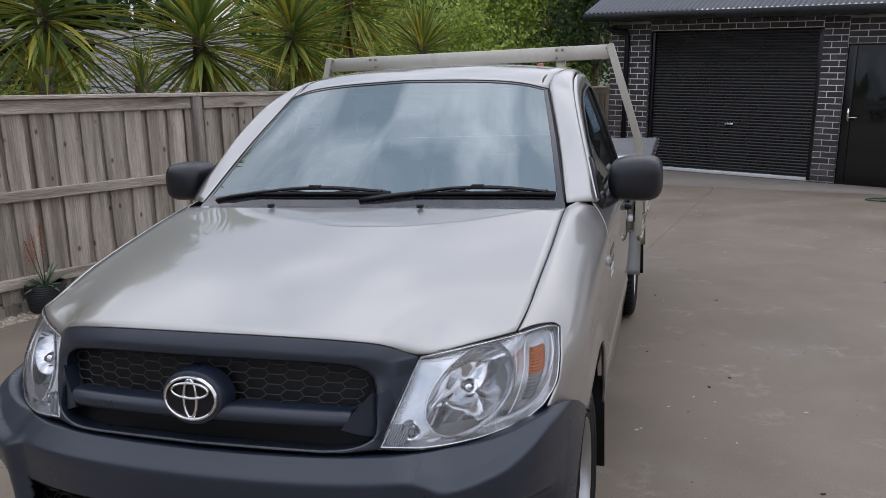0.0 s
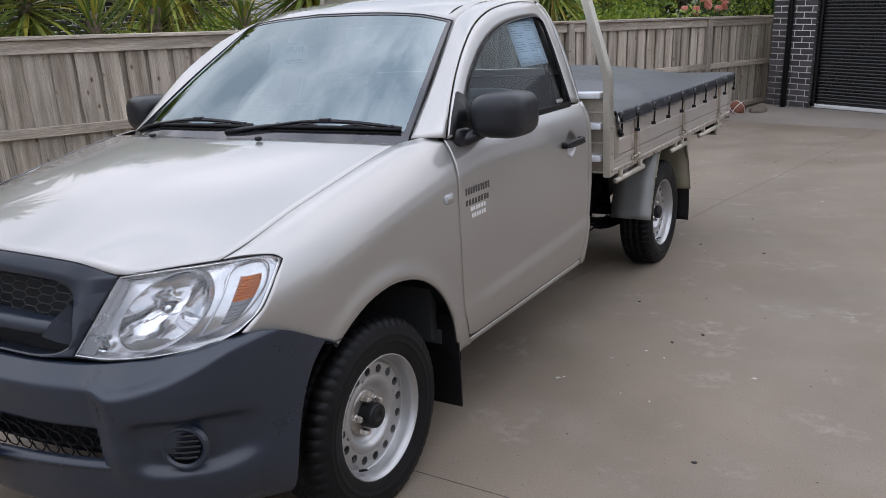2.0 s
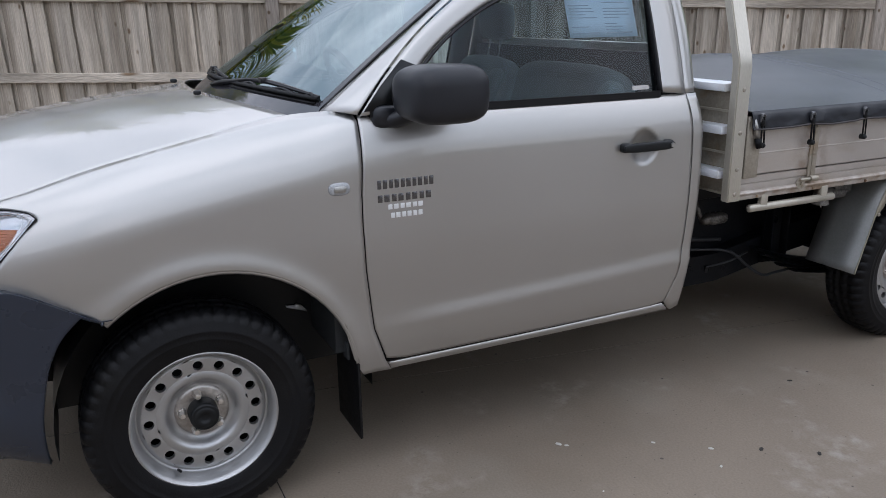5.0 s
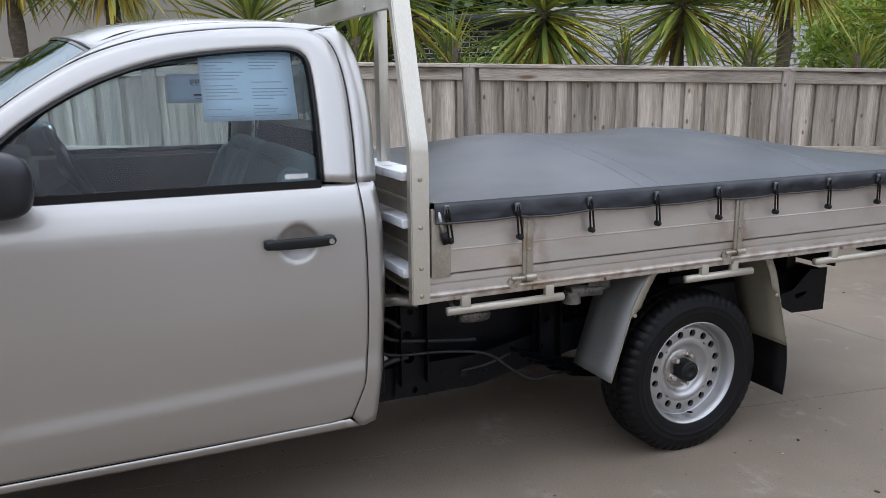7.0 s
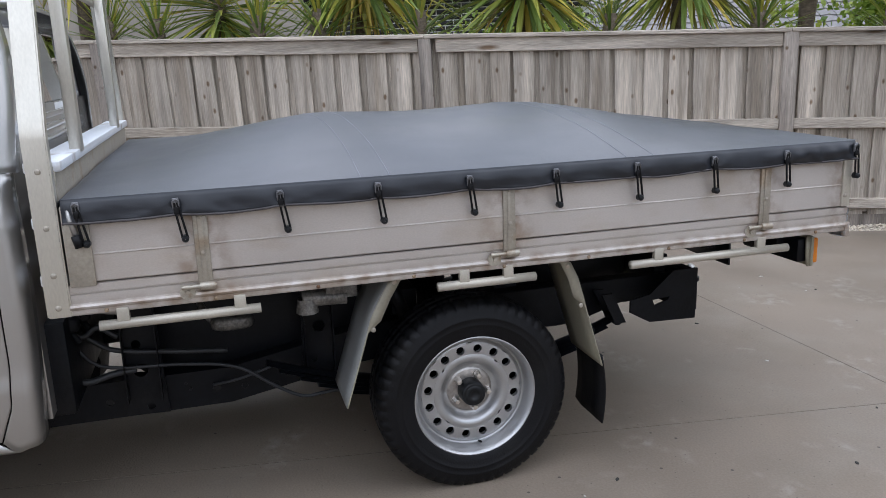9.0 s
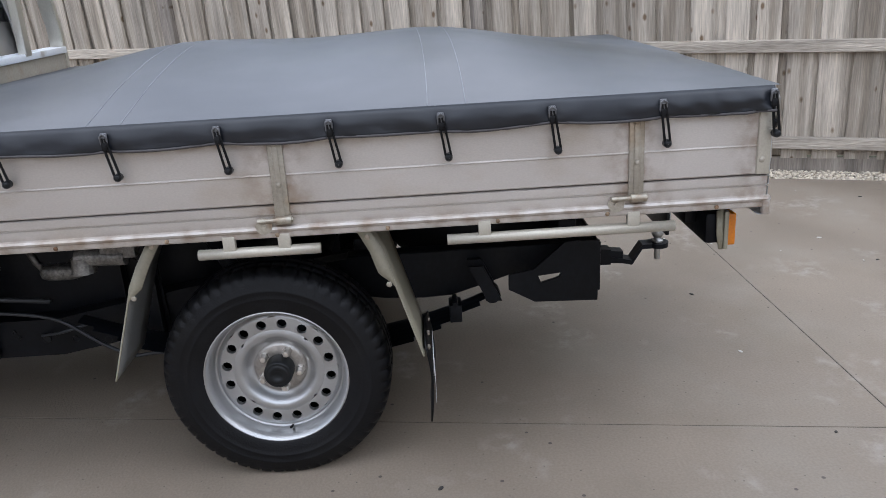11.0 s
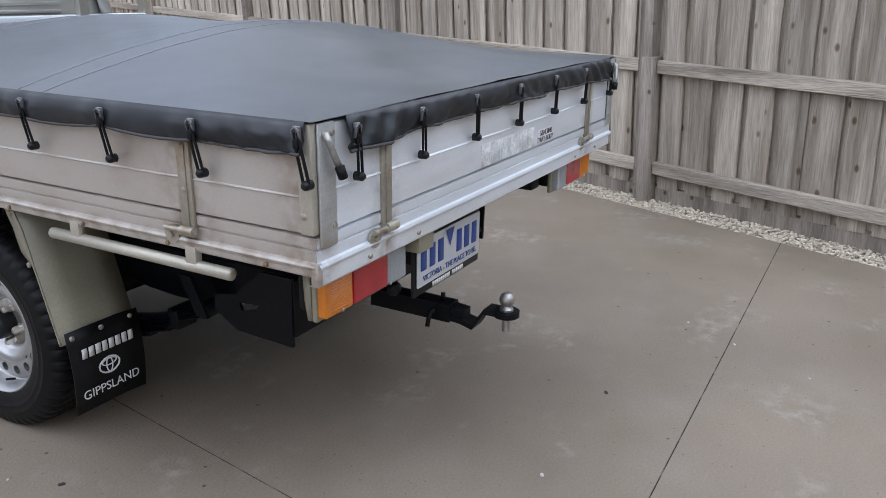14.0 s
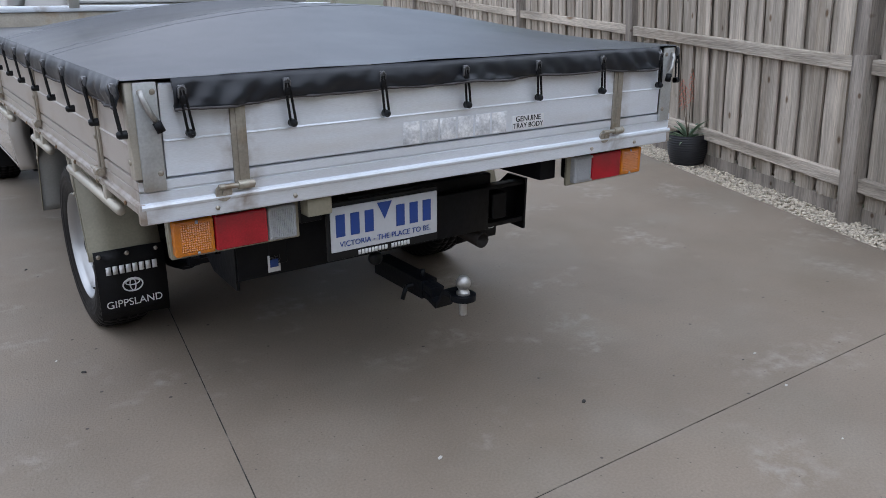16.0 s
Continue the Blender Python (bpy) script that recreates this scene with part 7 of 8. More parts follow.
# ---- chassis and running gear ----
for s in (1, -1):
    bm = bmesh.new()
    square_tube(bm, [(s * 0.43, -0.45, 0.44), (s * 0.43, 0.5, 0.38), (s * 0.43, 1.0, 0.335), (s * 0.43, 2.3, 0.335), (s * 0.44, 2.75, 0.42), (s * 0.45, 3.3, 0.49)], 0.07, 0.13, (0, 0, 1))
    rail = part("chassis_rail", bm, UNDER, truck, "black steel chassis rail")
    bm = bmesh.new()
    side = [(3.28, 0.425), (3.40, 0.405), (3.53, 0.398), (3.62, 0.402), (3.72, 0.432), (3.81, 0.460), (4.095, 0.462), (4.095, 0.562), (3.28, 0.560)]
    f = bm.faces.new([bm.verts.new((s * 0.418, y, z)) for y, z in side])
    r = bmesh.ops.extrude_face_region(bm, geom=[f])
    bmesh.ops.translate(bm, vec=(s * 0.066, 0, 0), verts=[v for v in r["geom"] if isinstance(v, bmesh.types.BMVert)])
    bmesh.ops.recalc_face_normals(bm, faces=bm.faces)
    bmesh.ops.bevel(bm, geom=bm.edges[:], offset=0.004, segments=1, affect="EDGES")
    part("rail_tail", bm, UNDER, rail, sharp=25)
    bm = bmesh.new()
    for k in range(5):
        L = (0.66, 0.62, 0.55, 0.49, 0.40)[k]
        tube(bm, [(s * 0.56, 3.085 + L * q, 0.304 - 0.0145 * k + 0.13 * (q * L / 0.66) ** 2) for q in np.linspace(-1, 1, 15)], 0.032, 6, flat=0.24)
    tube(bm, [(s * 0.53, 3.745, 0.434), (s * 0.59, 3.745, 0.434)], 0.026, 10)
    box(bm, s * 0.56 - 0.038, s * 0.56 + 0.038, 3.605, 3.645, 0.352, 0.412, 0.004)
    tube(bm, [(s * 0.56 - 0.03, 3.625, 0.416), (s * 0.56 + 0.045, 3.625, 0.416)], 0.009, 8)
    box(bm, s * 0.56 - 0.035, s * 0.56 + 0.035, 3.03, 3.14, 0.24, 0.36, 0.006)
    part("leaf_spring", bm, UNDER, truck, "black leaf spring pack")
    bm = bmesh.new()
    for x in (s * 0.525, s * 0.595):
        square_tube(bm, [(x, 3.752, 0.420), (x, 3.695, 0.540)], 0.012, 0.045, (0, 1, 0))
    part("shackle", bm, UNDER, truck)
    bm = bmesh.new()
    tube(bm, [(s * 0.50, 3.0, 0.36), (s * 0.53, 2.85, 0.72)], 0.026, 10)
    part("damper", bm, UNDER, truck)
    # tray outriggers with their lightening holes
    for y, half, low, holes in ((2.02, 0.052, 0.275, ((-0.014, 0.531, 0.016), (-0.008, 0.439, 0.024), (0.012, 0.304, 0.013), (0.0, 0.62, 0.012))), (2.615, 0.048, 0.32, ((0.004, 0.52, 0.022), (-0.006, 0.61, 0.016), (-0.02, 0.40, 0.012)))):
        bm = bmesh.new()
        pl = [(y - half, 0.76), (y + half, 0.76), (y + half * 1.35, low), (y - half * 1.3, low + 0.006)]
        loop = [bm.verts.new((s * 0.485, a, b)) for a, b in pl]
        es = [bm.edges.new((loop[k], loop[(k + 1) % 4])) for k in range(4)]
        for dy, zc_, rc_ in holes:
            ho = [bm.verts.new((s * 0.485, y + dy + rc_ * math.cos(q), zc_ + rc_ * math.sin(q))) for q in (2 * math.pi * k / 14 for k in range(14))]
            es += [bm.edges.new((ho[k], ho[(k + 1) % 14])) for k in range(14)]
        bmesh.ops.triangle_fill(bm, use_beauty=True, edges=es, normal=(s, 0, 0))
        bracket = flat_faced(thick(part("tray_bracket", bm, UNDER, truck, "black pressed bracket with round holes"), 0.006))
        bm = bmesh.new()
        box(bm, min(s * 0.488, s * 0.53), max(s * 0.488, s * 0.53), y - half - 0.004, y - half, 0.34, 0.76, 0.001)
        box(bm, min(s * 0.488, s * 0.53), max(s * 0.488, s * 0.53), y + half, y + half + 0.004, 0.34, 0.76, 0.001)
        part("bracket_rib", bm, UNDER, bracket)
    # black discs laid on the rail's web, drawn as its shaded holes
    for y, z, r_ in ((2.150, 0.362, 0.006), (2.163, 0.340, 0.006), (2.252, 0.330, 0.015), (2.347, 0.325, 0.012), (2.456, 0.315, 0.014), (1.90, 0.33, 0.014)):
        bm = bmesh.new()
        lathe(bm, [(r_, 0.0), (r_ * 0.96, 0.004), (r_ * 0.8, 0.004), (r_ * 0.76, 0.001), (0.0004, 0.001)], 16, Matrix.Translation((s * 0.465, y, z)) @ (Matrix.Identity(4) if s > 0 else pose(0, 0, 0, 0, 0, 180)))
        part("rail_plug", bm, TRIM, truck, "black disc drawn as a shaded hole in the chassis rail")
bm = bmesh.new()
tube(bm, [(-0.68, 3.085, 0.324), (-0.2, 3.085, 0.324), (0.0, 3.085, 0.324), (0.2, 3.085, 0.324), (0.68, 3.085, 0.324)], [0.04, 0.045, 0.13, 0.045, 0.04], 14)
part("rear_axle", bm, UNDER, truck, "black rear axle with differential")
bm = bmesh.new()
tube(bm, [(-0.68, 0, 0.30), (0.68, 0, 0.30)], 0.035, 10)
part("front_axle", bm, UNDER, truck)
bm = bmesh.new()
tube(bm, [(0, 0.6, 0.42), (0, 2.0, 0.44), (0, 2.95, 0.34)], 0.045, 10)
part("propeller_shaft", bm, UNDER, truck)
bm = bmesh.new()
blob(bm, (0.20, 2.42, 0.52), (0.20, 0.46, 0.17), 0.35, 24, 12)
part("fuel_tank", bm, UNDER, truck, "black fuel tank")
bm = bmesh.new()
blob(bm, (0, 1.1, 0.36), (0.22, 0.75, 0.13), 0.5, 20, 12)
part("gearbox", bm, UNDER, truck, "black gearbox under the cab")
for y in (0.9, 1.7, 2.95, 3.35):
    one_box("crossmember", UNDER, truck, -0.42, 0.42, y - 0.05, y + 0.05, 0.32 if y < 2 else 0.46, 0.45 if y < 2 else 0.60, 0.01)
one_box("cab_underside", UNDER, truck, -0.80, 0.80, 0.50, 1.76, 0.365, 0.40, 0.01)
one_box("body_mount", UNDER, truck, -0.70, 0.70, 1.70, 1.84, 0.40, 0.70, 0.01)
bm = bmesh.new()
lathe(bm, [(0.16, -0.09), (0.30, -0.10), (0.33, -0.06), (0.33, 0.06), (0.30, 0.10), (0.16, 0.09), (0.02, 0.03)], 40, pose(0, 3.72, 0.56, 0, 90, 0))
part("spare_wheel", bm, RUBBER, truck, "black spare tyre slung under the tray")
bm = bmesh.new()
tube(bm, [(-0.36, 1.2, 0.36), (-0.36, 2.6, 0.36), (-0.38, 2.85, 0.50), (-0.40, 3.3, 0.52), (-0.412, 3.6, 0.40), (-0.414, 4.04, 0.365)], 0.030, 12, caps=False)
thick(part("exhaust_pipe", bm, stuff("sooty_steel", (0.03, 0.024, 0.02), rough=0.6, metal=0.3, var=0.3), truck, "sooty round exhaust pipe"), 0.003)
CABLE = stuff("grey_cable_sheath", (0.016, 0.0175, 0.020), rough=0.5, var=0.2)
for path, r_ in (([(0.52, 1.824, 0.56), (0.52, 1.878, 0.492), (0.52, 1.954, 0.469), (0.52, 2.14, 0.455), (0.52, 2.326, 0.419), (0.52, 2.45, 0.33), (0.52, 2.546, 0.275), (0.52, 2.60, 0.278), (0.52, 2.736, 0.285), (0.52, 2.95, 0.31)], 0.0065),
                 ([(0.50, 1.84, 0.60), (0.50, 1.93, 0.53), (0.50, 2.1, 0.50), (0.48, 2.3, 0.47)], 0.009), ([(0.47, 2.24, 0.345), (0.51, 2.33, 0.37), (0.51, 2.44, 0.40)], 0.005),
                 ([(0.55, 1.80, 0.64), (0.55, 1.86, 0.60), (0.53, 1.90, 0.62), (0.53, 1.96, 0.58)], 0.010), ([(0.55, 1.79, 0.47), (0.54, 1.85, 0.44), (0.52, 1.93, 0.45), (0.50, 2.0, 0.45)], 0.012)):
    bm = bmesh.new()
    tube(bm, spline(path, 36), r_, 8)
    part("brake_line", bm, CABLE, truck, "loose dark cable along the chassis")
bm = bmesh.new()
tube(bm, [(0.56, 1.84, 0.70), (0.60, 1.93, 0.71), (0.62, 2.0, 0.70)], 0.024, 10)
part("vent_pipe", bm, DULL_STEEL, truck)
DIRTY_STEEL = stuff("dirty_cast_metal", (0.20, 0.19, 0.175), rough=0.5, metal=0.6, var=0.35, scale=30, fine=120, bump=0.2, second=(0.07, 0.06, 0.05), second_scale=12)
bm = bmesh.new()
blob(bm, (0.395, 2.325, 0.545), (0.045, 0.075, 0.026), 0.6, 20, 10)
tube(bm, [(0.395, 2.26, 0.55), (0.40, 2.24, 0.58), (0.40, 2.22, 0.63)], 0.012, 8)
for k in range(4):
    tube(bm, [(0.345, 2.28 + 0.03 * k, 0.545), (0.395, 2.28 + 0.03 * k, 0.573), (0.445, 2.28 + 0.03 * k, 0.545)], 0.004, 6)
part("fuel_filter", bm, DIRTY_STEEL, truck, "dirty metal canister beside the chassis")
bm = bmesh.new()
tube(bm, [(0.76, 2.545, 0.705), (0.76, 2.685, 0.700)], 0.026, 12)
tube(bm, [(0.76, 2.56, 0.705), (0.76, 2.56, 0.66)], [0.03, 0.036], 12)
box(bm, 0.74, 0.78, 2.62, 2.72, 0.70, 0.76, 0.004)
part("filler_neck", bm, DIRTY_STEEL, truck, "dull metal filler neck under the tray")
for x, y, r0 in ((0.60, 1.83, 0.030), (0.52, 1.86, 0.022)):
    bm = bmesh.new()
    blob(bm, (x, y, 0.665), (r0, r0 * 1.3, r0), 0.7, 14, 10)
    tube(bm, [(x, y, 0.65), (x + 0.01, y + 0.03, 0.60)], 0.010, 8)
    part("hose_joint", bm, UNDER, truck)
one_box("rear_crossmember", UNDER, truck, -0.45, 0.45, 3.98, 4.04, 0.52, 0.63, 0.006)

# ---- tray ----
Y0, Y1 = 1.925, 4.452
deck = one_box("tray_deck", ALLOY, truck, -0.915, 0.915, Y0, Y1 - 0.02, 0.845, 0.862, 0.003, "aluminium tray floor")
for y in (2.05, 2.52, 3.0, 3.45, 3.9, 4.32):
    one_box("bearer", UNDER if y < 4 else ALLOY, deck, -0.88, 0.88, y - 0.03, y + 0.03, 0.785, 0.845, 0.004)
PIN = stuff("stained_steel_pin", (0.42, 0.385, 0.32), rough=0.42, metal=0.6, var=0.15, scale=30, fine=160, bump=0.08, second=(0.24, 0.165, 0.10), second_scale=22, second_at=(0.52, 0.75))


def hinge_pin(bm, at, along, out):
    """A drop-side hinge: a sleeve on the strap, a pin through it and a rounded ear with its bolt on the rail."""
    at = Vector(at)
    up = Vector((0, 0, 1))
    tube(bm, [at - along * 0.024, at + along * 0.016], 0.0115, 12)
    tube(bm, [at - along * 0.028, at + along * 0.066], 0.0065, 10)
    c = at + along * 0.052 - up * 0.016 - out * 0.008
    ear = [c + along * (0.022 * math.cos(a)) + up * (0.022 * math.sin(a)) for a in (2 * math.pi * k / 14 for k in range(14))]
    front = [bm.verts.new(p + out * 0.003) for p in ear]
    back = [bm.verts.new(p - out * 0.003) for p in ear]
    bm.faces.new(front)
    for k in range(14):
        bm.faces.new((front[k], back[k], back[(k + 1) % 14], front[(k + 1) % 14]))
    tube(bm, [c, c + out * 0.009], 0.0065, 6)
    bmesh.ops.recalc_face_normals(bm, faces=bm.faces)


for s in (1, -1):
    one_box("runner", UNDER, deck, s * 0.45 - 0.035, s * 0.45 + 0.035, Y0, Y1 - 0.1, 0.665, 0.785, 0.004)
    # coaming: one extrusion with ribs
    bm = bmesh.new()
    prof = [(0.905, 0.782), (0.936, 0.782), (0.938, 0.786), (0.938, 0.797), (0.942, 0.800), (0.944, 0.806), (0.941, 0.812), (0.934, 0.815), (0.934, 0.838), (0.930, 0.840), (0.930, 0.843), (0.935, 0.845), (0.935, 0.866), (0.930, 0.868), (0.905, 0.868)]
    grid(bm, np.array([[(s * x, y, z) for x, z in prof] for y in np.linspace(Y0 - 0.02, Y1, 6)]))
    bmesh.ops.recalc_face_normals(bm, faces=bm.faces)
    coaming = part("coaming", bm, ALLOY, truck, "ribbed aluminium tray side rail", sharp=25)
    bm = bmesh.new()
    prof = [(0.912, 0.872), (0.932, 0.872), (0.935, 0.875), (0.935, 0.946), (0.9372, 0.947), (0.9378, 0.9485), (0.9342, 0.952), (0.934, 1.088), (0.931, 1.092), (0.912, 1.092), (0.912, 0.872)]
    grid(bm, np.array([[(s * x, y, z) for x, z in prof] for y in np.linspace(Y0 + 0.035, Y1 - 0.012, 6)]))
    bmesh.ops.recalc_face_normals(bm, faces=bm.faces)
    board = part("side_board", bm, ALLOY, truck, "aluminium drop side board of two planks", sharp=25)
    for y in (2.268, 3.180, 4.104):
        bm = bmesh.new()
        box(bm, min(s * 0.932, s * 0.942), max(s * 0.932, s * 0.942), y - 0.020, y + 0.020, 0.825, 1.060, 0.003)
        box(bm, min(s * 0.941, s * 0.9455), max(s * 0.941, s * 0.9455), y - 0.008, y + 0.008, 0.84, 1.06, 0.002)
        strap = part("hinge_strap", bm, STRAP, board, "stained vertical hinge strap")
        bm = bmesh.new()
        hinge_pin(bm, (s * 0.949, y, 0.832), Vector((0, -1, 0)), Vector((s, 0, 0)))
        part("hinge_pin", bm, PIN, strap)
        for z in (0.925, 1.03):
            bm = bmesh.new()
            blob(bm, (s * 0.946, y, z), (0.004, 0.007, 0.007), 0.9, 8, 6)
            part("rivet", bm, STRAP, strap)
    for y0, y1, posts in ((1.975, 2.412, (2.04, 2.355)), (2.945, 3.268, (3.03, 3.175)), (3.605, 4.212, (3.705, 4.10))):
        bm = bmesh.new()
        tube(bm, [(s * 0.930, y0, 0.744), (s * 0.930, y1, 0.744)], 0.0145, 12)
        rope = part("rope_rail", bm, ALLOY_BARE, truck, "tubular aluminium rope rail")
        for y in posts:
            bm = bmesh.new()
            box(bm, min(s * 0.921, s * 0.941), max(s * 0.921, s * 0.941), y - 0.0165, y + 0.0165, 0.749, 0.792, 0.003)
            part("stand_off", bm, ALLOY_BARE, rope)
    for k in range(9):
        y = 2.0 + 0.29 * k
        bm = bmesh.new()
        blob(bm, (s * 0.940, y, 0.790), (0.004, 0.006, 0.006), 0.9, 8, 6)
        part("rivet", bm, RUSTY, coaming)
    # corner post at the tail, on both faces, with the locking lever
    bm = bmesh.new()
    box(bm, min(s * 0.872, s * 0.926), max(s * 0.872, s * 0.926), Y1 + 0.002, Y1 + 0.010, 0.842, 1.098, 0.004)
    post = part("corner_post", bm, POST_ALLOY, truck, "folded aluminium corner post")
    one_box("post_side", ALLOY_BARE, post, min(s * 0.918, s * 0.942), max(s * 0.918, s * 0.942), Y1 - 0.034, Y1 + 0.001, 0.872, 1.098, 0.004)
    for x, z in ((0.884, 0.885), (0.884, 1.075), (0.912, 1.075)):
        bm = bmesh.new()
        blob(bm, (s * x, Y1 + 0.011, z), (0.007, 0.004, 0.007), 0.9, 8, 6)
        part("bolt", bm, STRAP, post)
    bm = bmesh.new()
    blob(bm, (s * 0.943, Y1 - 0.022, 0.912), (0.004, 0.008, 0.008), 0.9, 8, 6)
    part("bolt", bm, STRAP, post)
    bm = bmesh.new()
    tube(bm, [(s * 0.912, Y1 + 0.014, 1.078), (s * 0.910, Y1 + 0.022, 1.062), (s * 0.898, Y1 + 0.026, 1.03), (s * 0.884, Y1 + 0.028, 1.005)], 0.0075, 8)
    lever = part("lock_lever", bm, DULL_STEEL, post, "bent steel locking lever")
    bm = bmesh.new()
    tube(bm, [(s * 0.886, Y1 + 0.028, 1.008), (s * 0.877, Y1 + 0.030, 0.985)], 0.0105, 10)
    part("grip", bm, RUBBER, lever)
    # front corner plate with its lever
    bm = bmesh.new()
    box(bm, min(s * 0.930, s * 0.945), max(s * 0.930, s * 0.945), 1.918, 1.985, 0.862, 1.085, 0.004)
    fp = part("front_plate", bm, STRAP, truck, "stained plate at the front of the side board")
    bm = bmesh.new()
    tube(bm, [(s * 0.952, 1.940, 1.075), (s * 0.958, 1.943, 1.05), (s * 0.962, 1.955, 1.00)], 0.0075, 8)
    lv = part("lock_lever", bm, DULL_STEEL, fp)
    bm = bmesh.new()
    tube(bm, [(s * 0.961, 1.952, 1.008), (s * 0.964, 1.960, 0.975)], 0.012, 10)
    part("grip", bm, RUBBER, lv)
# tail coaming and tail board
bm = bmesh.new()
prof = [(-0.02, 0.762), (0.004, 0.762), (0.006, 0.766), (0.006, 0.797), (0.010, 0.800), (0.012, 0.806), (0.009, 0.812), (0.002, 0.815), (0.002, 0.838), (-0.002, 0.840), (-0.002, 0.843), (0.003, 0.845), (0.003, 0.866), (-0.02, 0.868)]
grid(bm, np.array([[(x, Y1 + d, z) for d, z in prof] for x in np.linspace(0.937, -0.937, 6)]))
bmesh.ops.recalc_face_normals(bm, faces=bm.faces)
rear_rail = part("tail_coaming", bm, ALLOY_SKYLIT, truck, "ribbed aluminium rear rail", sharp=25)
for s in (1, -1):
    one_box("corner_cap", ALLOY, rear_rail, min(s * 0.926, s * 0.9425), max(s * 0.926, s * 0.9425), Y1 - 0.010, Y1 + 0.0085, 0.763, 0.8145, 0.003)
for x in (0.755, 0.545, -0.545, -0.755):
    bm = bmesh.new()
    tube(bm, [(x, Y1 + 0.004, 0.780), (x, Y1 + 0.011, 0.780)], 0.0062, 6)
    part("bolt", bm, PIN, rear_rail)
bm = bmesh.new()
prof = [(-0.02, 0.872), (0.0, 0.872), (0.003, 0.875), (0.003, 0.956), (0.0052, 0.957), (0.0058, 0.9585), (0.0022, 0.962), (0.002, 1.088), (-0.001, 1.092), (-0.02, 1.092), (-0.02, 0.872)]
grid(bm, np.array([[(x, Y1 + d, z) for d, z in prof] for x in np.linspace(0.868, -0.868, 6)]))
bmesh.ops.recalc_face_normals(bm, faces=bm.faces)
tail = part("tail_board", bm, ALLOY_SKYLIT, truck, "aluminium tail board with worn lettering", sharp=25)
for x in (0.685, -0.655):
    bm = bmesh.new()
    box(bm, x - 0.020, x + 0.020, Y1, Y1 + 0.010, 0.825, 1.060, 0.003)
    box(bm, x - 0.008, x + 0.008, Y1 + 0.009, Y1 + 0.0135, 0.84, 1.06, 0.002)
    strap = part("hinge_strap", bm, STRAP, tail, "stained vertical hinge strap")
    bm = bmesh.new()
    hinge_pin(bm, (x, Y1 + 0.016, 0.832), Vector((1, 0, 0)), Vector((0, 1, 0)))
    part("hinge_pin", bm, PIN, strap)
for k in range(6):
    x = 0.205 - 0.064 * k
    one_box("worn_bar", SILVER_PRINT, tail, x - 0.056, x, Y1 + 0.003, Y1 + 0.0046, 0.876, 0.938, 0.0005)
stk = one_box("sticker", SIGN_WHITE, tail, -0.325, -0.195, Y1 + 0.003, Y1 + 0.0045, 0.876, 0.920, 0.0005, "small white sticker with black words")
text("words", "GENUINE", 0.0245, TRIM, stk, pose(-0.26, Y1 + 0.005, 0.909, 90, 0, 180))
text("words", "TRAY BODY", 0.0225, TRIM, stk, pose(-0.26, Y1 + 0.005, 0.888, 90, 0, 180))

# headboard and ladder rack
hb = one_box("headboard", STRAP, truck, -0.90, 0.90, 1.895, 1.915, 0.80, 1.19, 0.003, "aluminium plank headboard behind the cab")
for z0, z1 in ((1.172, 1.200), (1.022, 1.052), (0.862, 0.892)):
    one_box("rib", ALLOY_SKYLIT, hb, -0.90, 0.90, 1.838, 1.93, z0, z1, 0.004)
for z in (0.80, 0.95, 1.10):
    one_box("plank_lip", ALLOY_BARE, hb, -0.90, 0.90, 1.886, 1.895, z - 0.004, z + 0.004, 0.001)
rack = one_box("rack_bar", RACK_ALLOY, truck, -0.775, 0.775, 1.868, 1.898, 1.702, 1.775, 0.004, "cream-grey aluminium rack cross bar")
for s in (1, -1):
    bm = bmesh.new()
    square_tube(bm, [(s * 0.927, 1.882, 0.782), (s * 0.927, 1.882, 1.26), (s * 0.922, 1.882, 1.29), (s * 0.912, 1.882, 1.318), (s * 0.775, 1.882, 1.778)], 0.036, 0.062, (0, 1, 0))
    bmesh.ops.bevel(bm, geom=[e for e in bm.edges if len(e.link_faces) == 2 and e.calc_face_angle(0) > 0.8], offset=0.004, segments=2, affect="EDGES")
    up = part("rack_post", bm, RACK_ALLOY, rack, "square aluminium rack post bent inwards")
    one_box("rack_strut", RACK_ALLOY, rack, s * 0.52 - 0.025, s * 0.52 + 0.025, 1.899, 1.935, 1.19, 1.777, 0.004)
    for x, z in ((0.505, 1.76), (0.535, 1.76), (0.505, 1.72), (0.765, 1.76)):
        bm = bmesh.new()
        blob(bm, (s * x, 1.866, z), (0.009, 0.005, 0.009), 0.9, 10, 6)
        part("bolt", bm, STRAP, rack)
    for z in (0.81, 0.90, 1.03, 1.18):
        bm = bmesh.new()
        blob(bm, (s * 0.946, 1.882, z), (0.004, 0.008, 0.008), 0.9, 10, 6)
        part("bolt", bm, STRAP, up)

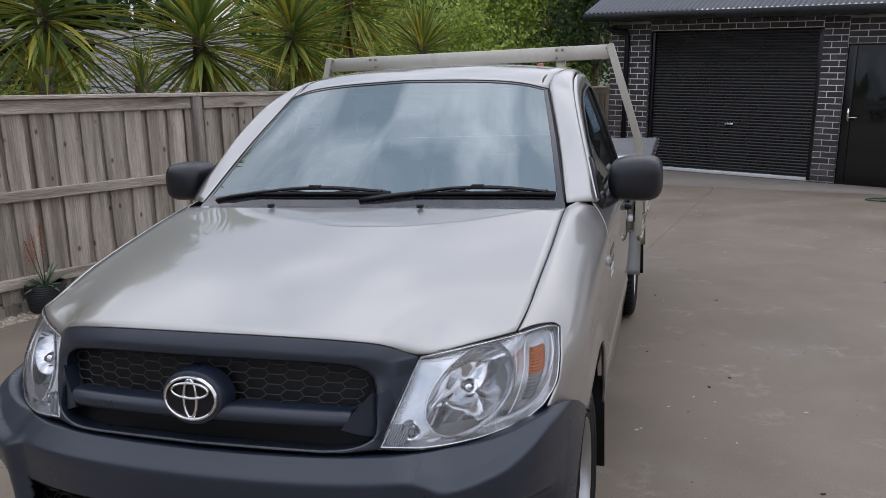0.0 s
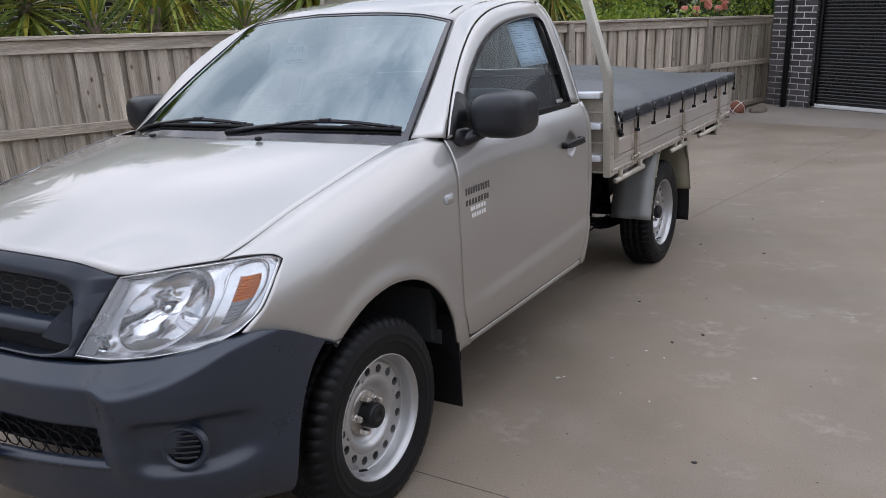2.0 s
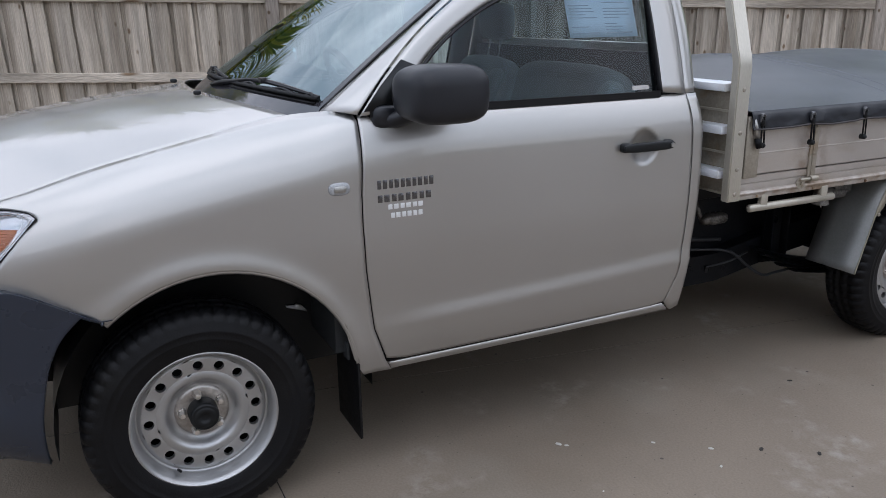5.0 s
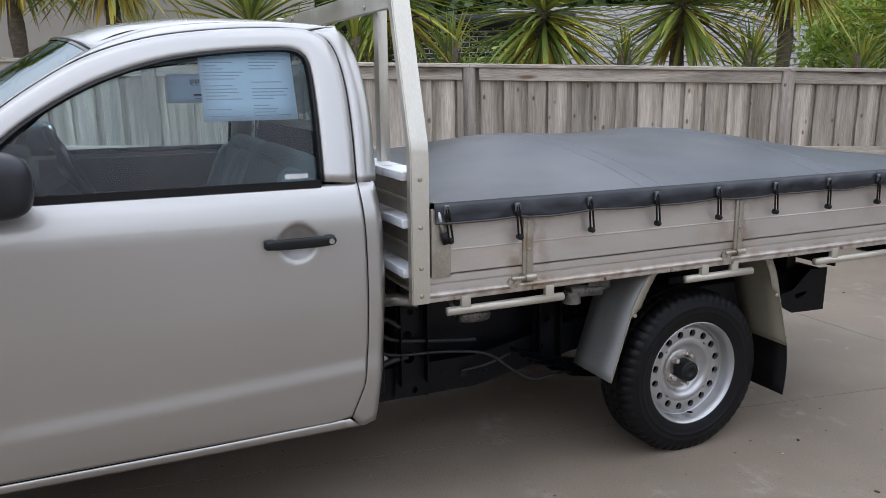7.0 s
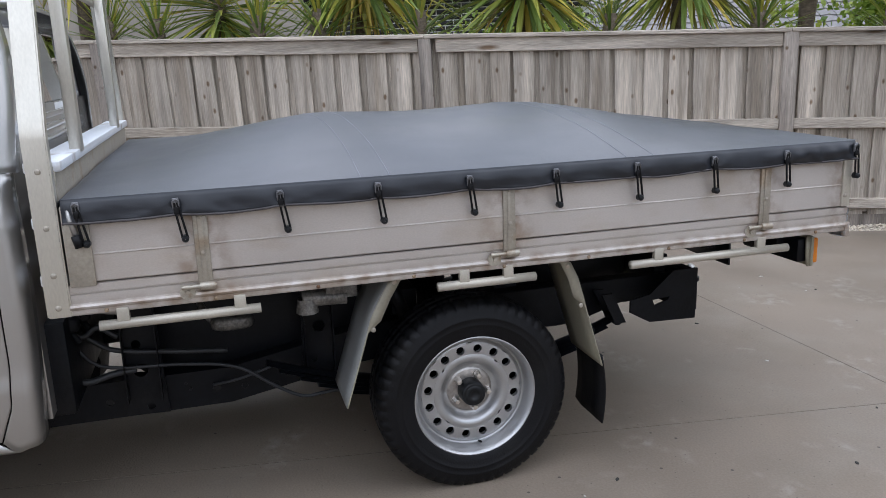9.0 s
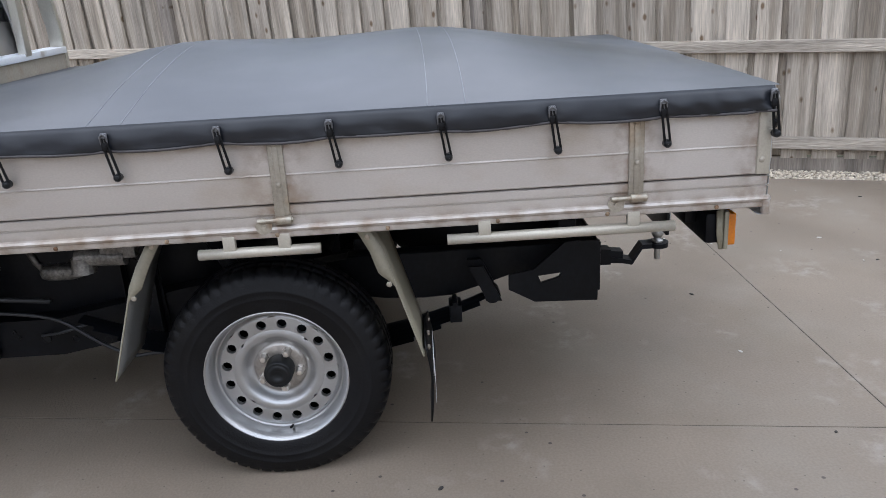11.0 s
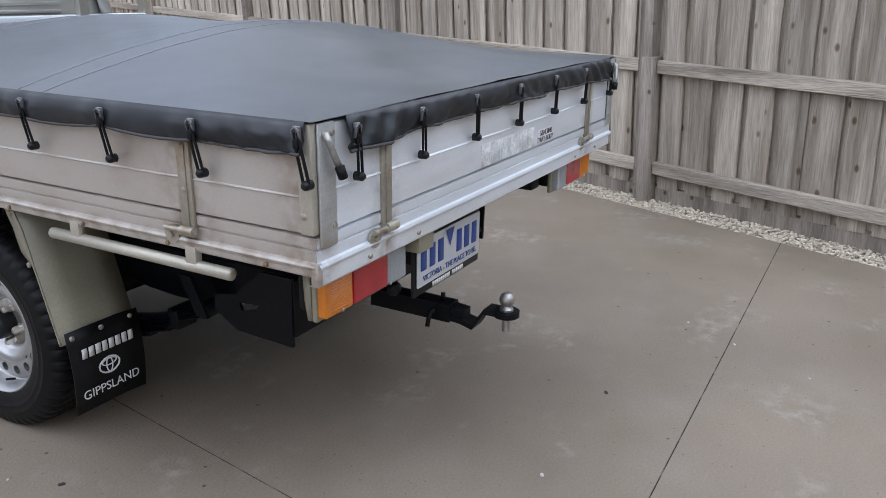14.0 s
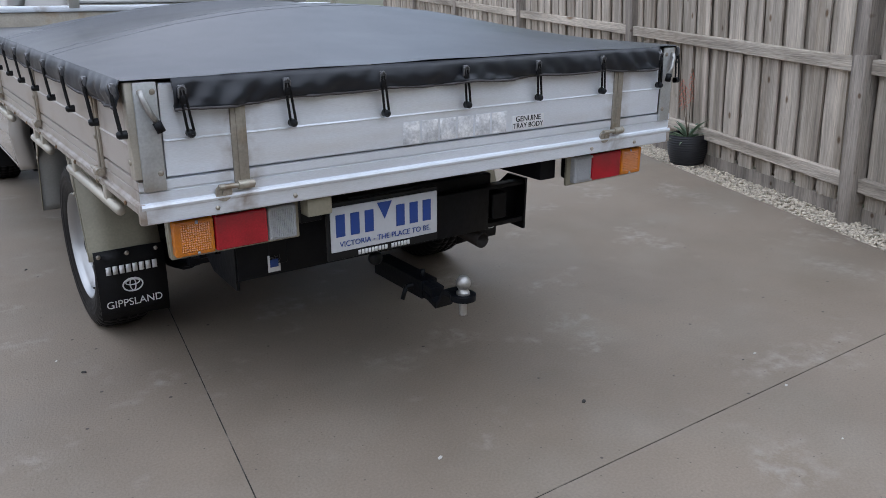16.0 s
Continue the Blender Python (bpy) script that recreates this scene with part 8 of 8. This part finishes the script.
# mudguards of the rear wheels
for s in (1, -1):
    for name, path, fl in (("mudguard", [(2.86, 0.782), (2.80, 0.772), (2.765, 0.715), (2.735, 0.655), (2.645, 0.376)], 0.035), ("mudguard", [(3.36, 0.782), (3.40, 0.772), (3.428, 0.715), (3.446, 0.655), (3.522, 0.392)], -0.035)):
        bm = bmesh.new()
        pp = polyline(path, 16)
        grid(bm, np.array([[(s * x, y, z) for y, z in pp] for x in (0.655, 0.73, 0.82, 0.90)]))
        bmesh.ops.recalc_face_normals(bm, faces=bm.faces)
        g = thick(part(name, bm, GUARD_GREY if fl > 0 else GUARD, truck, "grey sheet mudguard" if fl > 0 else "cream painted sheet mudguard", sharp=60), 0.004, 0)
        bm = bmesh.new()
        grid(bm, np.array([[(s * 0.902, y + d * (0.12 + 0.88 * min(1, max(0, (z - 0.615) / 0.035))), z) for y, z in polyline(path, 40)] for d in (-fl * 0.05, fl)]))
        thick(part("flange", bm, GUARD, g, "cream edge flange of the mudguard"), 0.004, 0)
        for k in (2, 7):
            bm = bmesh.new()
            blob(bm, (s * 0.905, pp[k][0] + fl * 0.5, pp[k][1]), (0.004, 0.008, 0.008), 0.9, 8, 6)
            part("bolt", bm, STRAP, g)
    bm = bmesh.new()
    grid(bm, np.array([[(s * x, 3.528 + 0.012 * math.sin(3 * (0.41 - z) / 0.24) + (0.01 if x < 0.7 else 0), z) for x in (0.655, 0.72, 0.80, 0.89)] for z in np.linspace(0.425, 0.172, 8)]))
    bmesh.ops.recalc_face_normals(bm, faces=bm.faces)
    flap = thick(part("mud_flap", bm, RUBBER, truck, "black rubber mud flap with plain white bars"), 0.005, 0)
    text("words", "GIPPSLAND", 0.038, SIGN_WHITE, flap, pose(s * 0.775, 3.5475, 0.228, 90, 0, 180))
    for zc_, nb, w in ((0.355, 8, 0.180),):
        for k in range(nb):
            x = s * 0.775 - w / 2 + w * k / nb
            one_box("white_bar", SIGN_WHITE, flap, x, x + w / nb * 0.72, 3.545, 3.5475, zc_ - 0.015, zc_ + 0.015, 0)
    bm = bmesh.new()
    tube(bm, ellipse(s * 0.775, 3.546, 0.292, 0.034, 0.024, 24), 0.0028, 5, caps=False)
    tube(bm, ellipse(s * 0.775, 3.546, 0.292, 0.010, 0.022, 20), 0.0022, 5, caps=False)
    tube(bm, ellipse(s * 0.775, 3.546, 0.301, 0.024, 0.010, 20), 0.0022, 5, caps=False)
    part("white_emblem", bm, SIGN_WHITE, flap)
    for x in (0.68, 0.78, 0.875):
        bm = bmesh.new()
        blob(bm, (s * x, 3.535, 0.408), (0.008, 0.006, 0.008), 0.9, 8, 6)
        part("bolt", bm, STRAP, flap)

# tail lamps, number plate and tow gear
for s in (1, -1):
    bm = bmesh.new()
    box(bm, min(s * 0.505, s * 0.862), max(s * 0.505, s * 0.862), 4.374, 4.388, 0.640, 0.752, 0.005)
    lamp = part("tail_lamp", bm, GUARD, truck, "rectangular tail lamp in a cream housing")
    one_box("lamp_body", UNDER, lamp, min(s * 0.53, s * 0.85), max(s * 0.53, s * 0.85), 4.325, 4.374, 0.655, 0.745, 0.012)
    bm = bmesh.new()
    bm.faces.new([bm.verts.new((s * 0.858, a, b)) for a, b in ((4.352, 0.752), (4.372, 0.758), (4.372, 0.642), (4.362, 0.642), (4.354, 0.690))])
    thick(part("lamp_shield", bm, GUARD, lamp, "cream plastic lamp side"), 0.005, 0)
    one_box("lamp_bracket", UNDER, lamp, min(s * 0.60, s * 0.78), max(s * 0.60, s * 0.78), 4.29, 4.325, 0.70, 0.79, 0.004)
    for x0, x1, mt, nm, nu, nw in ((0.752, 0.856, AMBER, "amber_lens", 13, 12), (0.606, 0.750, RED, "red_lens", 1, 1), (0.522, 0.604, CLEAR, "clear_lens", 12, 1)):
        bm = bmesh.new()
        box(bm, min(s * x0, s * x1), max(s * x0, s * x1), 4.382, 4.410, 0.650, 0.744, 0.006)
        if nu > 1:
            # moulded prisms behind a plain rim
            xa, xb, za, zb = x0 + 0.010, x1 - (0.018 if mt is AMBER else 0.008), 0.660, 0.734
            cols, rows_ = 2 * nu + 1, 2 * nw + 1
            grid(bm, np.array([[(s * (xa + (xb - xa) * a / (cols - 1)), 4.4102 + 0.0028 * (a % 2) * (b_ % 2 if nw > 1 else 1), za + (zb - za) * b_ / (rows_ - 1)) for a in range(cols)] for b_ in range(rows_)]))
            bmesh.ops.recalc_face_normals(bm, faces=bm.faces)
        part(nm, bm, mt, lamp, sharp=15)
    for x, z in ((0.797, 0.656), (0.797, 0.738), (0.600, 0.656), (0.600, 0.738)):
        bm = bmesh.new()
        blob(bm, (s * x, 4.412, z), (0.0045, 0.003, 0.0045), 0.9, 10, 6)
        part("screw", bm, DULL_STEEL, lamp)
one_box("plate_lamp", GUARD, truck, 0.425, 0.500, 4.385, 4.435, 0.705, 0.755, 0.005, "small cream plate lamp block")
one_box("plate_frame", BLACK_PLASTIC, truck, 0.022, 0.410, 4.352, 4.364, 0.538, 0.712, 0.004, "black plate surround")
number_plate(truck, pose(0.215, 4.366, 0.632, 0, 0, 180))
bm = bmesh.new()
for k in range(16):
    if k != 9:
        box(bm, 0.31 - 0.0115 * k - 0.0085, 0.31 - 0.0115 * k, 4.364, 4.3655, 0.543, 0.557)
part("frame_bars", bm, SIGN_WHITE, truck, "plain white bars of the dealer's name")
one_box("plate_bracket", UNDER, truck, 0.10, 0.33, 4.28, 4.352, 0.60, 0.72, 0.005)
tow = one_box("tow_bar", UNDER, truck, -0.40, 0.585, 4.080, 4.092, 0.428, 0.590, 0.003, "black steel tow bar beam")
one_box("lower_flange", UNDER, tow, -0.585, 0.585, 4.041, 4.079, 0.428, 0.445, 0.003)
one_box("back_web", UNDER, tow, -0.585, 0.585, 4.030, 4.040, 0.428, 0.590, 0.003)
one_box("upper_flange", UNDER, tow, -0.585, 0.585, 4.041, 4.079, 0.575, 0.590, 0.003)
for s in (1, -1):
    bm = bmesh.new()
    es = []
    for pl in ([(3.799, 0.500), (3.798, 0.451), (3.881, 0.404), (4.082, 0.397), (4.088, 0.60), (3.98, 0.60), (3.88, 0.515)], [(3.893, 0.492), (3.968, 0.499), (3.958, 0.484), (3.902, 0.468)]):
        loop = [bm.verts.new((s * 0.585, a, b)) for a, b in pl]
        es += [bm.edges.new((loop[k], loop[(k + 1) % len(loop)])) for k in range(len(loop))]
    bmesh.ops.triangle_fill(bm, use_beauty=True, edges=es, normal=(s, 0, 0))
    flat_faced(thick(part("gusset", bm, UNDER, tow), 0.010, 0))
bm = bmesh.new()
square_tube(bm, [(-0.015, 3.95, 0.328), (-0.015, 4.26, 0.328)], 0.062, 0.062, (0, 0, 1))
square_tube(bm, [(-0.015, 4.24, 0.328), (-0.015, 4.31, 0.322)], 0.050, 0.050, (0, 0, 1))
part("receiver", bm, UNDER, tow)
bm = bmesh.new()
square_tube(bm, [(-0.015, 4.26, 0.318), (-0.015, 4.345, 0.300), (-0.015, 4.385, 0.362), (-0.015, 4.475, 0.362)], 0.055, 0.018, (0, 0, 1))
lathe(bm, [(0.0005, 0.371), (0.042, 0.371), (0.042, 0.353), (0.0005, 0.353)], 24, Matrix.Translation((-0.015, 4.452, 0)) @ Matrix(((0, 0, 1, 0), (0, 1, 0, 0), (1, 0, 0, 0), (0, 0, 0, 1))))
part("tongue", bm, UNDER, tow, "black drop tongue")
up_x = Matrix(((0, 0, 1, 0), (0, 1, 0, 0), (1, 0, 0, 0), (0, 0, 0, 1)))
bm = bmesh.new()
lathe(bm, [(0.0005, 0.300), (0.012, 0.300), (0.012, 0.353)], 14, Matrix.Translation((-0.015, 4.452, 0)) @ up_x)
lathe(bm, [(0.022, 0.371), (0.022, 0.378), (0.016, 0.384), (0.015, 0.390)] + [(0.0245 * math.cos(q), 0.409 + 0.0245 * math.sin(q)) for q in np.linspace(-0.9, 1.2, 10)] + [(0.010, 0.432), (0.0005, 0.433)], 22, Matrix.Translation((-0.015, 4.452, 0)) @ up_x)
bmesh.ops.recalc_face_normals(bm, faces=bm.faces)
part("tow_ball", bm, DULL_STEEL, tow, "worn bright steel tow ball")
bm = bmesh.new()
tube(bm, [(0.04, 4.20, 0.328), (-0.07, 4.20, 0.328)], 0.010, 8)
tube(bm, [(0.04, 4.20, 0.328), (0.055, 4.20, 0.285)], 0.008, 8)
tube(bm, [(-0.015, 4.22, 0.355), (-0.015, 4.22, 0.385)], 0.008, 8)
part("hitch_pin", bm, UNDER, tow)
bm = bmesh.new()
blob(bm, (0.10, 4.10, 0.415), (0.024, 0.022, 0.024), 0.8, 12, 8)
part("trailer_socket", bm, BLACK_PLASTIC, tow)
one_box("tow_sticker", SIGN_WHITE, tow, 0.445, 0.487, 4.093, 4.095, 0.440, 0.495, 0.0005, "small white and blue sticker")
one_box("sticker_mark", PLATE_BLUE, tow, 0.452, 0.480, 4.0952, 4.0962, 0.456, 0.482, 0.0003)

# ---- tonneau cover ----
cover = root("tonneau_cover", "charcoal vinyl tonneau cover stretched over the truck tray", "tonneau cover")
ENV = curve_at([1.90, 2.05, 2.35, 2.55, 2.74, 2.92, 3.16, 3.40, 3.585, 3.75, 4.0, 4.25, 4.47], [0.0, 0.14, 0.52, 0.80, 0.98, 0.92, 0.86, 0.93, 1.0, 0.86, 0.52, 0.22, 0.0])


def cover_z(x, y):
    k = max(0.0, 1 - (abs(x) / 0.95) ** 1.9)
    wr = 0.0022 * noise.noise(Vector((x * 5, y * 4, 0))) + 0.0012 * noise.noise(Vector((x * 14 + y * 6, y * 9, 4)))
    e = sum(float(ENV(y + d)) for d in (-0.09, -0.045, 0, 0.045, 0.09)) / 5
    return 1.103 + 0.137 * k * e + wr * min(1, k * 6)


ny, nx = 100, 60
ys = np.concatenate([np.linspace(1.925, Y1 + 0.012, ny)])
xs = 0.948 * np.sin(np.linspace(-math.pi / 2, math.pi / 2, nx))
P = np.array([[(x, y, cover_z(x, y)) for x in xs] for y in ys])
bm = bmesh.new()
grid(bm, P)
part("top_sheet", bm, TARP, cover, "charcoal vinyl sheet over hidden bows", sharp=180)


def skirt(name, line, out, n=260, drop=0.062):
    """The hem that hangs down from the edge, puckered at each loop."""
    pts = polyline(line, n)
    rows = []
    for k in range(7):
        f = k / 6
        row = []
        for i, (x, y) in enumerate(pts):
            s_ = (x if abs(out[1]) else y)
            rum = 2.4 if out[1] > 0 else 1.0 + 1.6 * max(0, (s_ - 4.0) / 0.45)
            pk = (noise.noise(Vector((s_ * 9, f * 1.5, 2))) * 0.005 + noise.noise(Vector((s_ * 26 + f * 6, f * 2.0, 7))) * 0.0026) * f * rum * 1.7
            hang = drop + (0.012 * max(0, abs(s_) - 0.45) / 0.4 if out[1] > 0 else 0) + 0.006 * noise.noise(Vector((s_ * 4.5, 1, 5))) + 0.010 * abs(math.sin((s_ - 2.212) * math.pi / 0.2785)) * 0.6
            o = 0.012 * math.sin(min(1, f * 2.2) * math.pi / 2) + pk
            if abs(out[0]):
                near = min(abs(s_ - 2.212 - 0.2785 * q) for q in range(-1, 9))
                o += (0.005 * math.exp(-((near - 0.045) / 0.028) ** 2) - 0.004 * math.exp(-(near / 0.018) ** 2)) * math.sin(f * math.pi)
                tail = max(0, (s_ - 4.12) / 0.33)
                o += 0.0045 * tail * math.sin(s_ * 95 - f * 5.5) * math.sin(f * math.pi * 0.85)
            elif out[1] > 0:
                corner = max(0, (abs(s_) - 0.45) / 0.4)
                o += 0.006 * (0.35 + corner) * math.sin(abs(s_) * 80 - f * 5.0) * math.sin(f * math.pi * 0.85)
            row.append((x + out[0] * o, y + out[1] * o, 1.103 - hang * f - 0.004 * math.sin(f * math.pi)))
        rows.append(row)
    P = np.array(rows)
    bm = bmesh.new()
    grid(bm, P)
    sk = thick(part(name, bm, HEM_SHADED, cover, "hanging charcoal vinyl hem, its side shade put into the colour"), 0.003, 0)
    bm = bmesh.new()
    tube(bm, P[-1] + np.array([out[0] * 0.001, out[1] * 0.001, 0.002]), 0.004, 6)
    part("hem_welt", bm, stuff("grey_welt", (0.055, 0.05, 0.05), rough=0.7) if "grey_welt" not in bpy.data.materials else bpy.data.materials["grey_welt"], sk)


skirt("side_hem", [(0.948, 1.925), (0.948, Y1 - 0.005)], (1, 0))
skirt("side_hem", [(-0.948, 1.925), (-0.948, Y1 - 0.005)], (-1, 0))
skirt("tail_hem", [(0.84, Y1 + 0.012), (-0.84, Y1 + 0.012)], (0, 1))
skirt("front_hem", [(0.93, 1.925), (-0.93, 1.925)], (0, -1), drop=0.03)
for y in (2.705, 2.790, 3.555, 3.650):
    bm = bmesh.new()
    sp = [(x, y + 0.02 * math.sin(x * 2), cover_z(x, y + 0.02 * math.sin(x * 2)) + 0.0006) for x in np.linspace(-0.945, 0.945, 60)]
    tube(bm, sp, 0.0009, 4)
    part("seam", bm, THREAD, cover)


def bungee(m):
    """A metal hook on the hem, a doubled black cord down to a peg; local x points away from the board."""
    bm = bmesh.new()
    box(bm, 0.0, 0.008, -0.009, 0.009, -0.020, 0.012, 0.003)
    tube(bm, [(0.006, -0.007, -0.016), (0.010, -0.008, 0.004), (0.010, 0, 0.010), (0.010, 0.008, 0.004), (0.006, 0.007, -0.016)], 0.0028, 6)
    bmesh.ops.transform(bm, matrix=m, verts=bm.verts)
    hook = part("hook", bm, HOOK, cover, "small dark metal hook")
    bm = bmesh.new()
    tube(bm, [(0.008, -0.004, 0.0), (0.007, -0.002, -0.03), (0.001, 0.008, -0.100)], 0.0034, 6)
    tube(bm, [(0.008, 0.004, 0.0), (0.007, 0.010, -0.03), (0.001, 0.022, -0.100)], 0.0034, 6)
    box(bm, 0.002, 0.012, -0.007, 0.007, -0.032, -0.012, 0.003)
    bmesh.ops.transform(bm, matrix=m, verts=bm.verts)
    part("cord", bm, RUBBER, hook, "doubled black shock cord")
    bm = bmesh.new()
    lathe(bm, [(0.0005, 0.012), (0.006, 0.011), (0.010, 0.006), (0.010, 0.0), (0.0105, -0.012)], 12, pose(0, 0.015, -0.103))
    bmesh.ops.transform(bm, matrix=m, verts=bm.verts)
    part("peg", bm, BLACK_PLASTIC, hook)


for k in range(10):
    y = 2.212 + 0.2785 * (k - 1)
    z = 1.076 if 0 < k < 9 else 1.085
    bungee(pose(0.960, y if k else 1.962, z))
    bungee(pose(-0.960, y if k else 1.962, z) @ Matrix.Diagonal((-1, 1, 1, 1)))
for x in (0.822, 0.560, 0.283, 0.004, -0.273, -0.552, -0.832):
    bungee(pose(x, Y1 + 0.022, 1.076, 0, 0, 90))


# ---- small things ----
# potted aloe on the gravel
PX, PY = -4.24, 1.12
gz0 = ground_z(PX, PY) + 0.0
pot = root("potted_aloe", "aloe with red flower spikes in a dark ribbed pot", "pot plant", m=Matrix.Translation((PX, PY, gz0)))
bm = bmesh.new()
zx = Matrix(((0, 0, 1, 0), (0, 1, 0, 0), (1, 0, 0, 0), (0, 0, 0, 1)))
prof = [(0.0005, 0.0), (0.115, 0.0)]
for k in range(25):
    z = 0.004 + 0.215 * k / 24
    prof.append((0.118 + 0.030 * math.sin(min(1, z / 0.215) * 2.2) + 0.003 * (k % 2), z))
prof += [(0.142, 0.226), (0.128, 0.224), (0.125, 0.19), (0.0005, 0.188)]
rings = lathe(bm, prof, 48, zx)
bmesh.ops.recalc_face_normals(bm, faces=bm.faces)
part("pot", bm, stuff("dark_pot", (0.012, 0.013, 0.016), rough=0.5, var=0.15), pot, "dark ribbed plastic pot", sharp=20)
V, F = [], []
r = random.Random(21)
for i in range(26):
    az, el = i * 2.4, radians(r.uniform(12, 62))
    d = (math.cos(az) * math.cos(el), math.sin(az) * math.cos(el), math.sin(el))
    blade(V, F, (0.02 * d[0], 0.02 * d[1], 0.19), d, r.uniform(0.12, 0.24), 0.030, r.uniform(0.2, 0.9), r)
raw("leaves", V, F, LEAF_ALOE, pot)
for dx, dy, h in ((0.0, 0.02, 0.50), (0.03, -0.07, 0.44), (-0.02, -0.10, 0.38)):
    bm = bmesh.new()
    tube(bm, [(0, 0, 0.19), (dx * 0.5, dy * 0.5, 0.19 + h * 0.4), (dx, dy, 0.19 + h)], 0.004, 6)
    stem = part("flower_stem", bm, BARK, pot)
    V, F = [], []
    for i in range(34):
        az = i * 2.4
        z = 0.19 + h * (0.55 + 0.45 * i / 34)
        blade(V, F, (dx * 0.9, dy * 0.9, z), (math.cos(az), math.sin(az), 0.2), 0.032, 0.010, 1.2, r)
    raw("florets", V, F, leaf_stuff("coral_floret", [(0.0, (0.45, 0.10, 0.06)), (1.0, (0.55, 0.22, 0.15))]) if "coral_floret" not in bpy.data.materials else bpy.data.materials["coral_floret"], stem)


# a basketball and a stone by the garage corner
def panelled_ball(x, y, rad):
    z = ground_z(x, y) + rad
    ball = root("basketball", "worn brown and white basketball lying at the fence", "ball", m=Matrix.Translation((x, y, z)) @ pose(0, 0, 0, 20, 35, 10))
    bm = bmesh.new()
    bmesh.ops.create_uvsphere(bm, u_segments=28, v_segments=18, radius=rad)
    part("skin", bm, stuff("brown_leather_ball", (0.20, 0.075, 0.045), rough=0.7, var=0.15, fine=150, bump=0.2), ball)
    for m in (pose(0, 0, 0), pose(0, 0, 0, 90, 0, 0), pose(0, 0, 0, 90, 0, 90)):
        bm = bmesh.new()
        tube(bm, [m @ Vector((rad * 1.001 * math.cos(a), rad * 1.001 * math.sin(a), 0)) for a in (2 * math.pi * k / 40 for k in range(41))], 0.006, 6, caps=False)
        part("seam", bm, SIGN_WHITE, ball)


panelled_ball(-4.02, 10.05, 0.12)
bm = bmesh.new()
bmesh.ops.create_icosphere(bm, subdivisions=3, radius=1)
for v in bm.verts:
    v.co *= 1 + 0.08 * noise.noise(v.co * 2)
    v.co = Vector((v.co.x * 0.13, v.co.y * 0.14, v.co.z * 0.09))
st = part("stone", bm, stuff("brown_stone", (0.15, 0.125, 0.10), rough=0.85, var=0.25, scale=12, fine=90, bump=0.4))
st.matrix_basis = Matrix.Translation((-3.78, 10.22, ground_z(-3.78, 10.22) + 0.075))
tagged(st, "rounded brown stone beside the brick pier", "stone")

# garden hose on the ground by the entry door
bm = bmesh.new()
pts = []
for k in range(90):
    a = k * 0.21
    x, y = 0.52 + (0.16 + 0.10 * math.sin(k * 0.07)) * math.cos(a) + 0.002 * k, 8.95 + (0.14 + 0.05 * math.cos(k * 0.11)) * math.sin(a)
    pts.append((x, y, ground_z(x, y) + 0.010 + 0.0002 * k))
tube(bm, pts, 0.008, 8)
tagged(part("garden_hose", bm, stuff("green_hose", (0.02, 0.07, 0.04), rough=0.45)), "green garden hose coiled on the driveway", "hose")

# fallen branch wire over the fence: a thin service line
bm = bmesh.new()
tube(bm, [(-5.2, 1.8, 1.72), (-5.6, 4.0, 2.05), (-6.2, 7.0, 2.42), (-7.5, 13, 3.2)], 0.006, 6)
tagged(part("service_wire", bm, RUBBER), "thin dark wire strung behind the fence", "wire")

# ---- bricks of the garage front ----
def brick_mesh(L, d=0.012):
    bm = bmesh.new()
    box(bm, 0, L, -d, 0.02, 0, 0.0735)
    bmesh.ops.bevel(bm, geom=[e for e in bm.edges if all(v.co.y < 0 for v in e.verts)], offset=0.004, segments=1, affect="EDGES")
    me = bpy.data.meshes.new("brick")
    bm.to_mesh(me)
    bm.free()
    me.materials.append(BRICK)
    return me


BL, CO = 0.230, 0.0862
cache = {}


def lay(x0, x1, z0, z1, m=None, first=0):
    """Stretcher bond between x0 and x1."""
    k = 0
    z = z0
    while z < z1 - 0.03:
        x = x0 - (0.12 if (k + first) % 2 else 0.0)
        while x < x1 - 0.02:
            a, b = max(x, x0), min(x + BL, x1)
            if b - a > 0.03:
                L = round(b - a, 2)
                if L not in cache:
                    cache[L] = brick_mesh(L)
                ob = new("brick", cache[L])
                ob.parent = garage
                ob.matrix_basis = (m or Matrix.Identity(4)) @ Matrix.Translation((a, GY + 0.004, z))
            x += BL + 0.012
        z += CO
        k += 1


lay(G0, D0, -0.33, TOP)
lay(D1, P0, -0.30, TOP)
lay(D0 + 0.005, D1 - 0.005, HEAD + 0.01, TOP, first=1)
lay(P0 + 0.005, P1, 1.74, TOP, first=1)
lay(P1 + 0.01, 1.3, -0.30, TOP)
# the pier's reveal beside the roller door
lay(0.0, 0.10, -0.30, HEAD, Matrix.Translation((D0, GY, 0)) @ pose(0, 0, 0, 0, 0, 90) @ Matrix.Translation((0, -GY, 0)))
